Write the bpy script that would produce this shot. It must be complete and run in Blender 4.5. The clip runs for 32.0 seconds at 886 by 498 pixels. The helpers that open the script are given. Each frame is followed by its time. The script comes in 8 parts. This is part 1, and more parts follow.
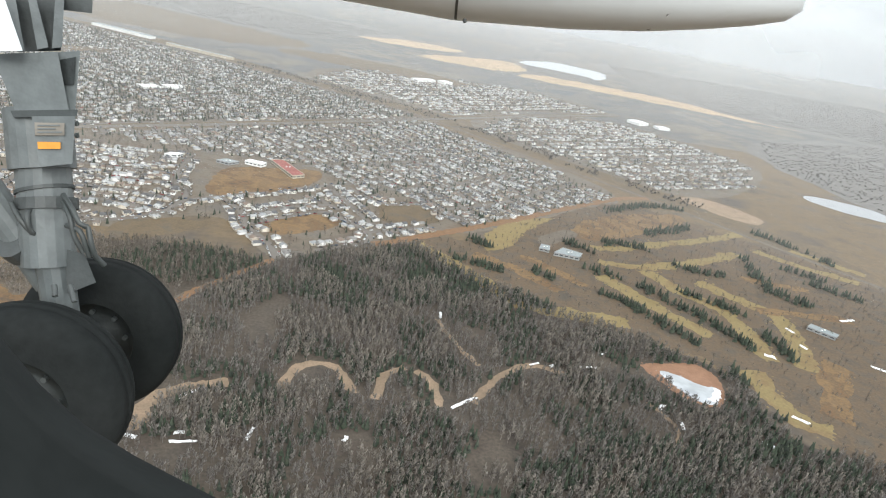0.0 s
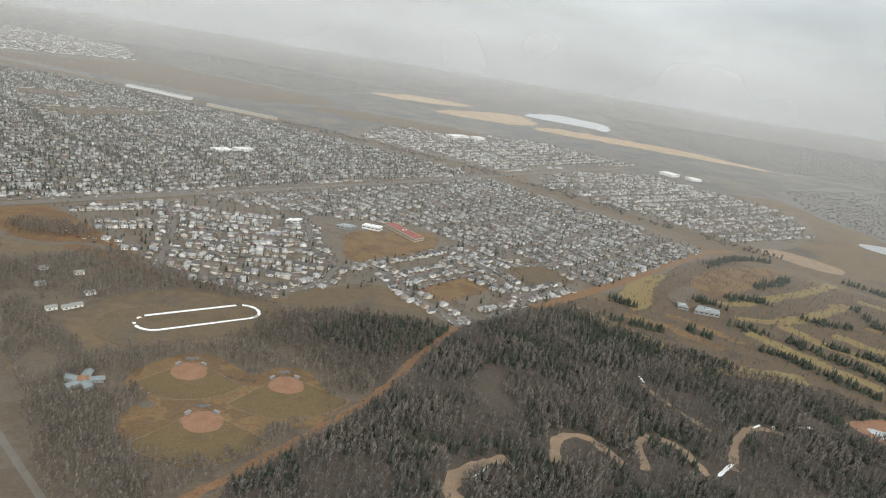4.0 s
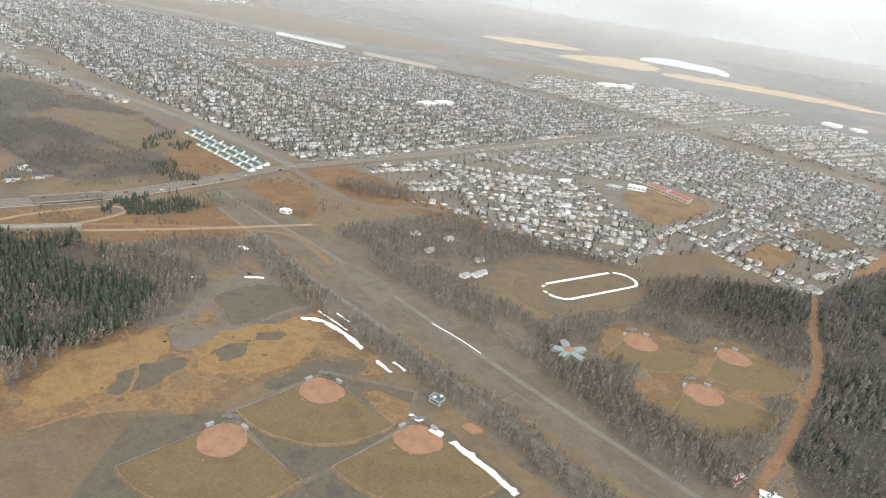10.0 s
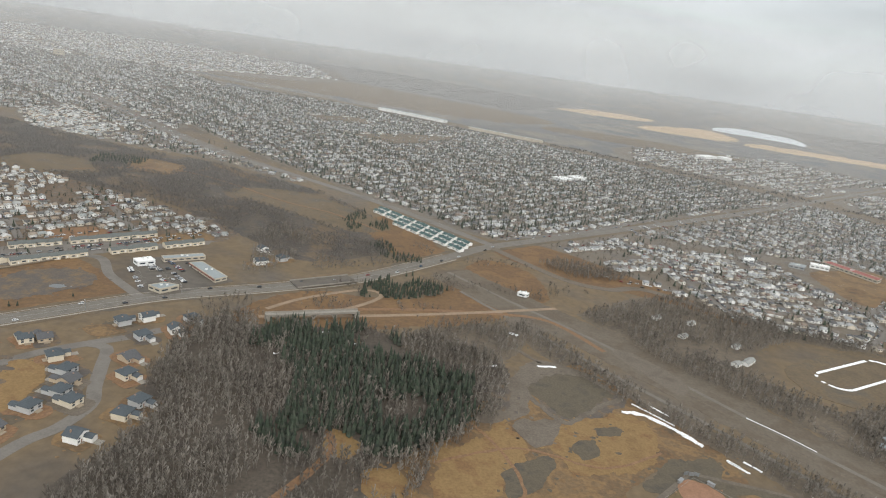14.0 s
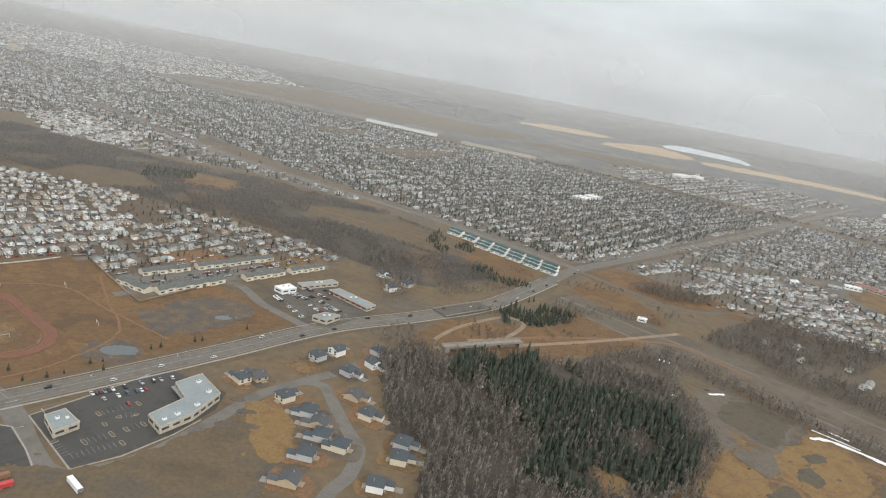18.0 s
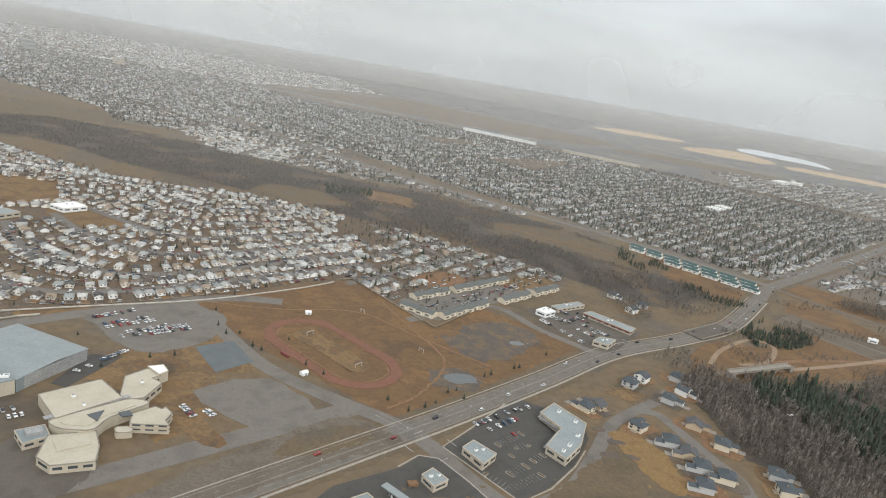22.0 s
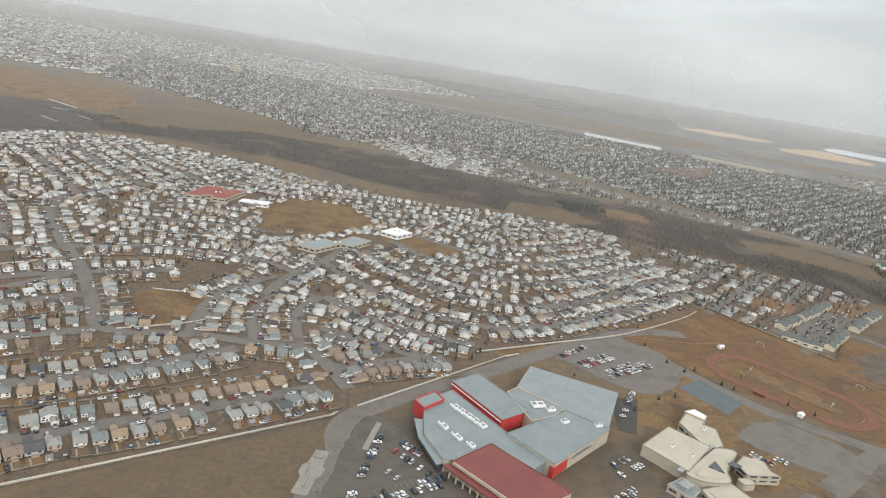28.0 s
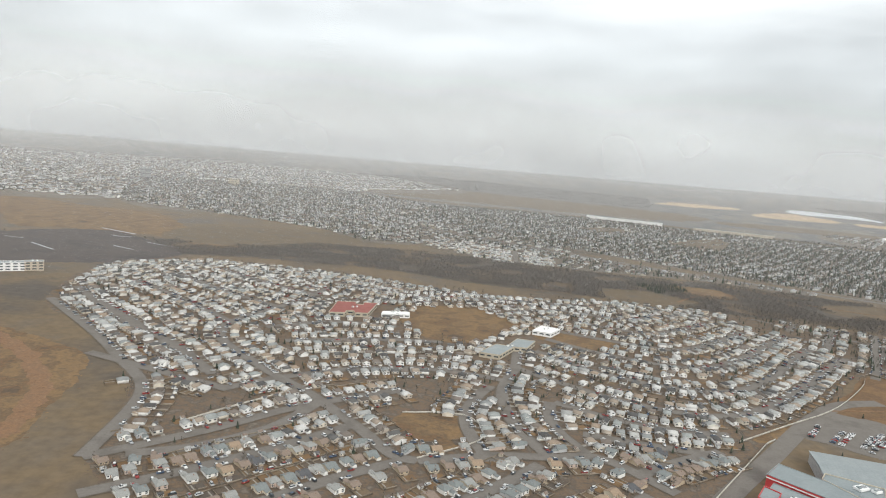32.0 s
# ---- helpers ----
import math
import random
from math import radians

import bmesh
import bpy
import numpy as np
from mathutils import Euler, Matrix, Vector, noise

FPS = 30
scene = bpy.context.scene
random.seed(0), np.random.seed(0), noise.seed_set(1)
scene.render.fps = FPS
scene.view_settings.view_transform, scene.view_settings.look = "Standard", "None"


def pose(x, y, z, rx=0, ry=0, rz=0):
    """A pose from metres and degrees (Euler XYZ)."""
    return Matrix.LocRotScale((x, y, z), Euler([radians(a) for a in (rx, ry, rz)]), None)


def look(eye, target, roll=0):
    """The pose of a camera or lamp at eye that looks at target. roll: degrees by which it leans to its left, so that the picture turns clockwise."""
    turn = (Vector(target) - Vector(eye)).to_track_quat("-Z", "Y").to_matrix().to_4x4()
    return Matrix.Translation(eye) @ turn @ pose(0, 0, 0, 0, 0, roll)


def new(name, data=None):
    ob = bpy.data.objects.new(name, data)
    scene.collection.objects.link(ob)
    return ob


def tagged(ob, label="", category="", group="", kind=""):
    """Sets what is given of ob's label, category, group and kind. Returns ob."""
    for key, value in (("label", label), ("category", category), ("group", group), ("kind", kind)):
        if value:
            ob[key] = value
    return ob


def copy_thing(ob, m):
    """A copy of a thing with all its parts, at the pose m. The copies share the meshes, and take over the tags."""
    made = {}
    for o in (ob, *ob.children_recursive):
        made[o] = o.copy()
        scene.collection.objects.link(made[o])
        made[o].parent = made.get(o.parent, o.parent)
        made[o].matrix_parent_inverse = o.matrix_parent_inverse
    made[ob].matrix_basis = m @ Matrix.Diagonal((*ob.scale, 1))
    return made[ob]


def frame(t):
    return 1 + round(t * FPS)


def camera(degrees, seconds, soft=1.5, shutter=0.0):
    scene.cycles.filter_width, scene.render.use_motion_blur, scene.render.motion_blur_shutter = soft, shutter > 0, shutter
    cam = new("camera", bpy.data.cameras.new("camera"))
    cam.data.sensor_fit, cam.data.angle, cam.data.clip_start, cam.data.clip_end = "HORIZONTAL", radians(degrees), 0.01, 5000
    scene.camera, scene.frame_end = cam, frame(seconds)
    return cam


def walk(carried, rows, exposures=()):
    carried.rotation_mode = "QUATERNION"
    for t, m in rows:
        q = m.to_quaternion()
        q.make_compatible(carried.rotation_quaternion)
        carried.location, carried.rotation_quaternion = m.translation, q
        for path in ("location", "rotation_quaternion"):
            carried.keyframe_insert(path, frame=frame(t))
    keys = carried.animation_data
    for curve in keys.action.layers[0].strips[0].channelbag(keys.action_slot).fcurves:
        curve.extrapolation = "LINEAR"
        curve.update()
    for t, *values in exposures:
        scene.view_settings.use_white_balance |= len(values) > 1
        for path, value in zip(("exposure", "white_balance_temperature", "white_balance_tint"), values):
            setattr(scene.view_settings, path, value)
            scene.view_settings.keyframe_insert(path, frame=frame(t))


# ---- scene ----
cam = camera(66.2, 32.0, soft=1.1)
EXPOSURES = [(0.0, 0.36, 6250, 6), (1.5, 0.1, 6350, 6), (2.2, -0.16, 6450, 6), (3.0, -0.2, 6500, 6), (5.5, -0.2, 6450, 6), (6.2, -0.1, 6450, 6), (7.0, 0.2, 6450, 7), (10.0, 0.36, 6450, 7), (11.5, -0.15, 6450, 7), (12.5, -0.25, 6450, 7), (14.0, -0.18, 6400, 7), (20.0, -0.18, 6400, 7), (24.0, -0.14, 6400, 7), (32.0, -0.12, 6450, 7)]
ROWS = [
    (0.0, -8.80, -3.31, 200.77, 68.63, -9.18, -0.76),
    (0.5, -28.17, -2.69, 199.59, 69.39, -9.91, -1.21),
    (1.0, -47.51, -2.07, 198.42, 70.16, -9.83, -1.44),
    (1.5, -66.84, -1.45, 197.25, 71.46, -8.98, -3.84),
    (2.0, -86.16, -0.83, 196.09, 73.47, -8.94, -4.64),
    (2.5, -105.45, -0.21, 194.92, 72.89, -7.84, -3.11),
    (3.0, -124.73, 0.42, 193.76, 73.72, -8.40, -4.08),
    (3.5, -144.00, 1.04, 192.60, 73.02, -8.87, -3.73),
    (4.0, -163.25, 1.67, 191.45, 73.10, -8.81, -3.95),
    (4.5, -182.48, 2.30, 190.29, 73.27, -8.68, -4.42),
    (5.0, -201.70, 2.92, 189.14, 73.45, -8.55, -4.90),
    (5.5, -220.90, 3.55, 187.99, 73.53, -8.49, -5.11),
    (6.0, -240.08, 4.18, 186.84, 70.60, -10.94, -3.97),
    (6.5, -259.25, 4.82, 185.70, 70.23, -12.35, -4.11),
    (7.0, -278.40, 5.45, 184.55, 67.23, -11.46, -1.78),
    (7.5, -297.54, 6.08, 183.41, 67.88, -9.91, -2.13),
    (8.0, -316.66, 6.71, 182.28, 67.66, -8.89, -1.75),
    (8.5, -335.76, 7.35, 181.14, 68.17, -8.16, -2.05),
    (9.0, -354.85, 7.99, 180.01, 68.69, -8.42, -1.95),
    (9.5, -373.92, 8.62, 178.88, 66.76, -8.94, -1.15),
    (10.0, -392.98, 9.26, 177.75, 67.65, -8.29, -0.52),
    (10.5, -412.02, 9.90, 176.62, 72.13, -6.98, 1.14),
    (11.0, -431.04, 10.54, 175.50, 72.47, -7.79, 2.09),
    (11.5, -450.05, 11.18, 174.38, 75.53, -8.32, 0.65),
    (12.0, -469.04, 11.82, 173.26, 76.92, -10.73, -0.84),
    (12.5, -488.01, 12.47, 172.14, 74.19, -8.18, 2.00),
    (13.0, -506.97, 13.11, 171.03, 73.44, -8.31, 1.33),
    (13.5, -525.91, 13.75, 169.91, 72.94, -8.55, 0.94),
    (14.0, -544.84, 14.40, 168.80, 72.73, -7.76, 1.80),
    (14.5, -563.75, 15.05, 167.70, 73.51, -7.27, 1.78),
    (15.0, -582.64, 15.70, 166.59, 74.80, -7.60, 0.88),
    (15.5, -601.52, 16.34, 165.49, 72.77, -7.27, 1.27),
    (16.0, -620.38, 16.99, 164.39, 72.82, -7.72, 0.43),
    (16.5, -639.22, 17.65, 163.29, 72.90, -8.72, -1.43),
    (17.0, -658.05, 18.30, 162.19, 72.99, -9.71, -3.29),
    (17.5, -676.86, 18.95, 161.10, 73.02, -10.17, -4.14),
    (18.0, -695.66, 19.60, 160.01, 74.28, -10.16, -4.77),
    (18.5, -714.44, 20.26, 158.92, 75.99, -8.79, -4.70),
    (19.0, -733.20, 20.91, 157.84, 74.32, -8.85, -3.70),
    (19.5, -751.95, 21.57, 156.75, 74.19, -10.05, -4.28),
    (20.0, -770.68, 22.23, 155.67, 73.39, -10.83, -4.40),
    (20.5, -789.40, 22.89, 154.59, 73.89, -10.77, -4.25),
    (21.0, -808.10, 23.55, 153.51, 74.30, -10.75, -3.23),
    (21.5, -826.78, 24.21, 152.44, 74.38, -10.31, -3.02),
    (22.0, -845.45, 24.87, 151.37, 73.96, -9.42, -2.40),
    (22.5, -864.10, 25.53, 150.30, 73.75, -8.98, -1.64),
    (23.0, -882.73, 26.20, 149.23, 73.68, -9.24, -1.71),
    (23.5, -901.35, 26.86, 148.17, 74.12, -9.82, -1.36),
    (24.0, -919.95, 27.53, 147.10, 74.28, -9.58, 0.67),
    (24.5, -938.54, 28.20, 146.04, 74.85, -8.71, 1.22),
    (25.0, -957.11, 28.86, 144.98, 74.83, -8.48, 0.73),
    (25.5, -975.66, 29.53, 143.93, 74.78, -7.99, -0.37),
    (26.0, -994.20, 30.20, 142.88, 74.72, -7.49, -1.47),
    (26.5, -1012.72, 30.87, 141.82, 74.70, -7.26, -1.96),
    (27.0, -1031.23, 31.54, 140.78, 74.79, -7.61, -2.21),
    (27.5, -1049.71, 32.22, 139.73, 73.72, -8.89, -1.23),
    (28.0, -1068.19, 32.89, 138.69, 73.30, -8.93, -0.79),
    (28.5, -1086.64, 33.57, 137.64, 72.23, -8.19, -0.78),
    (29.0, -1105.08, 34.24, 136.61, 72.09, -7.04, 0.11),
    (29.5, -1123.51, 34.92, 135.57, 72.27, -5.50, -0.01),
    (30.0, -1141.92, 35.60, 134.53, 71.90, -5.17, 0.11),
    (30.5, -1160.31, 36.28, 133.50, 72.97, -4.73, -1.85),
    (31.0, -1178.68, 36.95, 132.47, 72.01, -5.60, -4.29),
    (31.5, -1197.04, 37.64, 131.45, 82.99, -5.31, -4.46),
    (32.0, -1215.39, 38.32, 130.42, 81.49, -4.74, -6.28),
]
walk(cam, [(t, pose(x, y, z, rx, ry, rz)) for t, x, y, z, rx, ry, rz in ROWS], EXPOSURES)

# ---- sky, sun, exposure: a bright overcast afternoon ----
world = bpy.data.worlds.new("overcast_sky")
scene.world = world
world.use_nodes = True
wn, wl = world.node_tree.nodes, world.node_tree.links
wn.clear()
SUN_UP, SUN_ROUND = 31.0, 162.0
sky = wn.new("ShaderNodeTexSky")
sky.sky_type, sky.sun_disc = "NISHITA", False
sky.sun_elevation, sky.sun_rotation = radians(SUN_UP), radians(SUN_ROUND)
wc = wn.new("ShaderNodeTexCoord")
wsep = wn.new("ShaderNodeSeparateXYZ")
wl.new(wc.outputs["Generated"], wsep.inputs[0])
cloud_map = wn.new("ShaderNodeMapping")
cloud_map.inputs["Scale"].default_value = (1.0, 1.0, 4.5)
wl.new(wc.outputs["Generated"], cloud_map.inputs[0])
cloud = wn.new("ShaderNodeTexNoise")
cloud.inputs["Scale"].default_value, cloud.inputs["Detail"].default_value = 2.6, 6.0
wl.new(cloud_map.outputs[0], cloud.inputs["Vector"])
sky_band = wn.new("ShaderNodeValToRGB")
for at, col in ((0.0, (0.17, 0.18, 0.195)), (0.42, (0.20, 0.212, 0.23)), (0.475, (0.255, 0.27, 0.295)), (0.497, (0.30, 0.315, 0.335)), (0.512, (0.43, 0.45, 0.475)), (0.56, (0.66, 0.68, 0.70)), (0.66, (0.90, 0.91, 0.92)), (1.0, (0.98, 0.98, 0.98))):
    e = sky_band.color_ramp.elements.new(at)
    e.color = (*col, 1)
sky_band.color_ramp.elements.remove(sky_band.color_ramp.elements[-1])
sky_band.color_ramp.elements.remove(sky_band.color_ramp.elements[0])
half = wn.new("ShaderNodeMath")
half.operation = "MULTIPLY_ADD"
half.inputs[1].default_value, half.inputs[2].default_value = 0.5, 0.5
wl.new(wsep.outputs["Z"], half.inputs[0])
wl.new(half.outputs[0], sky_band.inputs[0])
lumps = wn.new("ShaderNodeMapRange")
lumps.inputs[1].default_value, lumps.inputs[2].default_value, lumps.inputs[3].default_value, lumps.inputs[4].default_value = 0.3, 0.7, 0.74, 1.26
wl.new(cloud.outputs["Fac"], lumps.inputs[0])
over = wn.new("ShaderNodeVectorMath")
over.operation = "SCALE"
wl.new(sky_band.outputs[0], over.inputs[0])
wl.new(lumps.outputs[0], over.inputs["Scale"])
thin = wn.new("ShaderNodeVectorMath")
thin.operation = "SCALE"
thin.inputs["Scale"].default_value = 0.08
wl.new(sky.outputs[0], thin.inputs[0])
veil = wn.new("ShaderNodeMix")
veil.data_type = "RGBA"
veil.inputs[0].default_value = 0.9
wl.new(thin.outputs[0], veil.inputs[6])
wl.new(over.outputs[0], veil.inputs[7])
back = wn.new("ShaderNodeBackground")
back.inputs[1].default_value = 1.45
wl.new(veil.outputs[2], back.inputs[0])
wout = wn.new("ShaderNodeOutputWorld")
wl.new(back.outputs[0], wout.inputs[0])

sun = new("sun", bpy.data.lights.new("sun", "SUN"))
sun.data.energy, sun.data.angle, sun.data.color = 1.9, radians(18), (1.0, 0.96, 0.9)
su, sr = radians(SUN_UP), radians(SUN_ROUND)
sun.matrix_world = look((math.sin(sr) * math.cos(su) * 900, math.cos(sr) * math.cos(su) * 900, math.sin(su) * 900), (0, 0, 0))

# added haze sheets: distance, opacity, base ramp, top, fade
HAZE_SHEETS = [(560, 0.07, 60, 190, 90), (900, 0.09, 60, 200, 120), (1350, 0.11, 60, 210, 150), (1950, 0.14, 60, 220, 200), (2750, 0.18, 60, 230, 260), (3800, 0.24, 60, 240, 340)]

# ---- materials ----
S = 0.62  # plan units to metres

def material(name, colours, big=40.0, fine=1.2, rough=0.9, metal=0.0, bump=0.25, each=None, speck=0.3):
    """Procedural surface: colours blended by a coarse noise, fine grain, and a shift for each piece. each: island or object."""
    m = bpy.data.materials.new(name)
    m.use_nodes = True
    n, l = m.node_tree.nodes, m.node_tree.links
    bsdf = n["Principled BSDF"]
    bsdf.inputs["Roughness"].default_value, bsdf.inputs["Metallic"].default_value = rough, metal
    geo = n.new("ShaderNodeNewGeometry")
    one, two = n.new("ShaderNodeTexNoise"), n.new("ShaderNodeTexNoise")
    for tex, size, detail in ((one, big, 5.0), (two, fine, 3.0)):
        tex.inputs["Scale"].default_value, tex.inputs["Detail"].default_value = 1.0 / (size * S), detail
        tex.inputs["Roughness"].default_value = 0.6
        l.new(geo.outputs["Position"], tex.inputs["Vector"])
    ramp = n.new("ShaderNodeValToRGB")
    els = ramp.color_ramp.elements
    if each:
        ramp.color_ramp.interpolation = "CONSTANT"
    for i, c in enumerate(colours):
        at = i / len(colours) if each else 0.34 + 0.32 * i / max(1, len(colours) - 1)
        e = els[i] if i < 2 else els.new(min(1, at))
        e.position, e.color = min(1, at), (*c, 1)
    if len(colours) == 1:
        els[1].color, els[1].position = (*colours[0], 1), 1.0
    if each == "island":
        l.new(geo.outputs["Random Per Island"], ramp.inputs[0])
    elif each == "object":
        info = n.new("ShaderNodeObjectInfo")
        l.new(info.outputs["Random"], ramp.inputs[0])
    else:
        l.new(one.outputs["Fac"], ramp.inputs[0])
    grain = n.new("ShaderNodeMapRange")
    grain.inputs[1].default_value, grain.inputs[2].default_value = 0.3, 0.7
    grain.inputs[3].default_value, grain.inputs[4].default_value = 1 - speck, 1 + speck
    l.new(two.outputs["Fac"], grain.inputs[0])
    mul = n.new("ShaderNodeVectorMath")
    mul.operation = "SCALE"
    l.new(ramp.outputs[0], mul.inputs[0])
    l.new(grain.outputs[0], mul.inputs["Scale"])
    last = mul.outputs[0]
    if each:
        wear = n.new("ShaderNodeMapRange")
        wear.inputs[1].default_value, wear.inputs[2].default_value, wear.inputs[3].default_value, wear.inputs[4].default_value = 0.3, 0.7, 0.86, 1.12
        l.new(one.outputs["Fac"], wear.inputs[0])
        more = n.new("ShaderNodeVectorMath")
        more.operation = "SCALE"
        l.new(last, more.inputs[0])
        l.new(wear.outputs[0], more.inputs["Scale"])
        last = more.outputs[0]
    l.new(last, bsdf.inputs["Base Color"])
    if bump:
        b = n.new("ShaderNodeBump")
        b.inputs["Strength"].default_value, b.inputs["Distance"].default_value = bump, fine * S * 0.3
        l.new(two.outputs["Fac"], b.inputs["Height"])
        l.new(b.outputs[0], bsdf.inputs["Normal"])
    return m


M = {}
M["ground"] = material("ground_soil", [(0.08, 0.066, 0.053), (0.139, 0.098, 0.055), (0.104, 0.087, 0.07)], 160, 9, bump=0.1, speck=0.16)
# far ground greyed and blued: distance haze mixed into its colour
M["far"] = material("far_hazed_land", [(0.078, 0.082, 0.086), (0.135, 0.122, 0.105), (0.092, 0.092, 0.092), (0.165, 0.140, 0.110), (0.085, 0.088, 0.090)], 420, 25, bump=0.05, speck=0.16)
M["town"] = material("town_ground", [(0.118, 0.102, 0.088), (0.142, 0.119, 0.092), (0.110, 0.082, 0.059)], 35, 4, bump=0.1, speck=0.16)
M["lots"] = material("yard_soil", [(0.104, 0.086, 0.070), (0.138, 0.092, 0.056), (0.090, 0.070, 0.053), (0.150, 0.124, 0.098)], 9, 1.6, bump=0.1, speck=0.16)
M["tan"] = material("dry_grass", [(0.080, 0.056, 0.035), (0.138, 0.080, 0.037), (0.118, 0.078, 0.042), (0.185, 0.112, 0.050), (0.140, 0.092, 0.048), (0.165, 0.098, 0.043)], 34, 3.0, speck=0.2)
M["rust"] = material("rusty_dry_grass", [(0.096, 0.058, 0.030), (0.142, 0.082, 0.036), (0.118, 0.068, 0.033), (0.165, 0.094, 0.040), (0.128, 0.076, 0.037)], 60, 4.0, speck=0.16)
M["tan2"] = material("dull_dry_grass", [(0.091, 0.069, 0.043), (0.123, 0.088, 0.051), (0.091, 0.076, 0.057)], 38, 3.0, speck=0.16)
M["straw"] = material("far_stubble", [(0.33, 0.24, 0.15), (0.40, 0.29, 0.18)], 300, 40, bump=0.05, speck=0.16)
M["olive"] = material("fairway_grass", [(0.178, 0.132, 0.056), (0.205, 0.155, 0.068), (0.165, 0.110, 0.052)], 40, 3.0, speck=0.16)
M["turf"] = material("outfield_grass", [(0.108, 0.076, 0.036), (0.128, 0.090, 0.042), (0.098, 0.070, 0.036)], 30, 2.0, speck=0.18)
M["clay"] = material("infield_clay", [(0.215, 0.115, 0.068), (0.27, 0.15, 0.092)], 9, 1.0, speck=0.16)
M["trail"] = material("bare_earth_track", [(0.145, 0.082, 0.043), (0.200, 0.110, 0.055), (0.165, 0.097, 0.054), (0.215, 0.124, 0.064)], 9, 2.0, speck=0.22)
M["sand"] = material("creek_sand", [(0.21, 0.155, 0.105), (0.28, 0.20, 0.135)], 15, 2.0, speck=0.16)
M["belt_floor"] = material("pale_leaf_litter", [(0.098, 0.080, 0.062), (0.125, 0.098, 0.070), (0.085, 0.068, 0.053)], 18, 3.0, speck=0.2)
M["dark_asphalt"] = material("dark_asphalt", [(0.052, 0.050, 0.047), (0.068, 0.064, 0.059), (0.060, 0.056, 0.050)], 12, 1.0, bump=0.1, speck=0.12)
M["kerb"] = material("pale_kerb", [(0.26, 0.235, 0.20), (0.33, 0.30, 0.26)], 5, 0.5, bump=0.05)
M["woodfloor"] = material("leaf_litter", [(0.055, 0.044, 0.036), (0.077, 0.062, 0.047), (0.065, 0.05, 0.039)], 30, 3.0)
M["gravel"] = material("gravel", [(0.104, 0.084, 0.064), (0.132, 0.108, 0.084), (0.094, 0.075, 0.057)], 28, 1.8, speck=0.18)
M["asphalt"] = material("worn_asphalt", [(0.086, 0.074, 0.061), (0.110, 0.094, 0.078), (0.077, 0.068, 0.057)], 22, 1.2, bump=0.1, speck=0.09)
M["street"] = material("street_asphalt", [(0.132, 0.117, 0.103), (0.158, 0.142, 0.125), (0.120, 0.106, 0.092)], 25, 1.5, bump=0.1, speck=0.1)
M["paint"] = material("road_paint", [(0.22, 0.21, 0.19), (0.36, 0.35, 0.33)], 4, 0.4, bump=0)
M["concrete"] = material("concrete", [(0.224, 0.202, 0.172), (0.275, 0.252, 0.220)], 6, 0.5)
M["snow"] = material("old_snow", [(0.78, 0.79, 0.81), (0.88, 0.89, 0.9)], 8, 1.0, rough=0.7)
M["water"] = material("still_water", [(0.075, 0.085, 0.09), (0.10, 0.108, 0.112)], 20, 4, rough=0.32, bump=0.02, speck=0.1)
M["ice"] = material("lake_ice", [(0.36, 0.385, 0.41), (0.44, 0.46, 0.48)], 120, 30, rough=0.4, bump=0)
M["track"] = material("cinder_track", [(0.150, 0.066, 0.043), (0.180, 0.082, 0.052), (0.138, 0.070, 0.044)], 15, 1.0, speck=0.16)
M["bark"] = material("bare_twigs", [(0.121, 0.103, 0.086), (0.150, 0.131, 0.110), (0.097, 0.082, 0.069), (0.176, 0.157, 0.135)], 25, 2, each="island", bump=0)
M["shrub"] = material("grey_brown_shrub", [(0.128, 0.115, 0.104), (0.155, 0.140, 0.127), (0.106, 0.094, 0.086), (0.178, 0.164, 0.150)], 25, 2, each="island", bump=0)
M["spruce"] = material("spruce_needles", [(0.033, 0.046, 0.029), (0.046, 0.058, 0.038), (0.026, 0.034, 0.024), (0.052, 0.058, 0.042)], 12, 0.8, each="island", bump=0)
M["brush_floor"] = material("valley_soil", [(0.060, 0.053, 0.047), (0.088, 0.070, 0.052), (0.070, 0.060, 0.052), (0.122, 0.086, 0.053), (0.080, 0.067, 0.055)], 90, 5.0, speck=0.22)
M["court"] = material("court_surface", [(0.098, 0.112, 0.118), (0.118, 0.13, 0.134)], 9, 1.0, speck=0.08)
# haze put into the floor colour, to match the paled far twigs
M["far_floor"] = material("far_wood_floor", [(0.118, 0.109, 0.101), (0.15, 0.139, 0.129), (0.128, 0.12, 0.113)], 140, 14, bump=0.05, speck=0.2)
M["corridor"] = material("mown_corridor_grass", [(0.104, 0.083, 0.061), (0.122, 0.099, 0.074), (0.098, 0.075, 0.052), (0.114, 0.093, 0.072)], 40, 2.6, speck=0.14)
M["dull"] = material("dull_olive_ground", [(0.076, 0.062, 0.044), (0.096, 0.078, 0.052), (0.066, 0.056, 0.044)], 14, 1.6, speck=0.18)
M["bright_grass"] = material("orange_dry_grass", [(0.166, 0.1, 0.04), (0.204, 0.128, 0.052), (0.157, 0.087, 0.036)], 18, 2.0, speck=0.18)
M["wet"] = material("wet_ploughed_soil", [(0.05, 0.042, 0.04), (0.075, 0.06, 0.053), (0.06, 0.05, 0.048)], 60, 5, speck=0.15)
M["road_grey"] = material("pale_worn_asphalt", [(0.128, 0.114, 0.096), (0.155, 0.138, 0.118), (0.118, 0.104, 0.088)], 14, 1.2, bump=0.1, speck=0.1)
M["pale_road"] = material("pale_worn_road", [(0.127, 0.111, 0.093), (0.158, 0.139, 0.118)], 14, 1.2, bump=0.05, speck=0.12)
M["melt"] = material("thin_melting_ice", [(0.26, 0.27, 0.285), (0.33, 0.34, 0.355)], 20, 3, rough=0.4, bump=0)
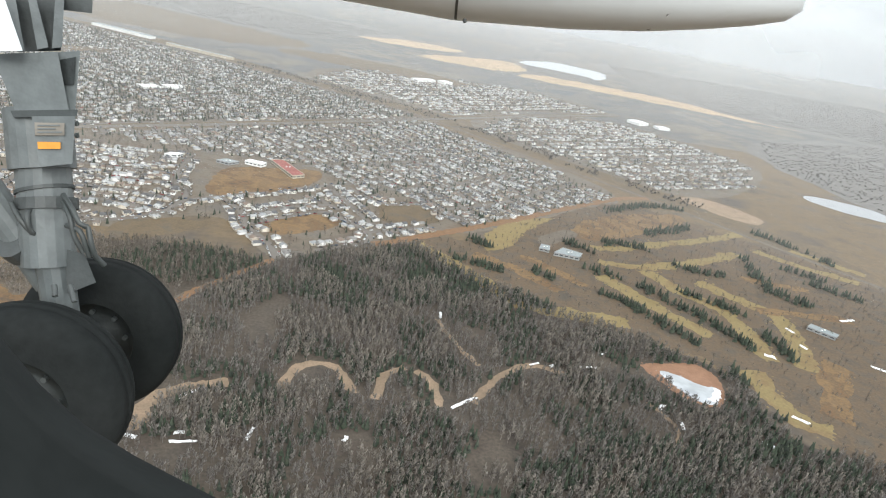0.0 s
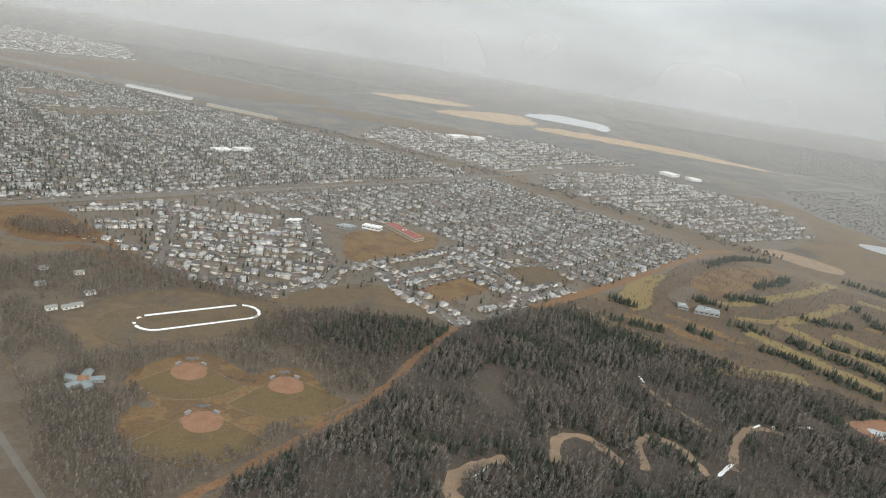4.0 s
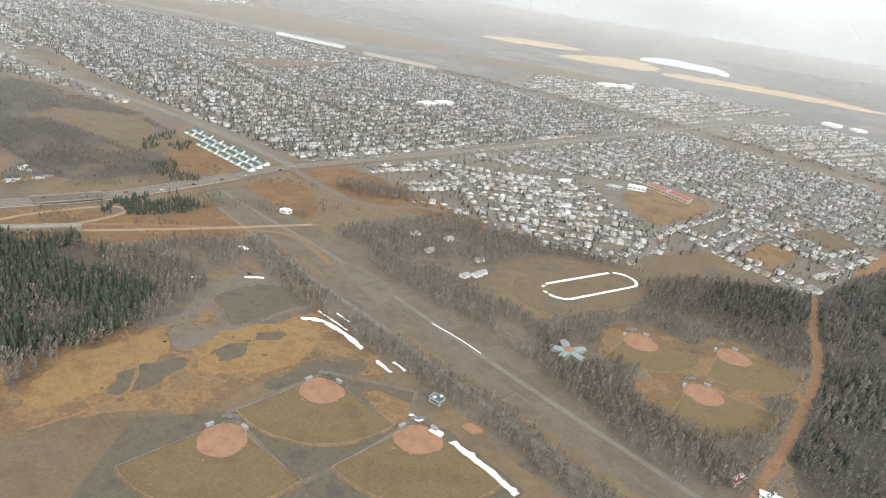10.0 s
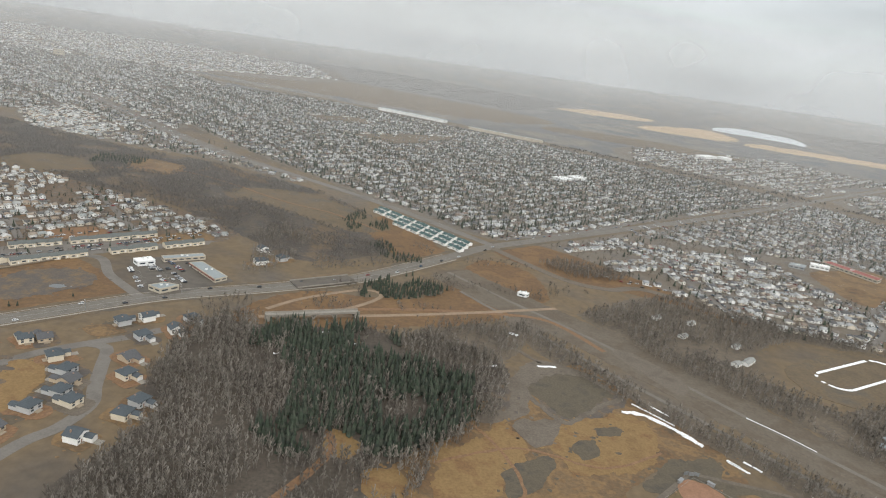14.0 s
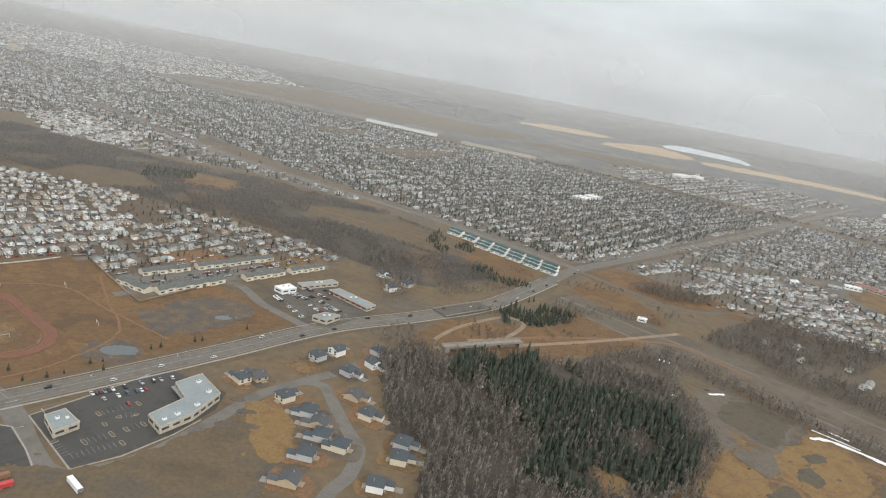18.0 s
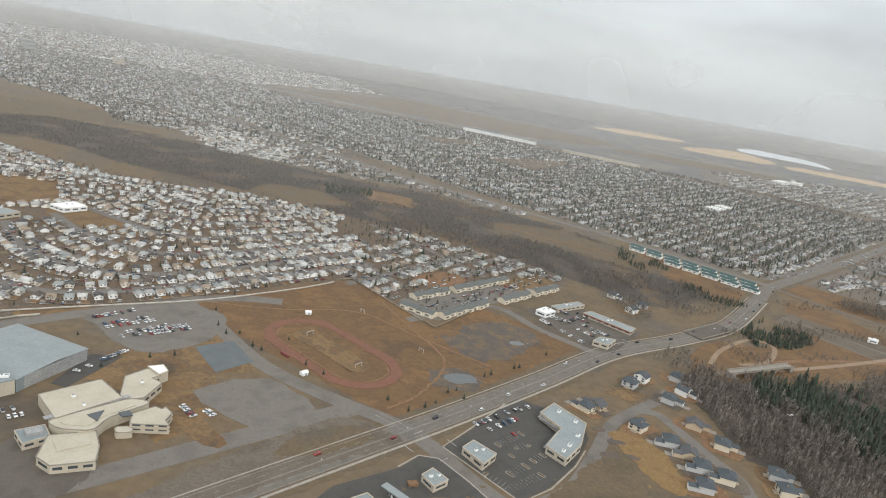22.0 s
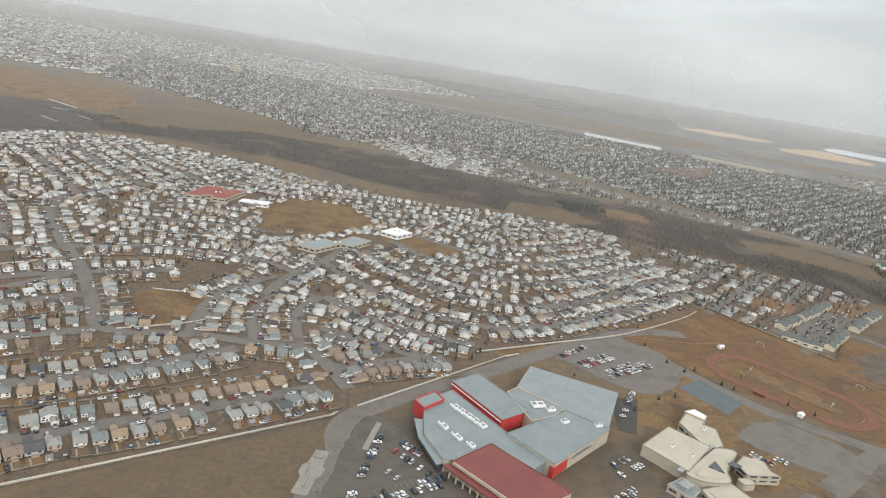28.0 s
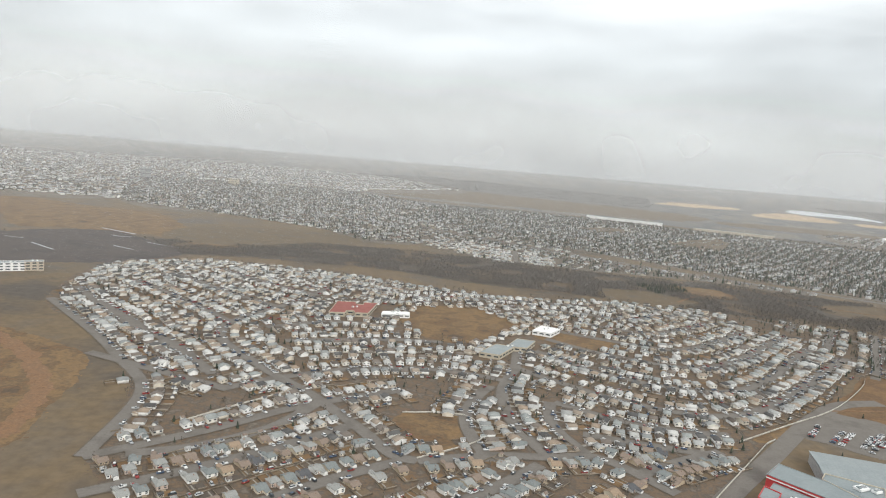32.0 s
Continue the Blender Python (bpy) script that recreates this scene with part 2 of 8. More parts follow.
M["trunk"] = material("tree_trunk", [(0.12, 0.09, 0.07), (0.15, 0.12, 0.09)], 2, 0.3)
M["wall_mix"] = material("house_siding", [(0.76, 0.75, 0.72), (0.42, 0.37, 0.30), (0.72, 0.71, 0.69), (0.28, 0.25, 0.21), (0.42, 0.415, 0.41), (0.56, 0.51, 0.43), (0.80, 0.79, 0.77), (0.78, 0.77, 0.75)], 5, 0.6, rough=0.7, each="island", speck=0.1)
M["wall_pale"] = material("pale_siding", [(0.82, 0.81, 0.79), (0.72, 0.69, 0.63), (0.84, 0.83, 0.81), (0.52, 0.46, 0.39), (0.80, 0.795, 0.785), (0.64, 0.58, 0.49), (0.78, 0.77, 0.76), (0.83, 0.82, 0.80)], 5, 0.6, rough=0.7, each="island", speck=0.08)
M["rough"] = material("golf_rough_grass", [(0.072, 0.060, 0.046), (0.110, 0.076, 0.046), (0.085, 0.070, 0.053)], 30, 3, speck=0.18)
M["marsh"] = material("wet_marsh_soil", [(0.075, 0.066, 0.06), (0.10, 0.08, 0.063), (0.15, 0.10, 0.055)], 12, 2, speck=0.16)
M["roof_pale"] = material("pale_shingles", [(0.300, 0.302, 0.292), (0.235, 0.242, 0.236), (0.390, 0.384, 0.368), (0.105, 0.102, 0.098), (0.275, 0.228, 0.182), (0.360, 0.362, 0.350), (0.165, 0.140, 0.120), (0.480, 0.472, 0.455), (0.075, 0.073, 0.072), (0.270, 0.212, 0.160), (0.268, 0.282, 0.272), (0.100, 0.083, 0.070)], 6, 0.5, each="island", speck=0.15)
M["roof_dark"] = material("dark_shingles", [(0.12, 0.115, 0.115), (0.19, 0.185, 0.18), (0.15, 0.125, 0.11), (0.26, 0.255, 0.25), (0.10, 0.10, 0.105), (0.34, 0.335, 0.33), (0.22, 0.17, 0.14)], 6, 0.5, each="island", speck=0.15)
M["roof_mix"] = material("mixed_shingles", [(0.10, 0.098, 0.098), (0.27, 0.275, 0.278), (0.16, 0.135, 0.115), (0.33, 0.33, 0.325), (0.115, 0.115, 0.12), (0.22, 0.21, 0.2), (0.2, 0.155, 0.125), (0.37, 0.37, 0.365)], 6, 0.5, each="island", speck=0.15)
M["aspen"] = material("pale_aspen_twigs", [(0.182, 0.160, 0.136), (0.222, 0.200, 0.174), (0.150, 0.131, 0.111)], 25, 2, each="island", bump=0)
# twigs paled and greyed in the base colour to imitate haze
M["haze_wood"] = material("far_hazed_twigs", [(0.145, 0.135, 0.125), (0.17, 0.158, 0.147), (0.13, 0.12, 0.112)], 60, 6, each="island", bump=0)
M["pane"] = material("window_glass", [(0.06, 0.07, 0.08)], 3, 1, rough=0.12, bump=0, speck=0.05)
M["white"] = material("white_metal", [(0.72, 0.72, 0.71), (0.78, 0.78, 0.77)], 6, 0.6, rough=0.5, speck=0.05)
M["fence"] = material("fence_boards", [(0.18, 0.145, 0.11), (0.27, 0.225, 0.175), (0.22, 0.18, 0.135)], 6, 0.5, each="island")
M["pale_fence"] = material("pale_fence", [(0.44, 0.41, 0.36), (0.52, 0.49, 0.44)], 6, 0.5)
M["metal_roof"] = material("grey_roof_membrane", [(0.185, 0.215, 0.222), (0.225, 0.255, 0.26)], 16, 1.5, rough=0.55, speck=0.08)
M["metal_pale"] = material("pale_roof_membrane", [(0.210, 0.239, 0.244), (0.252, 0.277, 0.281)], 12, 1.5, rough=0.55, speck=0.08)
M["red_roof"] = material("red_roof", [(0.165, 0.042, 0.038), (0.20, 0.055, 0.048)], 14, 1.2, rough=0.6, speck=0.1)
M["red"] = material("red_panels", [(0.45, 0.045, 0.05), (0.5, 0.06, 0.06)], 6, 1, rough=0.5, speck=0.08)
M["brick_red"] = material("faded_red_gravel_roof", [(0.225, 0.075, 0.062), (0.275, 0.098, 0.082)], 12, 1, speck=0.15)
M["cream"] = material("cream_panels", [(0.41, 0.36, 0.28), (0.47, 0.42, 0.34)], 8, 0.8, rough=0.7, speck=0.08)
M["cream_roof"] = material("cream_roof", [(0.40, 0.36, 0.285), (0.46, 0.42, 0.34)], 10, 1.0, rough=0.7, speck=0.08)
M["beige"] = material("beige_wall", [(0.42, 0.36, 0.29), (0.48, 0.42, 0.34)], 8, 0.8)
M["grey_wall"] = material("grey_panels", [(0.26, 0.26, 0.26), (0.32, 0.32, 0.315)], 8, 0.8, rough=0.6)
M["green_roof"] = material("green_shingles", [(0.045, 0.088, 0.088), (0.065, 0.108, 0.106)], 6, 0.6)
M["steel"] = material("grey_steel", [(0.22, 0.23, 0.235), (0.30, 0.305, 0.31)], 2, 0.3, rough=0.45, metal=0.4, speck=0.1)


# ---- geometry tools ----
def inside(poly, pts):
    poly, pts = np.asarray(poly, float), np.asarray(pts, float)
    hit = np.zeros(len(pts), bool)
    j = len(poly) - 1
    for i in range(len(poly)):
        (xi, yi), (xj, yj) = poly[i], poly[j]
        if yi != yj:
            hit ^= ((yi > pts[:, 1]) != (yj > pts[:, 1])) & (pts[:, 0] < (xj - xi) * (pts[:, 1] - yi) / (yj - yi) + xi)
        j = i
    return hit


def spline(pts, step=8.0, closed=False):
    """Smooth line through a few points."""
    p = [np.asarray(q, float) for q in pts]
    n = len(p)
    out = []
    for i in range(n if closed else n - 1):
        a, b, c, d = (p[(i - 1) % n], p[i], p[(i + 1) % n], p[(i + 2) % n]) if closed else (p[max(i - 1, 0)], p[i], p[i + 1], p[min(i + 2, n - 1)])
        k = max(2, int(np.linalg.norm(c - b) / step))
        for s in range(k):
            t = s / k
            out.append(0.5 * (2 * b + (c - a) * t + (2 * a - 5 * b + 4 * c - d) * t * t + (3 * b - a - 3 * c + d) * t ** 3))
    if not closed:
        out.append(p[-1])
    return np.array(out)


def mesh_of(name, verts, faces, mats, index=None):
    me = bpy.data.meshes.new(name)
    me.from_pydata([(x * S, y * S, z * S) for x, y, z in verts], [], faces)
    for m in mats if isinstance(mats, (list, tuple)) else [mats]:
        me.materials.append(m)
    if index is not None:
        me.polygons.foreach_set("material_index", index)
    me.update()
    return me


LAYER = [0.0]


def layer(z):
    """Sheets laid over one another never share a plane."""
    LAYER[0] += 0.0011
    return LAYER[0]


def ragged(p, reach, seed):
    """A closed outline redrawn in short steps, frayed like the edge of worn turf."""
    out = []
    for i in range(len(p)):
        a, b = p[i], p[(i + 1) % len(p)]
        k = max(1, int(np.linalg.norm(b - a) / 2.2))
        out += [a + (b - a) * j / k for j in range(k)]
    out = np.array(out)
    d = np.roll(out, -2, 0) - np.roll(out, 2, 0)
    d /= np.linalg.norm(d, axis=1)[:, None] + 1e-9
    push = [sum(share * noise.noise(Vector((x * size, y * size, seed))) for size, share in ((0.09, 0.9), (0.25, 0.6), (0.7, 0.3))) for x, y in out]
    return out + np.c_[d[:, 1], -d[:, 0]] * (reach * np.array(push))[:, None]


def patch(name, outline, z, mat, label, category, wobble=0.0, smooth=True, kind="structure", step=10.0):
    """A sheet of ground cover with an uneven, frayed outline and loose tufts round it."""
    z = layer(z)
    p = spline(outline, step, True) if smooth else np.asarray(outline, float)
    if wobble:
        for q in p:
            w = noise.noise_vector(Vector((q[0] * 0.04, q[1] * 0.04, z * 7)))
            w2 = noise.noise_vector(Vector((q[0] * 0.15, q[1] * 0.15, z * 7 + 3)))
            q += wobble * (np.array(w[:2]) + 0.4 * np.array(w2[:2]))
    frayed = smooth and wobble and np.mean(p[:, 1]) < 1300
    if frayed:
        p = ragged(p, min(4.0, 0.8 + 0.5 * wobble, 0.045 * math.sqrt(np.ptp(p[:, 0]) * np.ptp(p[:, 1]))), z * 900)
    n = len(p)
    if sum(p[i][0] * p[(i + 1) % n][1] - p[(i + 1) % n][0] * p[i][1] for i in range(n)) < 0:
        p = p[::-1]
    v, faces = [(x, y, z) for x, y in p] + [(x, y, 0.0) for x, y in p], [list(range(n))]
    faces += [[i, n + i, n + (i + 1) % n, (i + 1) % n] for i in range(n)]
    if frayed:
        r = random.Random(int(z * 1e5))
        reach = min(9.0, 2.0 + wobble)
        for i in range(0, n, 3):
            q = p[i] + np.array([r.gauss(0, reach * 0.6), r.gauss(0, reach * 0.6)])
            size, k = r.uniform(0.4, 0.3 * reach), len(v)
            v += [(q[0] + size * r.uniform(0.5, 1.2) * math.cos(t), q[1] + size * r.uniform(0.5, 1.2) * math.sin(t), z - 0.0007) for t in (0, 1.05, 2.1, 3.14, 4.2, 5.2)]
            faces.append(list(range(k, k + 6)))
    return tagged(new(name, mesh_of(name, v, faces, mat)), label, category, kind=kind)


def ribbon(pts, width, z, offset=0.0):
    """Vertices and faces of a strip along a line."""
    p = np.asarray(pts, float)
    d = np.gradient(p, axis=0)
    d /= np.linalg.norm(d, axis=1)[:, None] + 1e-9
    nrm = np.c_[-d[:, 1], d[:, 0]]
    a, b = p + nrm * (offset + width / 2), p + nrm * (offset - width / 2)
    n = len(p)
    v = [(x, y, z) for x, y in a] + [(x, y, z) for x, y in b]
    f = [[i, n + i, n + i + 1, i + 1] for i in range(n - 1)]
    return v, f


def road(name, pts, width, z, mat, label, category="road", step=10.0, smooth=True, wobble=0.0):
    p = spline(pts, min(step, 4.0) if wobble else step) if smooth else np.asarray(pts, float)
    v, f = ribbon(p, width, layer(z))
    if wobble:
        for k, (x, y, h) in enumerate(v):
            w = noise.noise_vector(Vector((x * 0.11, y * 0.11, 4))) + noise.noise_vector(Vector((x * 0.33, y * 0.33, 9))) * 0.5
            v[k] = (x + w[0] * wobble, y + w[1] * wobble, h)
    n = len(v) // 2
    v = v + [(x, y, 0.0) for x, y, h in v]
    f = f + [[i, i + 1, 2 * n + i + 1, 2 * n + i] for i in range(n - 1)] + [[n + i, 3 * n + i, 3 * n + i + 1, n + i + 1] for i in range(n - 1)]
    return tagged(new(name, mesh_of(name, v, f, mat)), label, category, kind="structure")


class Soup:
    """Many alike pieces gathered into one mesh."""

    def __init__(self):
        self.v, self.l, self.s, self.m, self.n = [], [], [], [], 0

    def add(self, template, place, turn, scale):
        tv, tf, tm = template
        tv, place, turn, scale = np.asarray(tv, float), np.asarray(place, float), np.asarray(turn, float), np.asarray(scale, float)
        k, n = len(tv), len(place)
        if not n:
            return
        q = tv[None] * scale[:, None]
        c, s = np.cos(turn)[:, None], np.sin(turn)[:, None]
        v = np.stack([q[..., 0] * c - q[..., 1] * s, q[..., 0] * s + q[..., 1] * c, q[..., 2]], -1) + place[:, None]
        flat = np.concatenate([np.asarray(f) for f in tf])
        self.v.append(v.reshape(-1, 3))
        self.l.append((flat[None] + (np.arange(n) * k)[:, None]).ravel() + self.n)
        self.s.append(np.tile([len(f) for f in tf], n))
        self.m.append(np.tile(tm, n))
        self.n += n * k

    def raw(self, v, f, mi=0):
        self.v.append(np.asarray(v, float))
        self.l.append(np.concatenate([np.asarray(q) for q in f]) + self.n)
        self.s.append(np.array([len(q) for q in f]))
        self.m.append(np.full(len(f), mi))
        self.n += len(v)

    def build(self, name, mats, label, category, kind="stuff"):
        if not self.v:
            return None
        me = bpy.data.meshes.new(name)
        v, l, s, m = np.concatenate(self.v), np.concatenate(self.l), np.concatenate(self.s), np.concatenate(self.m)
        me.vertices.add(len(v)), me.loops.add(len(l)), me.polygons.add(len(s))
        me.vertices.foreach_set("co", (v * S).astype(np.float32).ravel())
        me.loops.foreach_set("vertex_index", l.astype(np.int32))
        me.polygons.foreach_set("loop_start", np.concatenate([[0], np.cumsum(s)[:-1]]).astype(np.int32))
        me.polygons.foreach_set("material_index", m.astype(np.int32))
        for q in mats:
            me.materials.append(q)
        me.update(calc_edges=True)
        return tagged(new(name, me), label, category, kind=kind)


def scatter(poly, gap, rng, keep_out=()):
    """Loose points in an outline, about gap apart."""
    poly = np.asarray(poly, float)
    lo, hi = poly.min(0), poly.max(0)
    gx, gy = np.meshgrid(np.arange(lo[0], hi[0], gap), np.arange(lo[1], hi[1], gap))
    p = np.c_[gx.ravel(), gy.ravel()] + rng.uniform(-0.95, 0.95, (gx.size, 2)) * gap
    ok = inside(poly, p)
    for q in keep_out:
        ok &= ~inside(q, p)
    return p[ok]


def band(pts, width):
    """The outline of a strip along a line."""
    p = spline(pts, 15.0)
    v, _ = ribbon(p, width, 0)
    n = len(p)
    return [q[:2] for q in v[:n]] + [q[:2] for q in v[n:]][::-1]


def bare_tree(seed):
    """A leafless tree 1 high: thin stem, rising limbs and fans of twigs."""
    r = random.Random(seed)
    v, f = [], []
    for a in range(3):
        t = a * 2.094
        v.append((0.016 * math.cos(t), 0.016 * math.sin(t), 0))
    v.append((0, 0, 0.97))
    f += [[0, 1, 3], [1, 2, 3], [2, 0, 3]]
    for i in range(15):
        t, z = i * 2.4 + r.uniform(-0.4, 0.4), r.uniform(0.22, 0.8)
        reach, rise = r.uniform(0.07, 0.16) * (1.15 - z * 0.6), r.uniform(0.18, 0.34)
        c, s = math.cos(t), math.sin(t)
        k, w = len(v), r.uniform(0.010, 0.022)
        v += [(0, 0, z), (c * reach - s * w, s * reach + c * w, z + rise), (c * reach * 1.2 + s * w, s * reach * 1.2 - c * w, z + rise * r.uniform(0.55, 0.9))]
        f.append([k, k + 1, k + 2])
    return v, f, [0] * len(f)


def spruce(seed, tiers=5, sides=7):
    """A conifer 1 high: drooping ragged tiers round a stem."""
    r = random.Random(seed)
    v, f = [], []
    for j in range(tiers):
        z, up = 0.06 + 0.78 * j / tiers, 0.34 - 0.02 * j
        rad = 0.2 * (1 - j / (tiers + 0.6))
        k = len(v)
        v.append((r.uniform(-0.01, 0.01), r.uniform(-0.01, 0.01), min(1.0, z + up)))
        for i in range(sides):
            t = (i + 0.4 * j + r.uniform(-0.25, 0.25)) * 6.283 / sides
            q = rad * r.uniform(0.68, 1.18)
            v.append((q * math.cos(t), q * math.sin(t), z + r.uniform(-0.03, 0.035)))
        f += [[k, k + 1 + i, k + 1 + (i + 1) % sides] for i in range(sides)]
    return v, f, [0] * len(f)


def bush(seed):
    """A low tangle of bare stems 1 high."""
    r = random.Random(seed)
    v, f = [], []
    for i in range(12):
        t, lean = r.uniform(0, 6.283), r.uniform(0.1, 0.55)
        k, c, s, h = len(v), math.cos(t), math.sin(t), r.uniform(0.6, 1)
        v += [(-0.12 * s, 0.12 * c, 0), (0.12 * s, -0.12 * c, 0), (c * lean + 0.1 * s, s * lean - 0.1 * c, h), (c * lean - 0.1 * s, s * lean + 0.1 * c, h * 0.9)]
        f.append([k, k + 1, k + 2, k + 3])
    return v, f, [0] * len(f)


BARE, SPRUCE, BUSH = [bare_tree(i) for i in range(8)], [spruce(40 + i) for i in range(5)], [bush(80 + i) for i in range(4)]


def plant(soup, pts, kinds, low, high, rng, girth=1.0):
    """Set plants of mixed forms on the ground at these points."""
    pick = rng.integers(0, len(kinds), len(pts))
    for i, kind in enumerate(kinds):
        q = pts[pick == i]
        h = rng.uniform(low, high, len(q))
        g = h * girth * rng.uniform(0.8, 1.25, len(q))
        soup.add(kind, np.c_[q, np.zeros(len(q))], rng.uniform(0, 6.283, len(q)), np.c_[g, g, h])


def box(w, d, h, x=0, y=0, z=0):
    v = [(x + sx * w / 2, y + sy * d / 2, z + sz * h) for sz in (0, 1) for sx, sy in ((-1, -1), (1, -1), (1, 1), (-1, 1))]
    return v, [[0, 1, 5, 4], [1, 2, 6, 5], [2, 3, 7, 6], [3, 0, 4, 7], [4, 5, 6, 7], [3, 2, 1, 0]]


def gable(w, d, low, rise, eave=0.06, thick=0.03):
    """A pitched roof slab with its ridge along x, eaves out by a share of the size."""
    hw, hd = w / 2 + eave, d / 2 + eave
    v = [(-hw, -hd, low), (hw, -hd, low), (hw, 0, low + rise), (-hw, 0, low + rise), (hw, hd, low), (-hw, hd, low)]
    v += [(x, y, z - thick) for x, y, z in v]
    return v, [[0, 1, 2, 3], [3, 2, 4, 5], [7, 6, 9, 8], [8, 9, 11, 10], [0, 6, 7, 1], [5, 4, 10, 11], [1, 7, 8, 2], [2, 8, 10, 4], [0, 3, 9, 6], [3, 5, 11, 9]]


def hip(w, d, low, rise, eave=0.06, thick=0.03, ridge=0.4):
    hw, hd = w / 2 + eave, d / 2 + eave
    r = hw * ridge
    v = [(-hw, -hd, low), (hw, -hd, low), (hw, hd, low), (-hw, hd, low), (-r, 0, low + rise), (r, 0, low + rise)]
    v += [(x, y, z - thick) for x, y, z in v[:4]]
    return v, [[0, 1, 5, 4], [1, 2, 5], [2, 3, 4, 5], [3, 0, 4], [0, 6, 7, 1], [1, 7, 8, 2], [2, 8, 9, 3], [3, 9, 6, 0], [9, 8, 7, 6]]


def gable_walls(w, d, h, rise):
    """House walls with their gable ends, open above."""
    a, b = w / 2, d / 2
    v = [(-a, -b, 0), (a, -b, 0), (a, b, 0), (-a, b, 0), (-a, -b, h), (a, -b, h), (a, b, h), (-a, b, h), (-a, 0, h + rise), (a, 0, h + rise)]
    return v, [[0, 1, 5, 4], [2, 3, 7, 6], [1, 2, 6, 9, 5], [3, 0, 4, 8, 7]]


def far_house(form):
    """A small plain house, 1 x 1 x 1, for the distance: walls, roof, windows."""
    if form == "gable":
        w, r = gable_walls(1, 1, 0.62, 0.38), gable(1, 1, 0.62, 0.38, 0.07, 0.04)
    elif form == "cross":
        w, r = gable_walls(1, 1, 0.62, 0.38), gable(1, 1, 0.62, 0.38, 0.07, 0.04)
        w, r = [tuple((-y, x, z) for x, y, z in w[0]), w[1]], [tuple((-y, x, z) for x, y, z in r[0]), r[1]]
        w, r = (list(w[0]), w[1]), (list(r[0]), r[1])
    else:
        w, r = box(1, 1, 0.64), hip(1, 1, 0.62, 0.36, 0.07, 0.04)
    parts = [(w, 0), (r, 1)]
    if form == "wing":
        parts.append((box(0.5, 0.5, 0.42, 0.32, -0.68), 0))
        rv, rf = gable(0.5, 0.5, 0.42, 0.2, 0.05, 0.03)
        parts.append((([(-y + 0.32, x - 0.68, z) for x, y, z in rv], rf), 1))
        parts.append((box(0.36, 0.02, 0.3, 0.32, -0.94), 3))
    for x in (-0.28, 0.26):
        for y in (-0.505, 0.505):
            if form == "wing" and y < 0 and x > 0:
                continue
            parts.append((box(0.2, 0.015, 0.2, x, y, 0.28), 2))
    v, f, m = [], [], []
    for (pv, pf), mi in parts:
        f += [[i + len(v) for i in q] for q in pf]
        top = {10: 4, 9: 4}.get(len(pf)) if mi == 1 else None
        m += [mi] * len(pf) if top is None else [1] * top + [3] * (len(pf) - top)
        v += list(pv)
    return v, f, m


def bare_house(form):
    v, f, m = far_house(form)
    keep = [i for i, q in enumerate(m) if q < 2 or i < 14]
    last = max(max(f[i]) for i in keep) + 1
    return v[:last], [f[i] for i in keep], [m[i] for i in keep]


HOUSES = [far_house(k) for k in ("gable", "cross", "hip", "wing")]
PLAIN_HOUSES = [bare_house(k) for k in ("gable", "cross", "hip", "gable")]

# ---- the land ----
rng = np.random.default_rng(7)
GX, GY = np.linspace(-14000, 14000, 61), np.linspace(-4000, 20000, 61)
gv = [(x, y, 0.0) for y in GY for x in GX]
gf = [[j * 61 + i, j * 61 + i + 1, (j + 1) * 61 + i + 1, (j + 1) * 61 + i] for j in range(60) for i in range(60)]
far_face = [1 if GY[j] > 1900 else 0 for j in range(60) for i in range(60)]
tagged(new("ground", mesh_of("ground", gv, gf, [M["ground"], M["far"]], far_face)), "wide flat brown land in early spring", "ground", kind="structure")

# open fields, yards and town soil
CENTRAL = [(-715, 985), (-500, 775), (-360, 745), (-340, 770), (-240, 830), (-144, 722), (-40, 812), (390, 1225), (60, 1640), (-20, 1690), (-690, 1045)]
NORTH = [(-790, 985), (-620, 1125), (-300, 1415), (20, 1715), (-330, 1960), (-850, 2230), (-1250, 2500), (-1700, 2500), (-1850, 2050), (-1480, 1600), (-1290, 1400), (-1100, 1230)]
EAST = [(150, 1690), (520, 1330), (780, 1500), (900, 1800), (620, 2150), (250, 2000)]
FAREAST = [(80, 1830), (300, 2080), (650, 2330), (350, 2600), (-250, 2420), (-330, 2080)]
UPTOWN = [(-2600, 1950), (-2290, 1800), (-2050, 1650), (-1960, 1510), (-1840, 1500), (-1790, 1670), (-1550, 1430), (-1575, 1320), (-1450, 1290), (-1300, 1262), (-1160, 1185), (-1120, 1215), (-1290, 1350), (-1480, 1510), (-1500, 1620), (-1860, 2060), (-1720, 2520), (-2000, 2900), (-2900, 2900)]
CURVES = [(-2330, 1110), (-2320, 880), (-2225, 760), (-2135, 600), (-2120, 480), (-2050, 395), (-1960, 300), (-1905, 312), (-1748, 424), (-1630, 538), (-1590, 580), (-1515, 622), (-1410, 716), (-1330, 640), (-1240, 720), (-1130, 845), (-1290, 945), (-1560, 1040), (-1740, 1030), (-1990, 1130), (-2200, 1180)]
for nm, pl, lab in (("town_soil_central", CENTRAL, "bare winter lawns and yards between houses"), ("town_soil_north", NORTH, "grey-brown yards of a northern suburb"), ("town_soil_east", EAST, "yards of a distant suburb beyond the railway"),
                    ("town_soil_far_east", FAREAST, "yards of a far suburb"), ("town_soil_uptown", UPTOWN, "yards of the town beyond the valley"), ("town_soil_curves", CURVES, "yards and gardens of a curving suburb")):
    patch(nm, pl, 0.06, M["lots"] if nm.endswith("curves") else M["town"], lab, "ground", 3, step=30)

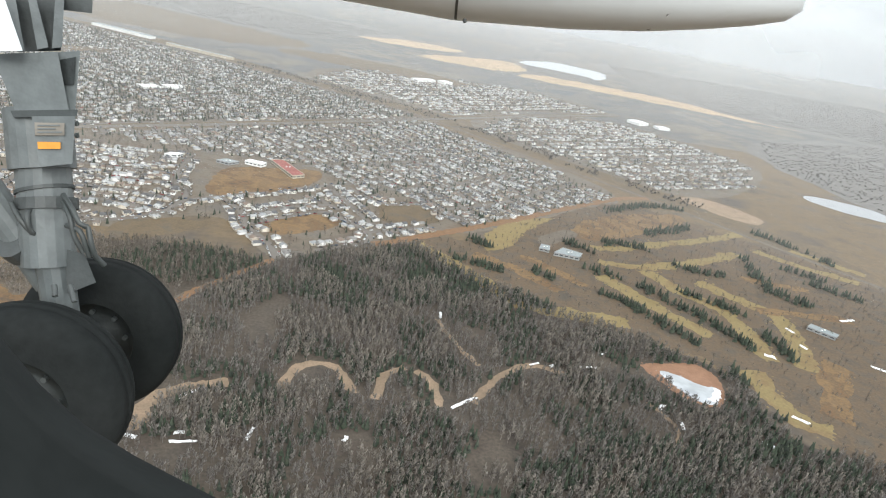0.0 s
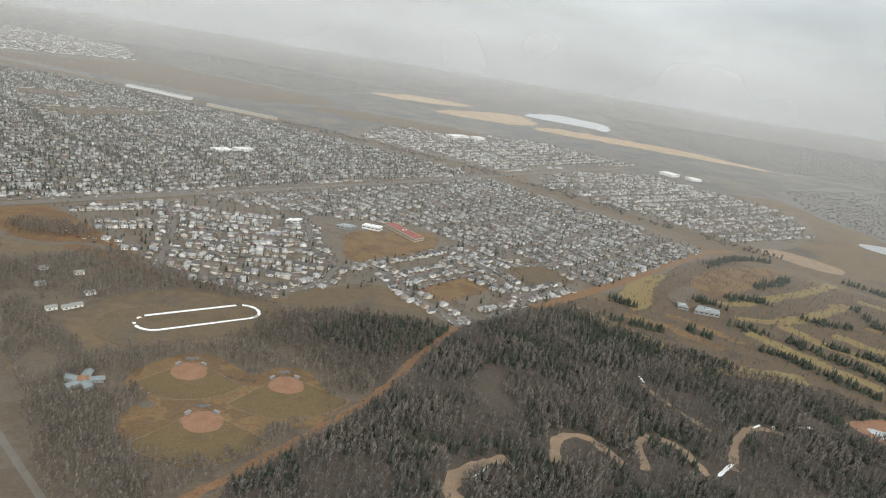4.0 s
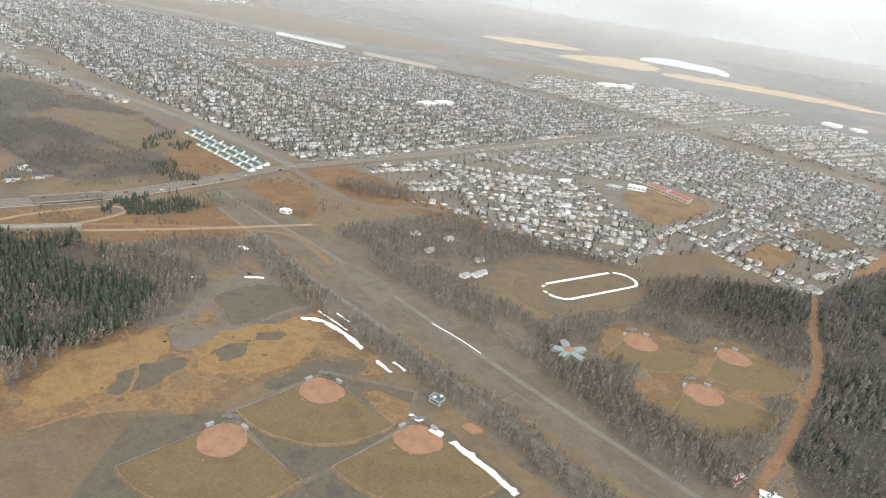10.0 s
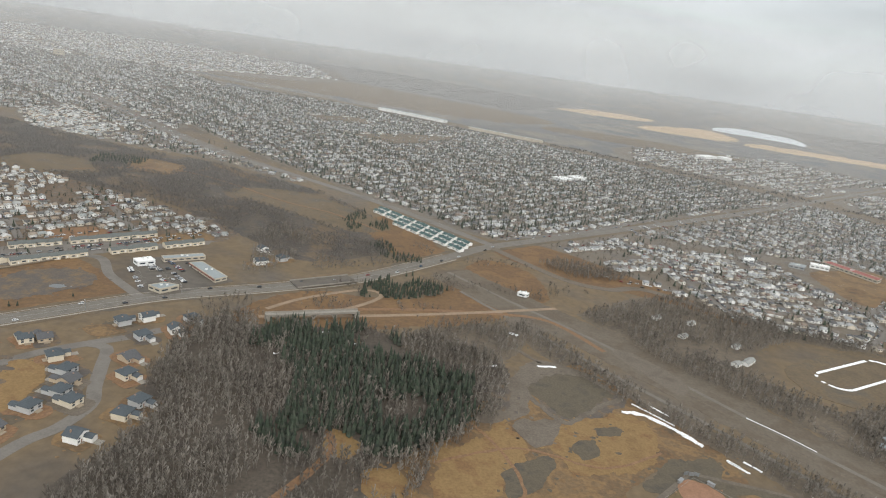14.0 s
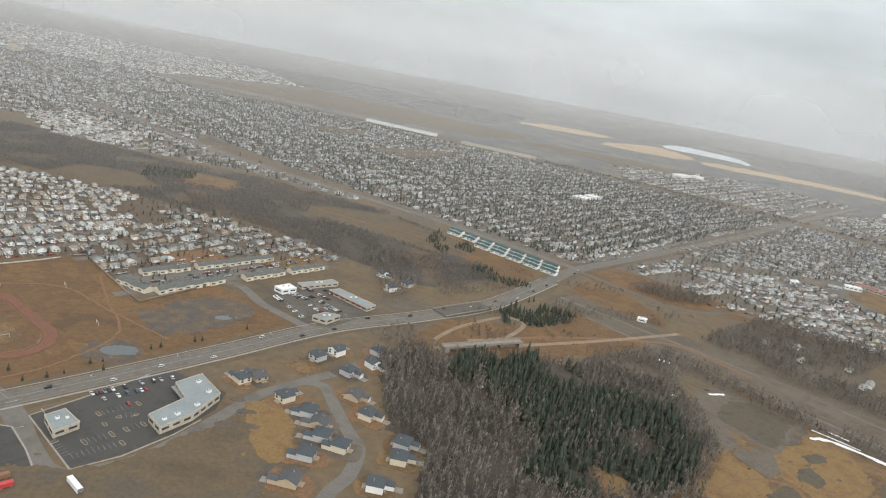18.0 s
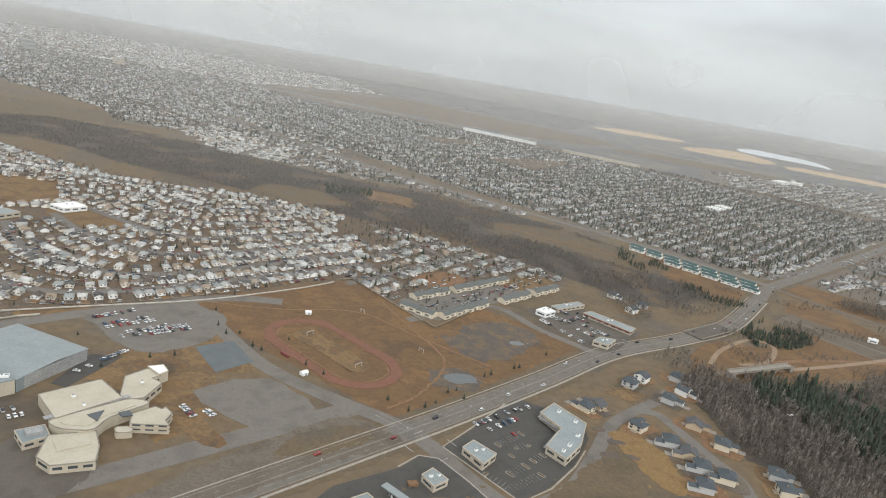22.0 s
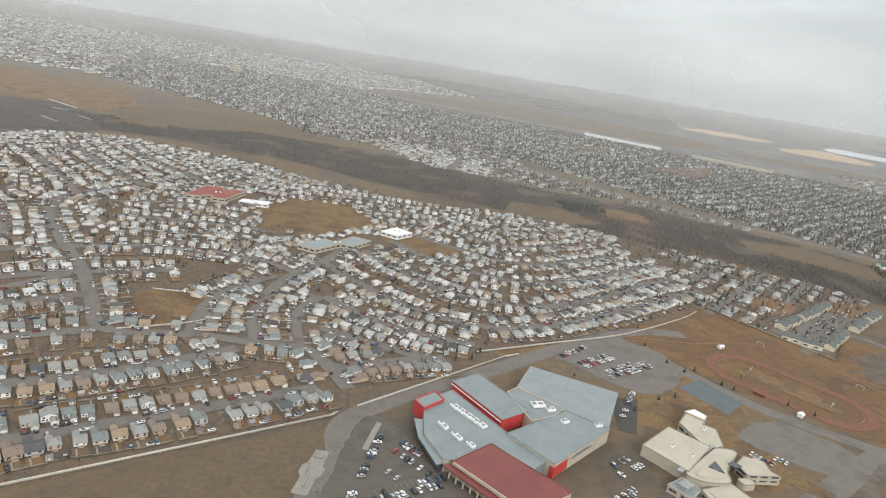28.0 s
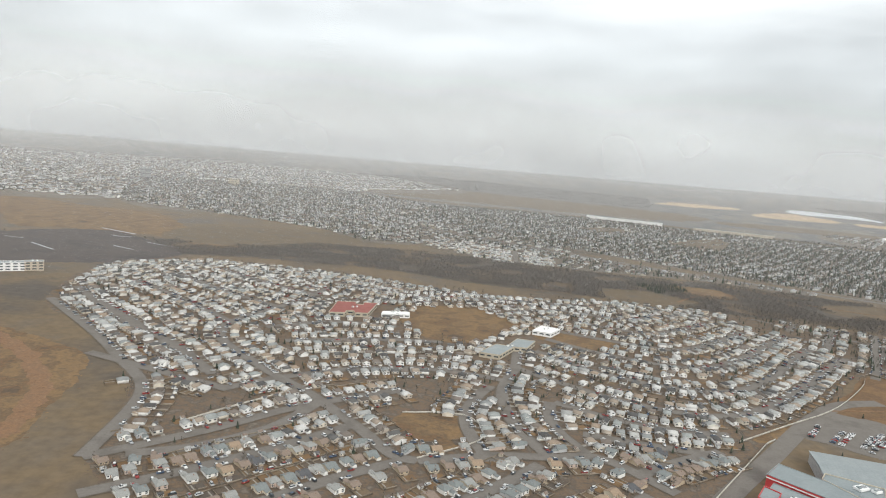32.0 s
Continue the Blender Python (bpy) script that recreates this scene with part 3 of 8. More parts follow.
# wood and valley floors
SOUTH_WOOD = [(-150, 715), (-40, 800), (10, 830), (80, 760), (180, 685), (260, 650), (345, 590), (350, 500), (420, 470), (480, 430), (420, 330), (200, 280), (-200, 280), (-330, 330), (-340, 400), (-250, 530)]
WEST_WOOD = [(-330, 715), (-262, 728), (-160, 712), (-200, 640), (-250, 545), (-300, 600), (-360, 630), (-372, 680)]
BRIDGE_WOOD = [(-1090, 573), (-1054, 610), (-1010, 600), (-944, 618), (-906, 611), (-864, 611), (-820, 595), (-801, 568), (-807, 511), (-816, 477), (-850, 440), (-862, 412), (-868, 380), (-900, 350), (-960, 340), (-1030, 290), (-1078, 330), (-1062, 385), (-1056, 421), (-1056, 445), (-1078, 462), (-1084, 492), (-1083, 524)]
BRIDGE_STANDS = [[(-1023, 583), (-1000, 607), (-975, 597), (-991, 572), (-1008, 546), (-1027, 551)], [(-985, 584), (-942, 622), (-902, 606), (-898, 574), (-868, 552), (-830, 540), (-838, 497), (-824, 488), (-840, 471), (-851, 449), (-883, 422), (-927, 412), (-960, 400), (-992, 430), (-968, 444), (-972, 476), (-976, 508), (-1000, 539)]]
VALLEY = [(-2600, 1180), (-2200, 1220), (-1930, 1190), (-1765, 1110), (-1590, 1060), (-1390, 985), (-1290, 955), (-1180, 890), (-1060, 790), (-1000, 800), (-900, 900), (-930, 960), (-1080, 1130), (-1300, 1240), (-1450, 1260), (-1650, 1330), (-1820, 1400), (-2100, 1420), (-2400, 1340), (-2700, 1330)]
patch("wood_floor_south", SOUTH_WOOD, 0.05, M["woodfloor"], "dark leaf litter under bare woods", "ground", 6)
patch("wood_floor_west", WEST_WOOD, 0.05, M["woodfloor"], "dark leaf litter under woods", "ground", 4)
patch("wood_floor_bridge", BRIDGE_WOOD, 0.05, M["woodfloor"], "dark brown floor of mixed woods", "ground", 5)
patch("valley_floor", VALLEY, 0.07, M["brush_floor"], "dark brown brush-covered valley", "ground", 8, step=30)
STRIPS = [band([(-790, 665), (-766, 644), (-727, 590), (-650, 508), (-592, 455), (-546, 408), (-500, 350), (-440, 285)], 31), band([(-690, 750), (-671, 724), (-606, 632), (-535, 570), (-490, 506), (-450, 440), (-400, 370)], 58), [(-668, 763), (-573, 840), (-500, 800), (-380, 745), (-345, 715), (-460, 740), (-520, 700), (-577, 661)],
          [(-500, 560), (-470, 590), (-400, 612), (-345, 690), (-330, 715), (-300, 640), (-240, 560), (-330, 420), (-380, 350), (-440, 400), (-500, 480)], [(-870, 640), (-800, 670), (-780, 620), (-830, 575), (-900, 590)], [(-740, 900), (-690, 930), (-610, 890), (-640, 862), (-700, 868)]]
for pl in STRIPS:
    patch("wood_floor_belt", pl, 0.05, M["belt_floor"], "dark leaf litter under belts of trees", "ground", 6)

FIELDS = {}


def field(name, outline, mat, label, z=0.12, wobble=4.0, category="field", keep=True, step=10.0):
    if keep:
        FIELDS[name] = outline
    return patch(name, outline, z, M[mat], label, category, wobble, step=step)


field("field_open", [(-348, 764), (-318, 789), (-250, 812), (-243, 800), (-288, 741), (-327, 711), (-346, 732)], "tan2", "dry brown open field beside houses")
field("field_school", [(-296, 1040), (-232, 1085), (-165, 1108), (-150, 1060), (-190, 970), (-284, 916)], "tan", "orange-brown school playing field")
field("field_block", [(-188, 822), (-132, 892), (-90, 873), (-126, 823), (-163, 801)], "tan", "small brown field amid houses")
field("field_block_two", [(-44, 969), (10, 1003), (46, 940), (-25, 901)], "tan2", "patch of brown scrub amid houses")
field("field_junction", [(-800, 935), (-715, 985), (-500, 780), (-600, 820), (-660, 835), (-720, 855)], "rust", "dry grass verge beside a road junction")
field("field_slope", [(-990, 990), (-935, 1045), (-868, 900), (-830, 925), (-870, 850), (-935, 860)], "rust", "orange-brown slope beside a highway")
field("field_south", [(-900, 690), (-860, 760), (-820, 880), (-760, 860), (-740, 770), (-800, 700), (-850, 670)], "rust", "orange-brown field beside a highway")
field("field_cross", [(-1060, 600), (-1010, 690), (-930, 700), (-800, 740), (-800, 690), (-880, 640), (-960, 610)], "rust", "orange-brown rough ground by a footbridge")
field("field_quarry", [(-840, 480), (-790, 560), (-730, 600), (-690, 540), (-640, 480), (-640, 440), (-700, 445), (-760, 380), (-860, 330), (-900, 380)], "tan", "trampled orange-brown sports ground")
field("field_bottom", [(-860, 330), (-760, 380), (-560, 330), (-520, 280), (-700, 200), (-900, 200)], "tan2", "brown ground beside ball fields")
field("field_track", [(-1528, 612), (-1460, 668), (-1393, 724), (-1340, 668), (-1305, 632), (-1262, 690), (-1230, 680), (-1160, 618), (-1230, 555), (-1275, 512), (-1328, 462), (-1370, 478), (-1410, 512), (-1460, 548)], "rust", "wide orange-brown field around a running track", wobble=2)
field("field_gym", [(-1560, 470), (-1500, 545), (-1470, 545), (-1440, 505), (-1470, 488), (-1450, 455), (-1480, 400), (-1500, 440)], "tan", "worn brown grass beside a parking lot")
field("field_wedge", [(-1640, 545), (-1590, 578), (-1510, 620), (-1530, 600), (-1600, 545)], "tan", "wedge of brown grass beside a wall", wobble=1)
field("field_wall", [(-1905, 300), (-1752, 412), (-1745, 380), (-1757, 330), (-1790, 270), (-1860, 240), (-1960, 235)], "tan2", "brown lawn below a garden wall", wobble=2)
field("field_ground_school", [(-1908, 876), (-1870, 935), (-1805, 950), (-1755, 865), (-1820, 785), (-1880, 790)], "tan", "orange-brown school playing field", wobble=2)
field("field_corner", [(-1752, 858), (-1700, 850), (-1655, 800), (-1700, 770), (-1745, 800)], "tan", "brown grass corner lot", wobble=2)
field("field_park", [(-1930, 539), (-1918, 574), (-1871, 571), (-1862, 531), (-1890, 508), (-1912, 511)], "tan", "fenced brown pocket park", wobble=1)
field("field_berm", [(-2378, 819), (-2314, 764), (-2244, 720), (-2196, 677), (-2182, 619), (-2177, 582), (-2179, 553), (-2173, 511), (-2201, 499), (-2319, 668)], "tan", "long brown earth bank", keep=False)
field("field_houses", [(-1180, 480), (-1150, 470), (-1125, 430), (-1140, 390), (-1180, 340), (-1240, 330), (-1230, 400)], "tan2", "brown building plots", wobble=3)
field("field_bank", [(-1200, 1090), (-1100, 1110), (-990, 1030), (-950, 960), (-1010, 930), (-1100, 985), (-1200, 1040)], "tan2", "brown open slope of a valley")
field("field_bank_two", [(-1420, 1200), (-1330, 1180), (-1330, 1110), (-1400, 1120)], "tan", "orange-brown clearing in a valley")
field("field_valley", [(-1560, 1130), (-1480, 1130), (-1420, 1060), (-1500, 1010), (-1580, 1050)], "tan2", "brown grass slope in a valley")
field("field_red", [(-2862, 1901), (-2624, 1794), (-2443, 1734), (-2303, 1498), (-2161, 1411), (-2212, 1297), (-2338, 1390), (-2507, 1421), (-2635, 1447)], "tan", "broad orange-brown dry slope beyond a valley", wobble=12)
field("field_red_two", [(-2300, 1560), (-2060, 1600), (-1960, 1480), (-2150, 1340), (-2330, 1380)], "tan2", "brown valley meadow", wobble=8)
field("field_upper", [(-1180, 1160), (-1300, 1240), (-1290, 1215), (-1190, 1140)], "tan", "orange-brown bank above a valley", wobble=5)
field("field_wet", [(-2642, 1247), (-2603, 1308), (-2544, 1388), (-2454, 1420), (-2373, 1369), (-2256, 1225), (-2329, 1114), (-2471, 1060), (-2523, 1046)], "wet", "dark wet ploughed ground beside a valley", wobble=10)
for a, b, w in (((-2564, 1287), (-2529, 1277), 3), ((-2499, 1239), (-2442, 1186), 5), ((-2465, 1449), (-2384, 1395), 7), ((-2414, 1361), (-2380, 1358), 5), ((-2377, 1258), (-2334, 1229), 4), ((-2340, 1313), (-2272, 1273), 4)):
    road("melt_pool", [a, ((a[0] + b[0]) / 2 + 3, (a[1] + b[1]) / 2 - 3), b], w * 0.7, 0.1, M["melt"], "pale streak of ice on wet ground", "ice", 4)
field("field_far_town", [(-1150, 1800), (-1000, 1950), (-860, 2040), (-900, 1900), (-1010, 1750)], "tan2", "brown park among far houses")
field("field_far_town_two", [(-1320, 2080), (-1150, 2160), (-1120, 2040), (-1270, 1990)], "tan2", "brown park among far houses")
field("field_strip", [(-1900, 2800), (-850, 2370), (-330, 2050), (60, 1810), (30, 1760), (-350, 1980), (-870, 2290), (-1900, 2720)], "tan2", "long brown railway verge", wobble=6, step=60)
field("field_strip_two", [(60, 1790), (250, 1560), (520, 1330), (740, 1040), (690, 1000), (470, 1270), (290, 1480), (20, 1730)], "tan2", "long brown railway verge", wobble=6, step=60)
field("field_far_brown", [(-460, 2720), (-100, 2700), (200, 2480), (60, 2380), (-500, 2560)], "tan2", "far brown field", wobble=40, step=40)
field("field_far_wide", [(-2000, 3000), (-900, 2600), (-500, 2800), (-650, 3100), (-1500, 3500)], "tan2", "wide far brown field", wobble=50, step=40)
field("field_stubble", [(-30, 3200), (150, 3480), (440, 3640), (480, 3300), (300, 3130)], "straw", "far pale stubble field", wobble=45, step=25)
field("field_stubble_two", [(420, 3060), (560, 3250), (900, 3180), (1350, 3000), (1900, 2760), (1850, 2640), (1250, 2800), (760, 2960)], "straw", "long far pale stubble field", wobble=45, step=25)
field("field_stubble_three", [(-360, 3700), (-50, 3950), (200, 3800), (-60, 3560)], "straw", "far pale stubble field", wobble=45, step=25)
field("field_stubble_four", [(1500, 3500), (2200, 3300), (2700, 2950), (2400, 2900), (1700, 3200)], "straw", "far pale stubble field", wobble=45, step=25)
patch("lake", [(500, 3700), (640, 3980), (800, 4080), (1000, 3850), (880, 3480), (800, 3560)], 0.12, M["ice"], "long far lake under pale ice", "lake", 35, step=25)
patch("pond_far", [(900, 1480), (960, 1520), (1100, 1440), (1080, 1360), (960, 1400)], 0.12, M["melt"], "pale frozen pond beyond a railway", "pond", 5)
patch("sand_lot", [(540, 1290), (600, 1330), (680, 1240), (630, 1190)], 0.12, M["sand"], "pale sandy yard beside a railway", "yard", 5)

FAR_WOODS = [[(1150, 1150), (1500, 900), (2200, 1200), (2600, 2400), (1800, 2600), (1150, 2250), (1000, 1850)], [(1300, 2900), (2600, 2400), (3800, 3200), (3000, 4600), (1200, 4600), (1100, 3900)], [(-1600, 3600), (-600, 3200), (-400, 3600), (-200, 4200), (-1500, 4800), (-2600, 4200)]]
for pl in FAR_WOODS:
    patch("far_wood_floor", pl, 0.1, M["far_floor"], "grey-brown floor of far leafless woods, paled for haze", "ground", 40, step=60)

# added see-through sheets imitate haze over far land, thicker farther from the flight line
def haze_material(name, share, low, top, fade):
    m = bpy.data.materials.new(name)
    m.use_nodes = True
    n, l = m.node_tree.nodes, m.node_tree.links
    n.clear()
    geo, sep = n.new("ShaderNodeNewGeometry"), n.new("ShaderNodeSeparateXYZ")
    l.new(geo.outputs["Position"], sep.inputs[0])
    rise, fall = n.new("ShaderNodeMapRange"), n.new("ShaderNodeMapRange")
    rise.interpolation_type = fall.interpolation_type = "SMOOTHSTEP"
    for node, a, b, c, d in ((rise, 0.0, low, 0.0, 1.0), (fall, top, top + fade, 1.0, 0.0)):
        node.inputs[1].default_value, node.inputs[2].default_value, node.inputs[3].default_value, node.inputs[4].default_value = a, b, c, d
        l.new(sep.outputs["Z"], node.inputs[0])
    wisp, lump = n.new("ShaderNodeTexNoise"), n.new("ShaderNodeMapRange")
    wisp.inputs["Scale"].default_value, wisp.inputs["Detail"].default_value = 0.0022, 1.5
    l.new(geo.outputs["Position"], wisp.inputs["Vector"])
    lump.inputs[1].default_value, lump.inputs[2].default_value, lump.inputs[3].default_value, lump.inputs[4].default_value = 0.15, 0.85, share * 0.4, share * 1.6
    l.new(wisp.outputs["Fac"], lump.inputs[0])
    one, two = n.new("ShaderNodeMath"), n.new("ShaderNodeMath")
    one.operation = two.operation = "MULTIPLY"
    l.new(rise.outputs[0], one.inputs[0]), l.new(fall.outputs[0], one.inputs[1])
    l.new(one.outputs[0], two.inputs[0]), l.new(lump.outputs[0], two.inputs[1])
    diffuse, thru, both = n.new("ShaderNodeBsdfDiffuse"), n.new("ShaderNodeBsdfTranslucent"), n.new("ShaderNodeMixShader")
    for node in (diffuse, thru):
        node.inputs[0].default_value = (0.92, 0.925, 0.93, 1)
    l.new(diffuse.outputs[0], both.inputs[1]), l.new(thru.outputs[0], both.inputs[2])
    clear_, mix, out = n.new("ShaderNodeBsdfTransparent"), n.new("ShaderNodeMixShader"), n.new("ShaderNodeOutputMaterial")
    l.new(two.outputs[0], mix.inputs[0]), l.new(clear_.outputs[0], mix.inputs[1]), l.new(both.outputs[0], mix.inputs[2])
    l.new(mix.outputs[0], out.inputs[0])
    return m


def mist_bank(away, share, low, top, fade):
    """A haze sheet standing round the flight line at an even distance, in metres."""
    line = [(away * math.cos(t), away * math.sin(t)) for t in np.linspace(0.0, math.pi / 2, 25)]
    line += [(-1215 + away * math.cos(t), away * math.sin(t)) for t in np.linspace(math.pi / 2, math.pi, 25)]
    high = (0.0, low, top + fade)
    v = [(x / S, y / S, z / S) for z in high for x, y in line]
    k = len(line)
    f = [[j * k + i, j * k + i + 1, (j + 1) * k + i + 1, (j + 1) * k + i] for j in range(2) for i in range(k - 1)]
    tagged(new("mist_bank", mesh_of("mist_bank", v, f, haze_material("haze_veil", share, low, top, fade))), "translucent sheet imitating thin pale haze over far land", "mist", kind="structure")


for away, share, low, top, fade in HAZE_SHEETS:
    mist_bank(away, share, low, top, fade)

# golf course: rough, fairways, clubhouse pond
patch("golf_rough", [(5, 845), (110, 900), (240, 1060), (400, 1190), (560, 1080), (720, 930), (820, 800), (700, 560), (480, 440), (400, 480), (345, 600), (260, 660), (180, 690), (80, 770)], 0.08, M["rough"], "dull brown golf course rough", "grass", 8)
for pts, w, mt in [
        ([(12, 837), (55, 795), (99, 742), (127, 705), (164, 687), (211, 688), (263, 683)], 26, "olive"),
        ([(92, 828), (131, 809), (169, 774), (191, 744)], 18, "tan"),
        ([(161, 845), (200, 812), (231, 770)], 18, "tan"),
        ([(264, 816), (298, 760), (327, 723), (359, 684)], 22, "olive"),
        ([(335, 861), (367, 799), (404, 761), (412, 692), (412, 641)], 24, "olive"),
        ([(404, 847), (441, 806), (476, 768), (470, 694), (450, 628)], 26, "olive"),
        ([(279, 923), (376, 974), (492, 1046), (584, 1112)], 20, "olive"),
        ([(271, 867), (342, 879), (441, 931), (528, 998)], 20, "olive"),
        ([(490, 887), (531, 881), (582, 879)], 20, "tan"),
        ([(572, 1028), (618, 986), (669, 960), (701, 939)], 20, "olive"),
        ([(650, 1058), (703, 1012), (734, 987)], 18, "olive"),
        ([(378, 610), (376, 568), (377, 540), (388, 520), (408, 510)], 24, "olive"),
        ([(458, 778), (524, 782), (590, 786)], 18, "tan"),
        ([(495, 651), (455, 586), (427, 533)], 30, "tan")]:
    patch("fairway", band(pts, w), 0.15, M[mt], "dry olive-brown golf fairway" if mt == "olive" else "dry orange-brown golf fairway", "fairway", 6)
for pts, mt in (([(258, 1011), (354, 1112), (481, 1171), (485, 1127), (375, 1023), (280, 958)], "tan"), ([(110, 852), (148, 888), (191, 982), (231, 1040), (163, 1000), (118, 925)], "olive")):
    patch("fairway", pts, 0.15, M[mt], "broad dry fairway of a golf course", "fairway", 7)
patch("club_pond", [(194, 935), (244, 990), (263, 978), (240, 945), (198, 903)], 0.14, M["gravel"], "grey gravel car park by a clubhouse", "car park", 2)

# creek loops, ponds, snow
for pts, w in (([(-90, 468), (-81, 504), (-54, 513), (-30, 474)], 9), ([(-12, 470), (-7, 508), (11, 525)], 8), ([(20, 523), (36, 504), (42, 472)], 8), ([(70, 483), (98, 531), (131, 559), (164, 550)], 8), ([(40, 630), (56, 588), (80, 544)], 5), ([(235, 520), (250, 490), (245, 460)], 5)):
    road("creek_bed", pts, w, 0.12, M["sand"], "dry sandy loop of a creek in woods", "creek bed", step=4, wobble=3)
road("creek_bed", [(-132, 468), (-166, 450), (-181, 426), (-177, 405), (-200, 394), (-223, 379), (-235, 350)], 12, 0.1, M["sand"], "dry sandy bend of a creek in woods", "creek bed", 4, wobble=4)
patch("pond_shore", [(250, 588), (285, 603), (319, 604), (327, 572), (310, 528), (283, 534), (262, 560)], 0.1, M["clay"], "reddish shore of a frozen pond", "shore", 3)
patch("pond_ice", [(265, 578), (279, 581), (303, 565), (318, 563), (308, 532), (286, 538)], 0.14, M["ice"], "frozen pond with snow at its end", "pond", 1.5, step=4)
patch("settling_pond", [(-778, 535), (-742, 577), (-714, 562), (-700, 540), (-756, 497)], 0.15, M["marsh"], "flat grey gravel pad", "gravel pad", 3)
patch("gravel_yard", [(-800, 560), (-770, 600), (-730, 590), (-700, 570), (-690, 545), (-720, 580), (-780, 540), (-790, 500), (-830, 480)], 0.14, M["gravel"], "grey gravel track round a pad", "gravel track", 3)
SNOW = [([(-597, 543), (-575, 523), (-556, 502)], 0.6), ([(-640, 472), (-633, 464)], 2), ([(-627, 473), (-617, 462)], 2), ([(-696, 540), (-668, 513)], 1.6), ([(-772, 587), (-755, 591)], 2.5), ([(-817, 574), (-810, 577)], 2.5), ([(-146, 456), (-158, 444), (-160, 436)], 4), ([(-196, 384), (-184, 390), (-172, 388)], 3.5), ([(-150, 398), (-140, 402)], 3), ([(-973, 596), (-965, 599)], 3), ([(-950, 573), (-938, 581)], 4.5), ([(-967, 562), (-961, 560)], 4), ([(-1003, 543), (-998, 545)], 2.5), ([(610, 700), (625, 690)], 5), ([(640, 760), (652, 775)], 4), ([(540, 660), (556, 650)], 4), ([(690, 800), (710, 790)], 5), ([(-709, 524), (-690, 523), (-668, 505), (-653, 487)], 4), ([(-583, 384), (-560, 360), (-544, 340)], 4.5), ([(-596, 395), (-589, 389)], 6), ([(-612, 408), (-604, 402)], 3), ([(-640, 470), (-628, 458)], 2.2), ([(-680, 540), (-668, 527)], 1.6), 
        ([(304, 538), (314, 552), (319, 562)], 7), ([(52, 472), (62, 482), (74, 492)], 3), ([(150, 562), (156, 566)], 3), ([(180, 568), (199, 572)], 2.5), ([(257, 484), (258, 496)], 3), ([(326, 480), (334, 474)], 6), ([(288, 455), (294, 450)], 4), ([(410, 652), (420, 647)], 6), ([(472, 690), (476, 680)], 4), ([(476, 733), (480, 722)], 4), ([(-31, 412), (-29, 418)], 3), ([(44, 646), (44, 632)], 2.5), ([(130, 560), (140, 566)], 2), ([(210, 600), (216, 606)], 2), ([(-100, 400), (-98, 415)], 2.5), ([(-132, 392), (-150, 388)], 2.5), ([(250, 520), (244, 512)], 4), ([(380, 530), (392, 520)], 4), ([(560, 620), (566, 630)], 5), ([(-795, 655), (-785, 650)], 4), ([(575, 780), (600, 790)], 4)]
for pts, w in SNOW:
    v, f = ribbon(spline(pts, 3.0), w, 0)
    for k, q in enumerate(v):
        w2 = noise.noise_vector(Vector((q[0] * 0.3, q[1] * 0.3, 2))) * w * 0.45
        v[k] = (q[0] + w2[0], q[1] + w2[1], 0.5)
    n = len(v) // 2
    low = [(x, y, 0.0) for x, y, z in v]
    ring = list(range(n)) + list(range(2 * n - 1, n - 1, -1))
    f = f + [[ring[i], ring[(i + 1) % (2 * n)], 2 * n + ring[(i + 1) % (2 * n)], 2 * n + ring[i]] for i in range(2 * n)]
    tagged(new("snow_patch", mesh_of("snow_patch", v + low, f, M["snow"])), "leftover strip of old white snow", "snow", kind="structure")

# ---- roads ----
ARTERIAL = [(-1560, 240), (-1422, 363), (-1361, 417), (-1299, 472), (-1217, 549), (-1136, 627), (-1040, 690), (-960, 752), (-860, 876), (-800, 952), (-620, 1115), (-330, 1380), (-10, 1690), (350, 2040), (681, 2345)]
DIAGONAL = [(-796, 954), (-954, 1093), (-1104, 1203), (-1301, 1330), (-1500, 1500), (-1900, 1900)]
RAIL = [(-2000, 2850), (-850, 2285), (-350, 1975), (10, 1740), (250, 1470), (462, 1262), (708, 965), (950, 700)]
LINK = [(-800, 945), (-715, 852), (-657, 833), (-600, 850), (-480, 770)]
CORRIDOR = [(-860, 815), (-801, 756), (-690, 650), (-557, 500), (-495, 432), (-400, 330), (-300, 220)]
road("verge_arterial", ARTERIAL, 36, 0.16, M["tan2"], "brown grass verge along an arterial road", "verge", 15, wobble=3)
ART = road("arterial_road", ARTERIAL, 19, 0.28, M["road_grey"], "grey four-lane arterial road with worn lane paint", "road", 10)
road("diagonal_road", DIAGONAL, 16, 0.2, M["street"], "straight grey suburban road", "road", 15)
road("railway_bed", RAIL, 12, 0.22, M["gravel"], "pale straight railway bed", "railway", 25)
road("link_road", LINK, 13, 0.18, M["gravel"], "curving gravel link road", "road", 10)
road("power_corridor", CORRIDOR, 62, 0.1, M["corridor"], "wide cleared grey-brown corridor through woods", "clearing", 15, wobble=4)
road("corridor_road", CORRIDOR, 5, 0.2, M["pale_road"], "narrow pale road in a cleared corridor", "road", 10)
road("corridor_track", [(-845, 755), (-721, 612), (-641, 527), (-562, 437), (-470, 330)], 5, 0.18, M["pale_road"], "gravel track in a cleared corridor", "track", 10, wobble=1)
road("corridor_rut", [(-835, 790), (-700, 640), (-590, 518), (-520, 436), (-430, 330)], 2.4, 0.18, M["belt_floor"], "dark worn rut in a cleared corridor", "track", 10, wobble=1)
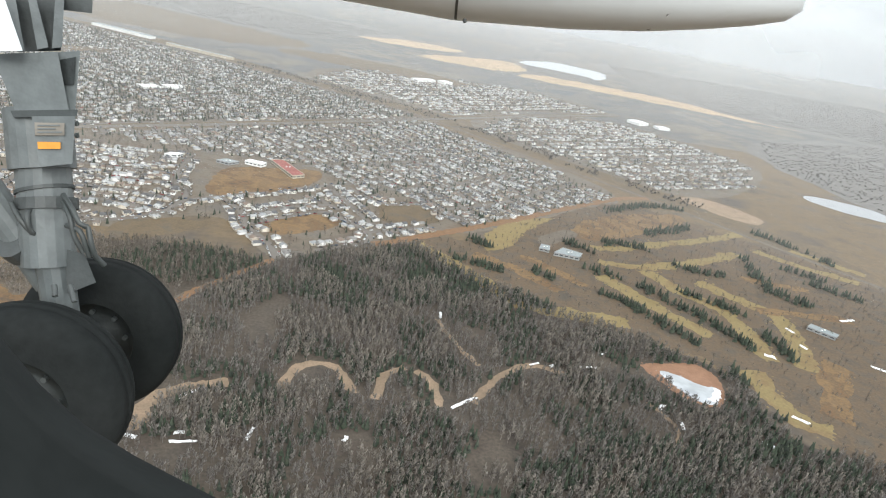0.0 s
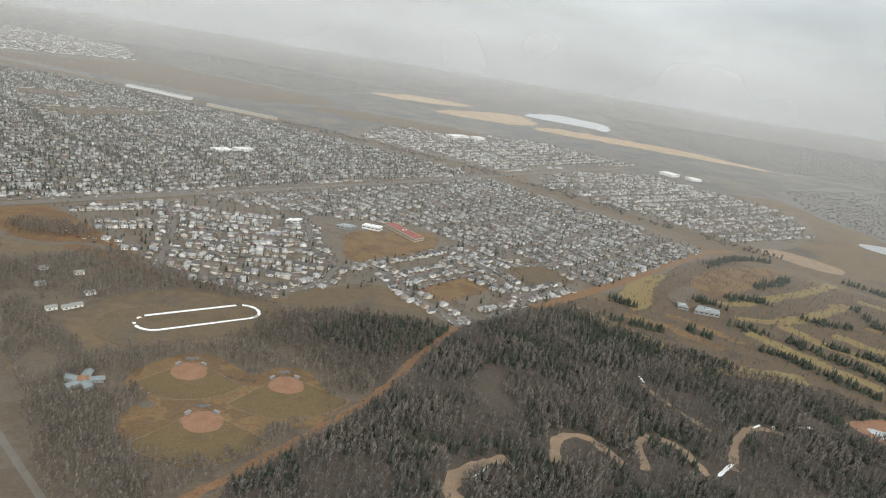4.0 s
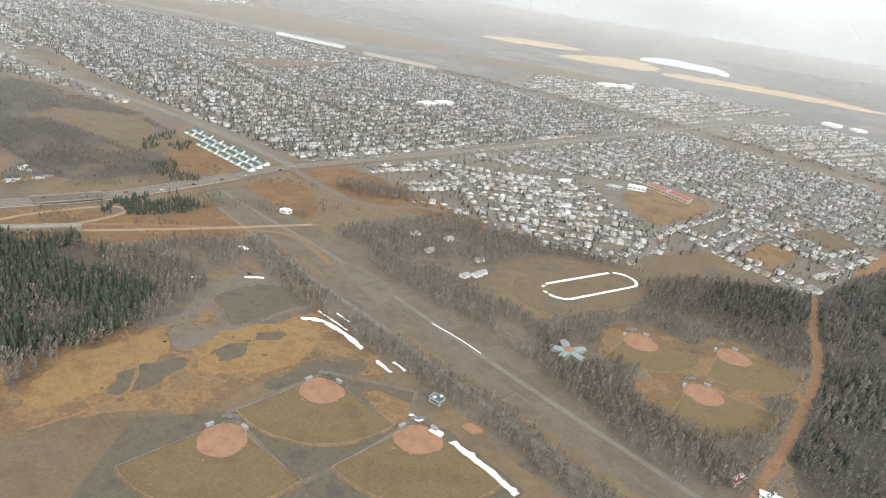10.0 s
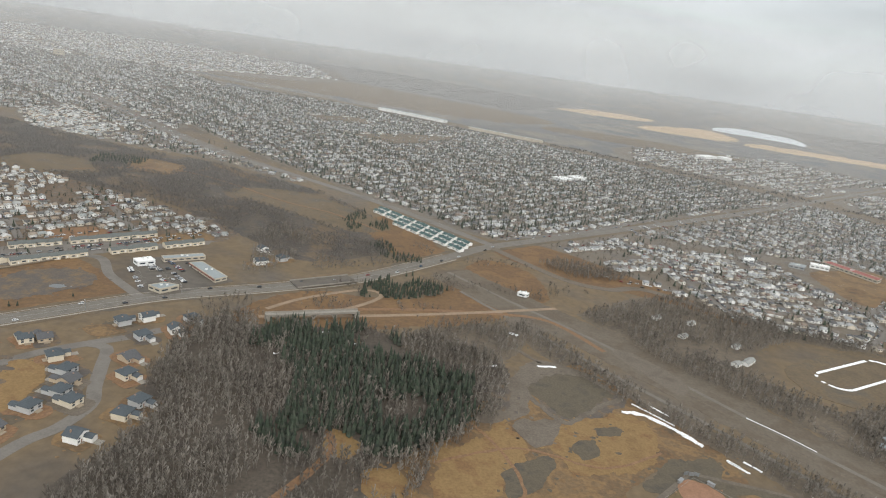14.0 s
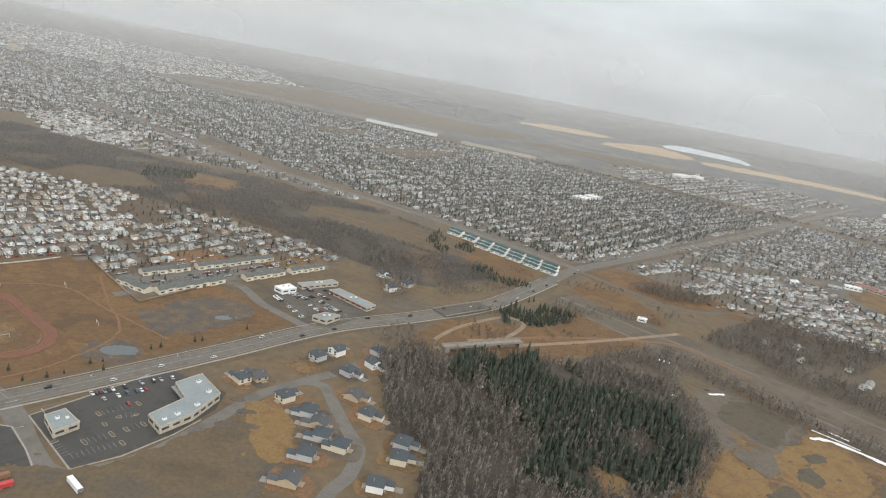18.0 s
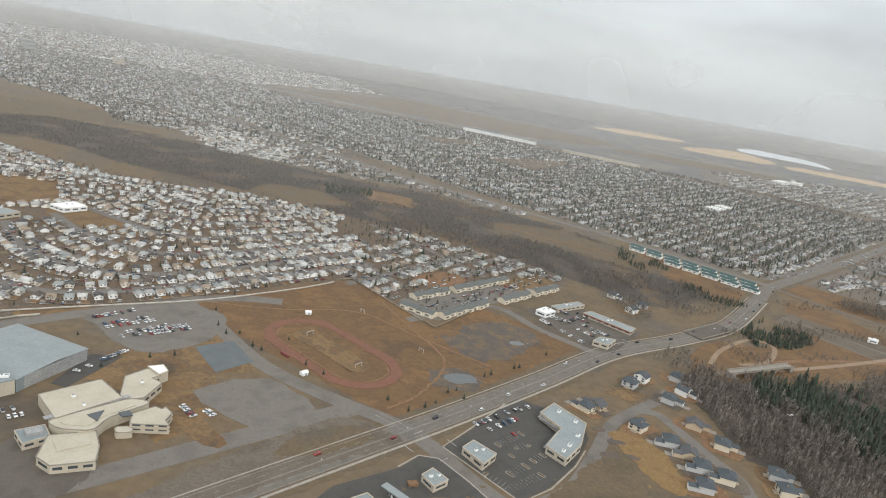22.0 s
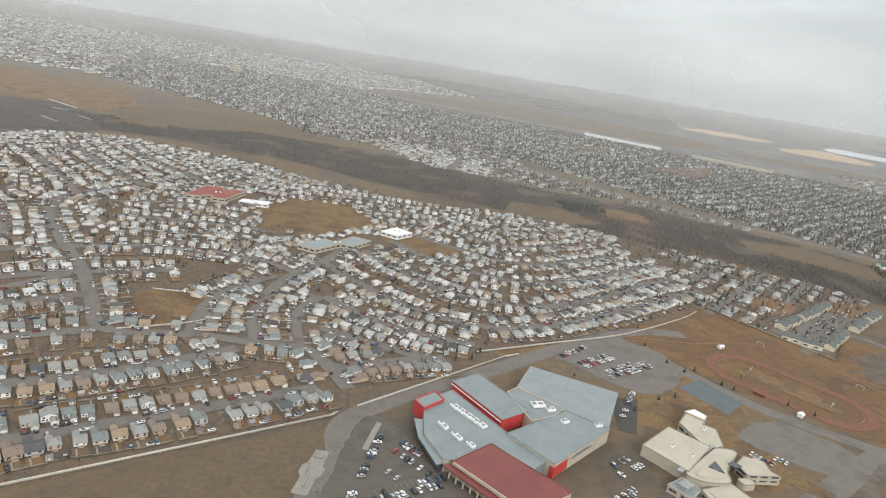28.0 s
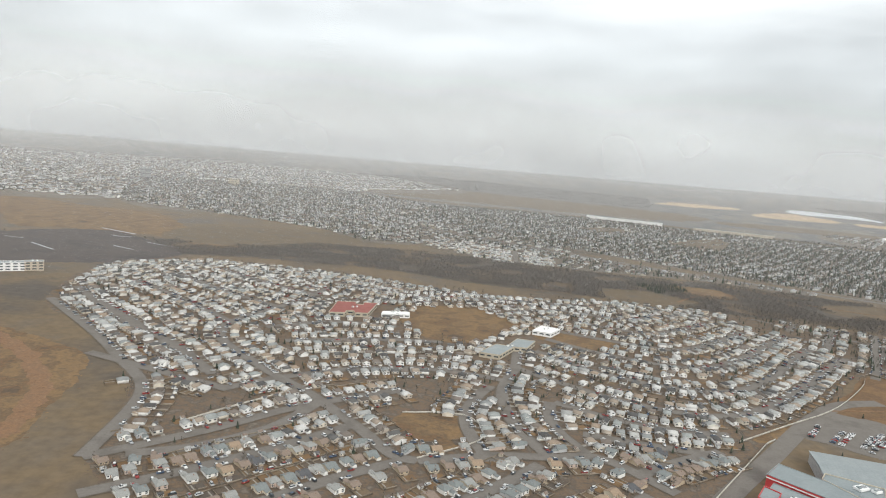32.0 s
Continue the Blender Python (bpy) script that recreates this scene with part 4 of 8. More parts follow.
patch("corridor_pad", [(-692, 643), (-671, 647), (-633, 597), (-646, 569), (-667, 595)], 0.16, M["gravel"], "grey gravel pad beside a corridor road", "gravel pad", 2)
road("cross_track", [(-700, 640), (-750, 700), (-815, 698), (-905, 677), (-1000, 640)], 6, 0.2, M["trail"], "brown earth track", "track", 8)
road("trail", [(-150, 722), (-194, 640), (-243, 542), (-330, 425), (-361, 388), (-400, 340)], 8.5, 0.17, M["trail"], "straight orange-brown earth trail through woods", "trail", 8, wobble=3.5)
road("golf_edge_track", [(-40, 812), (120, 960), (270, 1110), (390, 1225), (462, 1262)], 16, 0.17, M["trail"], "brown earth track along the suburb", "track", 15, wobble=3)
road("school_road", [(-1535, 615), (-1500, 580), (-1441, 511), (-1382, 473), (-1340, 452), (-1315, 429), (-1294, 400), (-1266, 366), (-1220, 300)], 14, 0.22, M["street"], "grey side road with painted lines", "road", 8)
road("arena_road", [(-1761, 240), (-1752, 337), (-1742, 377), (-1737, 425), (-1640, 516), (-1560, 588), (-1501, 630), (-1450, 640)], 15, 0.2, M["street"], "brown-grey access road along a garden wall", "road", 8)
road("plot_road", [(-1287, 388), (-1263, 376), (-1245, 385), (-1225, 403), (-1200, 444), (-1175, 488), (-1146, 517), (-1125, 535), (-1102, 560), (-1090, 573)], 10, 0.22, M["street"], "curving new street between building plots", "road", 5)
road("plot_road_branch", [(-1148, 516), (-1130, 513), (-1119, 484), (-1109, 455), (-1100, 432), (-1105, 402), (-1117, 380), (-1130, 330)], 10, 0.2, M["street"], "unfinished gravel street", "road", 5)
road("retail_road", [(-1332, 638), (-1245, 706), (-1200, 660), (-1143, 612)], 10, 0.2, M["street"], "side road between townhouses and shops", "road", 8)
road("estate_road", [(-1397, 713), (-1330, 790), (-1240, 870), (-1180, 900)], 10, 0.2, M["street"], "estate road among houses", "road", 8)
road("loop_path", [(-1034, 632), (-1005, 672), (-952, 716), (-930, 705), (-959, 660), (-1000, 640)], 5, 0.2, M["sand"], "looping sandy footpath", "path", 5)
road("bridge_path", [(-1036, 612), (-938, 648), (-840, 690), (-735, 741)], 6, 0.22, M["sand"], "old pale road leading to a bridge", "road", 8)
road("berm_track", [(-2333, 759), (-2293, 724), (-2251, 682), (-2222, 640), (-2199, 597), (-2190, 556), (-2186, 509)], 16, 0.2, M["trail"], "worn orange-brown track along a bank", "track", 8, wobble=5)
road("shop_apron", [(-1600, 300), (-1520, 345), (-1458, 393), (-1405, 436), (-1366, 466)], 17, 0.13, M["street"], "broad grey parking apron", "car park", 15)
patch("estate_lot", [(-1340, 668), (-1300, 648), (-1245, 712), (-1150, 795), (-1180, 815), (-1255, 765), (-1330, 705)], 0.1, M["street"], "asphalt courts between townhouse rows", "car park", 2)
patch("bare_plot", [(-1225, 790), (-1175, 835), (-1150, 815), (-1195, 775)], 0.1, M["tan"], "bare brown building plot beside townhouses", "ground", 3)
patch("bare_plot", [(-1330, 760), (-1290, 800), (-1265, 780), (-1300, 745)], 0.1, M["trail"], "bare brown building plot among houses", "ground", 3)
patch("lot_shops", [(-1306, 430), (-1286, 455), (-1256, 498), (-1244, 510), (-1198, 486), (-1200, 462), (-1219, 426), (-1241, 399), (-1262, 382)], 0.2, M["dark_asphalt"], "dark asphalt parking lot with pale kerbed islands", "car park", 0, False)
patch("lot_station", [(-1334, 401), (-1323, 416), (-1309, 415), (-1293, 395), (-1276, 372), (-1281, 354), (-1300, 328), (-1345, 318), (-1392, 345), (-1372, 376)], 0.2, M["dark_asphalt"], "dark oil-stained forecourt of a filling station", "forecourt", 1.0, False)
for pts in ([(-1256, 499), (-1287, 456), (-1307, 430), (-1262, 381), (-1240, 398), (-1218, 426), (-1206, 447)], [(-1310, 416), (-1323, 417), (-1336, 402)], [(-1310, 416), (-1292, 395), (-1275, 371)]):
    road("kerb", pts, 1.1, 0.2, M["kerb"], "pale concrete kerb round a parking lot", "kerb", 4, False)
patch("lot_mall", [(-1205, 712), (-1155, 752), (-1085, 690), (-1135, 625), (-1160, 632)], 0.2, M["asphalt"], "asphalt parking lot of a small mall", "car park", 0, False)
patch("lot_gravel", [(-1476, 460), (-1433, 490), (-1395, 456), (-1428, 425)], 0.2, M["street"], "empty grey parking lot", "car park", 2.5, step=5)
patch("court", [(-1496, 526), (-1471, 545), (-1449, 514), (-1470, 490)], 0.2, M["court"], "blue-grey tennis court", "court", 0.5, False)
patch("lot_north", [(-1590, 556), (-1535, 600), (-1490, 590), (-1490, 540), (-1530, 505), (-1575, 540)], 0.19, M["street"], "worn grey parking lot behind an arena", "car park", 2)
patch("lot_south", [(-1730, 425), (-1700, 400), (-1680, 375), (-1610, 340), (-1560, 370), (-1545, 395), (-1500, 360), (-1580, 270), (-1700, 230), (-1758, 240), (-1748, 340)], 0.19, M["asphalt"], "large asphalt parking lot by an arena", "car park", 2)
patch("service_yard", [(-1559, 494), (-1537, 496), (-1553, 445), (-1564, 448)], 0.1, M["dark_asphalt"], "dark asphalt service yard beside an arena", "yard", 0, False)
patch("earth_pad", [(-1250, 385), (-1200, 440), (-1165, 430), (-1160, 350), (-1230, 290), (-1330, 260), (-1400, 300), (-1330, 370)], 0.11, M["tan2"], "bare levelled building ground", "ground", 6)

for nm, pts, mt, lab in (
        ("orange_grass", [(-859, 402), (-855, 434), (-826, 459), (-808, 489), (-795, 449), (-812, 413), (-824, 388), (-857, 370)], "bright_grass", "bright orange dry grass on a sports ground"),
        ("orange_grass", [(-750, 500), (-700, 520), (-690, 480), (-720, 440), (-760, 430), (-775, 460)], "bright_grass", "bright orange dry grass on a sports ground"),
        ("olive_pad", [(-783, 540), (-772, 562), (-744, 577), (-717, 566), (-713, 545), (-753, 501), (-770, 515)], "dull", "dull olive levelled pad"),
        ("soil_mound", [(-821, 529), (-811, 541), (-796, 536), (-803, 511), (-817, 505)], "marsh", "dark mound of soil"),
        ("worn_patch", [(-799, 486), (-784, 495), (-764, 495), (-770, 469), (-791, 455)], "gravel", "worn grey patch on a sports ground"),
        ("worn_patch", [(-815, 412), (-804, 430), (-785, 443), (-775, 433), (-794, 402), (-811, 390)], "dull", "dull olive patch on a sports ground"),
        ("worn_patch", [(-760, 463), (-744, 476), (-737, 459), (-750, 447)], "dull", "dull olive patch on a sports ground"),
        ("worn_patch", [(-713, 428), (-691, 457), (-652, 471), (-658, 448), (-683, 434), (-705, 418)], "dull", "dull olive patch on a sports ground"),
        ("worn_patch", [(-737, 492), (-720, 502), (-716, 488), (-733, 479)], "dull", "dull olive patch on a sports ground"),
        ("gravel_pit", [(-797, 686), (-772, 695), (-757, 668), (-779, 656)], "gravel", "shallow grey gravel pit"),
        ("wood_clearing", [(-939, 436), (-926, 440), (-909, 423), (-922, 408)], "bright_grass", "orange clearing in a mixed wood"),
        ("wood_clearing", [(-905, 395), (-885, 405), (-872, 385), (-890, 365)], "bright_grass", "orange clearing in a mixed wood")):
    patch(nm, pts, 0.1, M[mt], lab, "ground", 7, step=2.5)
road("pad_loop", [(-816, 631), (-789, 616), (-769, 597), (-743, 591), (-717, 566), (-704, 548), (-723, 531), (-748, 503), (-760, 495), (-773, 509), (-788, 539), (-782, 566), (-769, 597)], 5, 0.1, M["gravel"], "grey-brown gravel loop track", "track", 5, wobble=2)
patch("levelled_pad", [(-1402, 428), (-1374, 452), (-1348, 440), (-1334, 430), (-1385, 392), (-1440, 345), (-1490, 330)], 0.1, M["gravel"], "grey-brown levelled pad beside a road junction", "ground", 3)
patch("pad_stain", [(-1390, 430), (-1368, 440), (-1352, 428), (-1380, 408), (-1410, 400)], 0.1, M["tan2"], "brown worn patch on a levelled pad", "ground", 5)
patch("school_lawn", [(-1482, 470), (-1470, 440), (-1440, 405), (-1455, 400), (-1480, 425), (-1492, 450)], 0.1, M["tan"], "orange-brown lawn between a school and a lot", "lawn", 2)
road("plot_trail", [(-1158, 462), (-1150, 440), (-1146, 420), (-1155, 398), (-1162, 360)], 6, 0.1, M["marsh"], "dark curving earth trail on building plots", "track", 5, wobble=2)
for q, rr in (((-1176, 462), 9), ((-1160, 470), 6), ((-1190, 445), 8)):
    patch("brush_pile", [(q[0] + rr * math.cos(t * 0.7854), q[1] + rr * 0.55 * math.sin(t * 0.7854)) for t in range(8)], 0.1, M["marsh"], "dark heap of damp soil on a building plot", "soil", 3, step=3)
patch("bridge_clearing", [(-1000, 560), (-970, 600), (-935, 590), (-950, 560), (-985, 540)], 0.1, M["tan2"], "brown clearing among spruces", "clearing", 4)
patch("marsh", [(-1296, 612), (-1262, 655), (-1222, 662), (-1205, 625), (-1228, 600), (-1262, 575), (-1288, 584)], 0.1, M["marsh"], "dark wet marshy hollow in a field", "marsh", 12, step=5)
patch("marsh_small", [(-1310, 540), (-1285, 550), (-1270, 525), (-1285, 505), (-1310, 515)], 0.1, M["marsh"], "dark damp hollow in a field", "marsh", 9, step=5)
for q, r in (((-1288, 530), 11), ((-1230, 618), 5)):
    a = [(q[0] + r * 1.3 * math.cos(t * 0.7854), q[1] + r * 0.8 * math.sin(t * 0.7854)) for t in range(8)]
    patch("puddle", a, 0.16, M["water"], "shallow grey pool of meltwater on a field", "puddle", r * 0.6, step=2.0)
for pts, w in (([(-1520, 615), (-1450, 622), (-1380, 640), (-1320, 600), (-1260, 560)], 2.2), ([(-1360, 680), (-1330, 620), (-1300, 560), (-1320, 500), (-1345, 470)], 2.2), ([(-860, 420), (-800, 450), (-740, 440), (-690, 470)], 2.5), ([(-880, 520), (-830, 470), (-800, 400), (-840, 350)], 2.5), ([(-960, 350), (-930, 420), (-955, 470), (-935, 530), (-975, 570)], 6), ([(-1200, 1090), (-1120, 1040), (-1040, 1010), (-960, 950)], 4), ([(-1460, 1060), (-1380, 1130), (-1300, 1140), (-1180, 1080)], 4)):
    road("footpath", pts, w, 0.1, M["trail"], "worn brown footpath", "path", 4, wobble=1.2)
side = spline(ARTERIAL[:9], 6.0)
for off, w in ((12.0, 1.0), (-12.0, 2.0)):
    v, f = ribbon(side, w, layer(0.1), off)
    tagged(new("pavement", mesh_of("pavement", v, f, M["kerb"])), "pale concrete pavement along an arterial road", "pavement", kind="structure")
lines = Soup()
art = spline(ARTERIAL[:9], 4.0)
JUNCTION = np.array([-1315, 429])
away = [np.hypot(*(q - JUNCTION)) > 17 for q in art]
for off in (-4.6, 4.6):
    for i in range(0, len(art) - 2, 3):
        if away[i]:
            lines.raw(*ribbon(art[i:i + 2], 0.26, 0.345, off))
for off in (-0.35, 0.35, -9.0, 9.0):
    for i in range(len(art) - 2):
        if away[i]:
            lines.raw(*ribbon(art[i:i + 2], 0.22, 0.345, off))
ad = np.array([0.745, 0.667])
an = np.array([-0.667, 0.745])
for c, d, ln in ((JUNCTION + ad * 15 - an * 5, an, 9), (JUNCTION - ad * 15 + an * 5, an, 9), (JUNCTION + an * 16 + ad * 3, ad, 7), (JUNCTION - an * 16 - ad * 3, ad, 7)):
    lines.raw(*ribbon(np.array([c - d * ln / 2, c + d * ln / 2]), 0.7, 0.345))
for k in (-1, 1):
    lines.raw(*ribbon(np.array([JUNCTION + an * 20 + ad * 2.5 * k, JUNCTION + an * 48 + ad * (2.5 * k - 6)]), 0.35, 0.345))
marks = lines.build("lane_marking", [M["paint"]], "", "", "")
marks.parent = ART
for key in ("kind", "label", "category"):
    if key in marks:
        del marks[key]

# ---- streets and houses ----
KEEP = list(FIELDS.values())
MAIN = [(spline(ARTERIAL, 12), 26), (spline(DIAGONAL, 12), 22), (spline(RAIL, 20), 24), (spline(LINK, 12), 16)]


def clear_of(pts, lines_, extra=()):
    ok = np.ones(len(pts), bool)
    for ln, gap in list(lines_) + list(extra):
        for a in range(0, len(ln), 200):
            d = ((pts[:, None] - ln[None, a:a + 200]) ** 2).sum(-1).min(1)
            ok &= d > gap * gap
    return ok


def houses_along(line, rng, lot=13.5, back=15.0, sides=(-1, 1)):
    """Places of houses on both sides of a street: x, y, facing."""
    ln = spline(line, 2.0) if len(line) < 40 else np.asarray(line)
    seg = np.linalg.norm(np.diff(ln, axis=0), axis=1)
    at = np.concatenate([[0], np.cumsum(seg)])
    out = []
    for side in sides:
        for s in np.arange(lot * rng.uniform(0.4, 1.0), at[-1] - lot * 0.3, lot):
            s = s + rng.uniform(-0.8, 0.8)
            i = min(np.searchsorted(at, s), len(ln) - 2)
            d = ln[min(i + 1, len(ln) - 1)] - ln[max(i - 1, 0)]
            d = d / (np.linalg.norm(d) + 1e-9)
            nrm = np.array([-d[1], d[0]]) * side
            p = ln[i] + nrm * (back + rng.uniform(-1.2, 1.2))
            out.append((p[0], p[1], math.atan2(d[1], d[0]) + (math.pi if side < 0 else 0) + rng.normal(0, 0.03)))
    return out


def grid(poly, angle, rng, pitch=64.0, cross=190.0, bend=0.0):
    """Parallel streets inside an outline."""
    p = np.asarray(poly, float)
    c = p.mean(0)
    u, w = np.array([math.cos(angle), math.sin(angle)]), np.array([-math.sin(angle), math.cos(angle)])
    a, b = (p - c) @ u, (p - c) @ w
    runs = []

    def trace(make):
        pts = np.array(make)
        ok = inside(poly, pts)
        cur = []
        for q, o in zip(pts, ok):
            if o:
                cur.append(q)
            else:
                if len(cur) > 6:
                    runs.append(np.array(cur))
                cur = []
        if len(cur) > 6:
            runs.append(np.array(cur))

    k = b.min() + pitch * 0.5
    while k < b.max():
        trace([c + u * s + w * (k + bend * math.sin(s / 130.0 + k * 0.01)) for s in np.arange(a.min(), a.max(), 6.0)])
        k += pitch
    n = len(runs)
    s = a.min() + cross * 0.5
    while s < a.max():
        trace([c + u * (s + bend * math.sin(k2 / 90.0)) + w * k2 for k2 in np.arange(b.min(), b.max(), 6.0)])
        s += cross * rng.uniform(0.8, 1.2)
    return runs[:n], runs[n:]


def carlet(form):
    """A small parked car for the distance: body and glazed cabin."""
    long, top = (5.2, 1.8) if form == "pickup" else (4.7, 1.8) if form == "van" else (4.4, 1.45)
    v, f = box(long, 1.85, 0.75, 0, 0, 0.3)
    lo, hi = {"pickup": (-0.4, 1.4), "van": (-2.1, 1.5), "saloon": (-1.6, 1.1)}[form]
    cv = [(lo, -0.85, 1.05), (hi, -0.85, 1.05), (hi, 0.85, 1.05), (lo, 0.85, 1.05), (lo + 0.3, -0.72, top), (hi - 0.6, -0.72, top), (hi - 0.6, 0.72, top), (lo + 0.3, 0.72, top)]
    k = len(v)
    cf = [[i + k for i in q] for q in f]
    return v + cv, f + cf, [0] * 6 + [1, 1, 1, 1, 0, 1]


M["car_mix"] = material("car_paint", [(0.7, 0.7, 0.7), (0.03, 0.03, 0.033), (0.66, 0.66, 0.65), (0.36, 0.37, 0.38), (0.06, 0.065, 0.07), (0.6, 0.6, 0.6), (0.25, 0.035, 0.03), (0.45, 0.45, 0.45), (0.06, 0.09, 0.15)], 5, 0.6, rough=0.3, each="island", bump=0, speck=0.03)
CARLETS = [carlet(k) for k in ("saloon", "pickup", "van")]


def town(name, poly, angle, seed, roof, pitch=62.0, lot=13.5, cross=190.0, bend=8.0, tree_gap=14.0, pines=0.4, label="", size=1.0, road_mat="street", forms=None, parked=0.0, given=None, back=15.0, wall="wall_mix"):
    """A suburb: streets, a house on every lot, garden trees."""
    r = np.random.default_rng(seed)
    rows, crossing = ([spline(q, 5.0) for q in given], []) if given else grid(poly, angle, r, pitch, cross, bend)
    st, hs, tr, pn = Soup(), Soup(), Soup(), Soup()
    places = []
    for i, ln in enumerate(rows + crossing):
        free = np.ones(len(ln), bool)
        for q in KEEP:
            free &= ~inside(q, ln)
        v, f = ribbon(ln, 9.0, 0.3 + 0.002 * i)
        f = [q for k, q in enumerate(f) if free[k] and free[k + 1]]
        if f:
            st.raw(v, f)
    for ln in rows:
        places += houses_along(ln, r, lot, back)
    places = np.array(places)
    if given:
        places = places[inside(poly, places[:, :2])]
        places = places[clear_of(places[:, :2], [(np.concatenate(rows), back * 0.72)])]
        keep = []
        for i, q in enumerate(places):
            if all((q[0] - places[j][0]) ** 2 + (q[1] - places[j][1]) ** 2 > (lot * 0.8) ** 2 for j in keep):
                keep.append(i)
        places = places[keep]
    ok = np.ones(len(places), bool)
    for q in KEEP:
        ok &= ~inside(q, places[:, :2])
    ok &= clear_of(places[:, :2], MAIN)
    if crossing:
        ok &= clear_of(places[:, :2], [(np.concatenate(crossing), 9)])
    ok &= r.random(len(places)) > 0.05
    set_houses(hs, places[ok], r, size, forms, (lot * 0.62 / size, lot * 0.86 / size))
    st.build(name + "_streets", [M[road_mat]], "grey residential streets of a suburb", "street")
    hs.build(name + "_houses", [M[wall], roof, M["pane"], M["white"]], label, "houses")
    if parked:
        cs = Soup()
        for ln in rows:
            spots_ = np.array(houses_along(ln, r, lot * 0.9, 5.0))
            spots_ = spots_[r.random(len(spots_)) < parked]
            for k, form in enumerate(CARLETS):
                q = spots_[k::len(CARLETS)]
                if len(q):
                    cs.add(form, np.c_[q[:, :2] , np.full(len(q), 0.3)], q[:, 2], np.ones((len(q), 3)))
        cs.build(name + "_parked_cars", [M["car_mix"], M["pane"]], "white, grey and dark cars parked along streets", "cars")
    pts = scatter(poly, tree_gap, r, KEEP)
    pts = pts[clear_of(pts, MAIN)]
    is_pine = r.random(len(pts)) < pines
    plant(tr, pts[~is_pine], BARE, 5, 10, r, 1.5)
    plant(pn, pts[is_pine], SPRUCE, 5, 11, r, 1.1)
    tr.build(name + "_bare_trees", [M["bark"]], "leafless grey garden trees between houses", "trees")
    pn.build(name + "_spruces", [M["spruce"]], "dark green garden spruces between houses", "trees")


def set_houses(soup, places, r, size=1.0, forms=None, wide=(9.0, 12.0), stray=1.0, turned=0.25, tall=(4.9, 7.2), mix=(0.3, 0.25, 0.2, 0.25), deep=(7.2, 10.8)):
    pick = r.choice(4, len(places), p=mix)
    for i in range(4):
        q = places[pick == i]
        n = len(q)
        if n:
            w, d, h = r.uniform(*wide, n) * size, r.uniform(*deep, n) * (size + 1) / 2, r.uniform(*tall, n) * size
            soup.add((forms or HOUSES)[i], np.c_[q[:, 0] + r.normal(0, stray, n), q[:, 1] + r.normal(0, stray, n), np.zeros(n)], q[:, 2] + (r.random(n) < turned) * 1.571, np.c_[w, d, h])


G = radians(43)
WEST_STREETS = [[(-590, 1100), (-544, 976), (-525, 883), (-508, 783)], [(-507, 794), (-462, 790), (-409, 778), (-372, 764), (-338, 784), (-312, 823), (-304, 872)], [(-509, 836), (-446, 834), (-389, 832), (-332, 827)], [(-518, 873), (-446, 876), (-380, 880), (-320, 876)],
                [(-657, 898), (-632, 877), (-597, 862), (-549, 868)], [(-637, 930), (-590, 955), (-544, 976)], [(-700, 990), (-640, 1030), (-575, 1060)], [(-527, 914), (-466, 918), (-399, 926), (-345, 940)], [(-536, 962), (-466, 968), (-399, 975), (-348, 985)], [(-550, 1012), (-490, 1010), (-431, 1014), (-358, 1026)], [(-566, 1058), (-490, 1056), (-431, 1058), (-363, 1066)],
                [(-366, 1099), (-342, 948), (-314, 919), (-304, 872)], [(-304, 872), (-249, 925), (-141, 1027), (-11, 1142)], [(-262, 905), (-224, 862), (-207, 816), (-169, 770), (-147, 724)], [(-224, 840), (-171, 905), (-121, 940)], [(-201, 823), (-125, 906), (-88, 886), (-52, 850), (-56, 811), (-110, 765)], [(-124, 1020), (-94, 962), (-50, 885)], [(-150, 975), (-100, 925)], [(-58, 850), (-10, 880), (35, 915)], [(-100, 1040), (-40, 985), (20, 1010), (60, 960)]]
CENTRAL_WEST = [(-715, 985), (-690, 930), (-640, 865), (-560, 840), (-530, 770), (-500, 745), (-370, 740), (-340, 768), (-240, 822), (-144, 722), (-40, 812), (40, 890), (60, 970), (-60, 1050), (-130, 1035), (-220, 960), (-300, 890), (-330, 1000), (-360, 1110), (-420, 1130), (-560, 1120), (-640, 1060)]
CENTRAL_EAST = [(-690, 1060), (-560, 1125), (-420, 1135), (-360, 1115), (-300, 1120), (-160, 1120), (-130, 1040), (-60, 1055), (65, 970), (60, 905), (390, 1225), (60, 1640), (-20, 1690)]
patch("court_lot", [(-148, 756), (-66, 845), (-50, 826), (-114, 767)], 0.1, M["gravel"], "grey shared yard between long houses", "yard", 2)
town("central", CENTRAL_WEST, G, 1, M["roof_mix"], 50, 10.2, 200, 9, 14, 0.25, "rows of white houses with dark and grey roofs beside woods", 0.85, parked=0.6, given=WEST_STREETS, back=14.0, wall="wall_pale")
town("central_east", CENTRAL_EAST, G - math.pi / 2, 10, M["roof_mix"], 47, 10.4, 120, 14, 12, 0.4, "rows of pale houses with grey roofs in the central suburb", 0.8, parked=0.5)
town("north", NORTH, G, 2, M["roof_mix"], 50, 12.5, 150, 14, 8.5, 0.55, "rows of small houses among dark spruces in the northern suburb", 0.86, parked=0.4)
town("east", EAST, G - 0.2, 3, M["roof_mix"], 66, 15, 200, 10, 16, 0.4, "distant houses beyond the railway")
town("far_east", FAREAST, G, 4, M["roof_mix"], 66, 15, 200, 6, 16, 0.4, "distant houses beyond the railway junction")
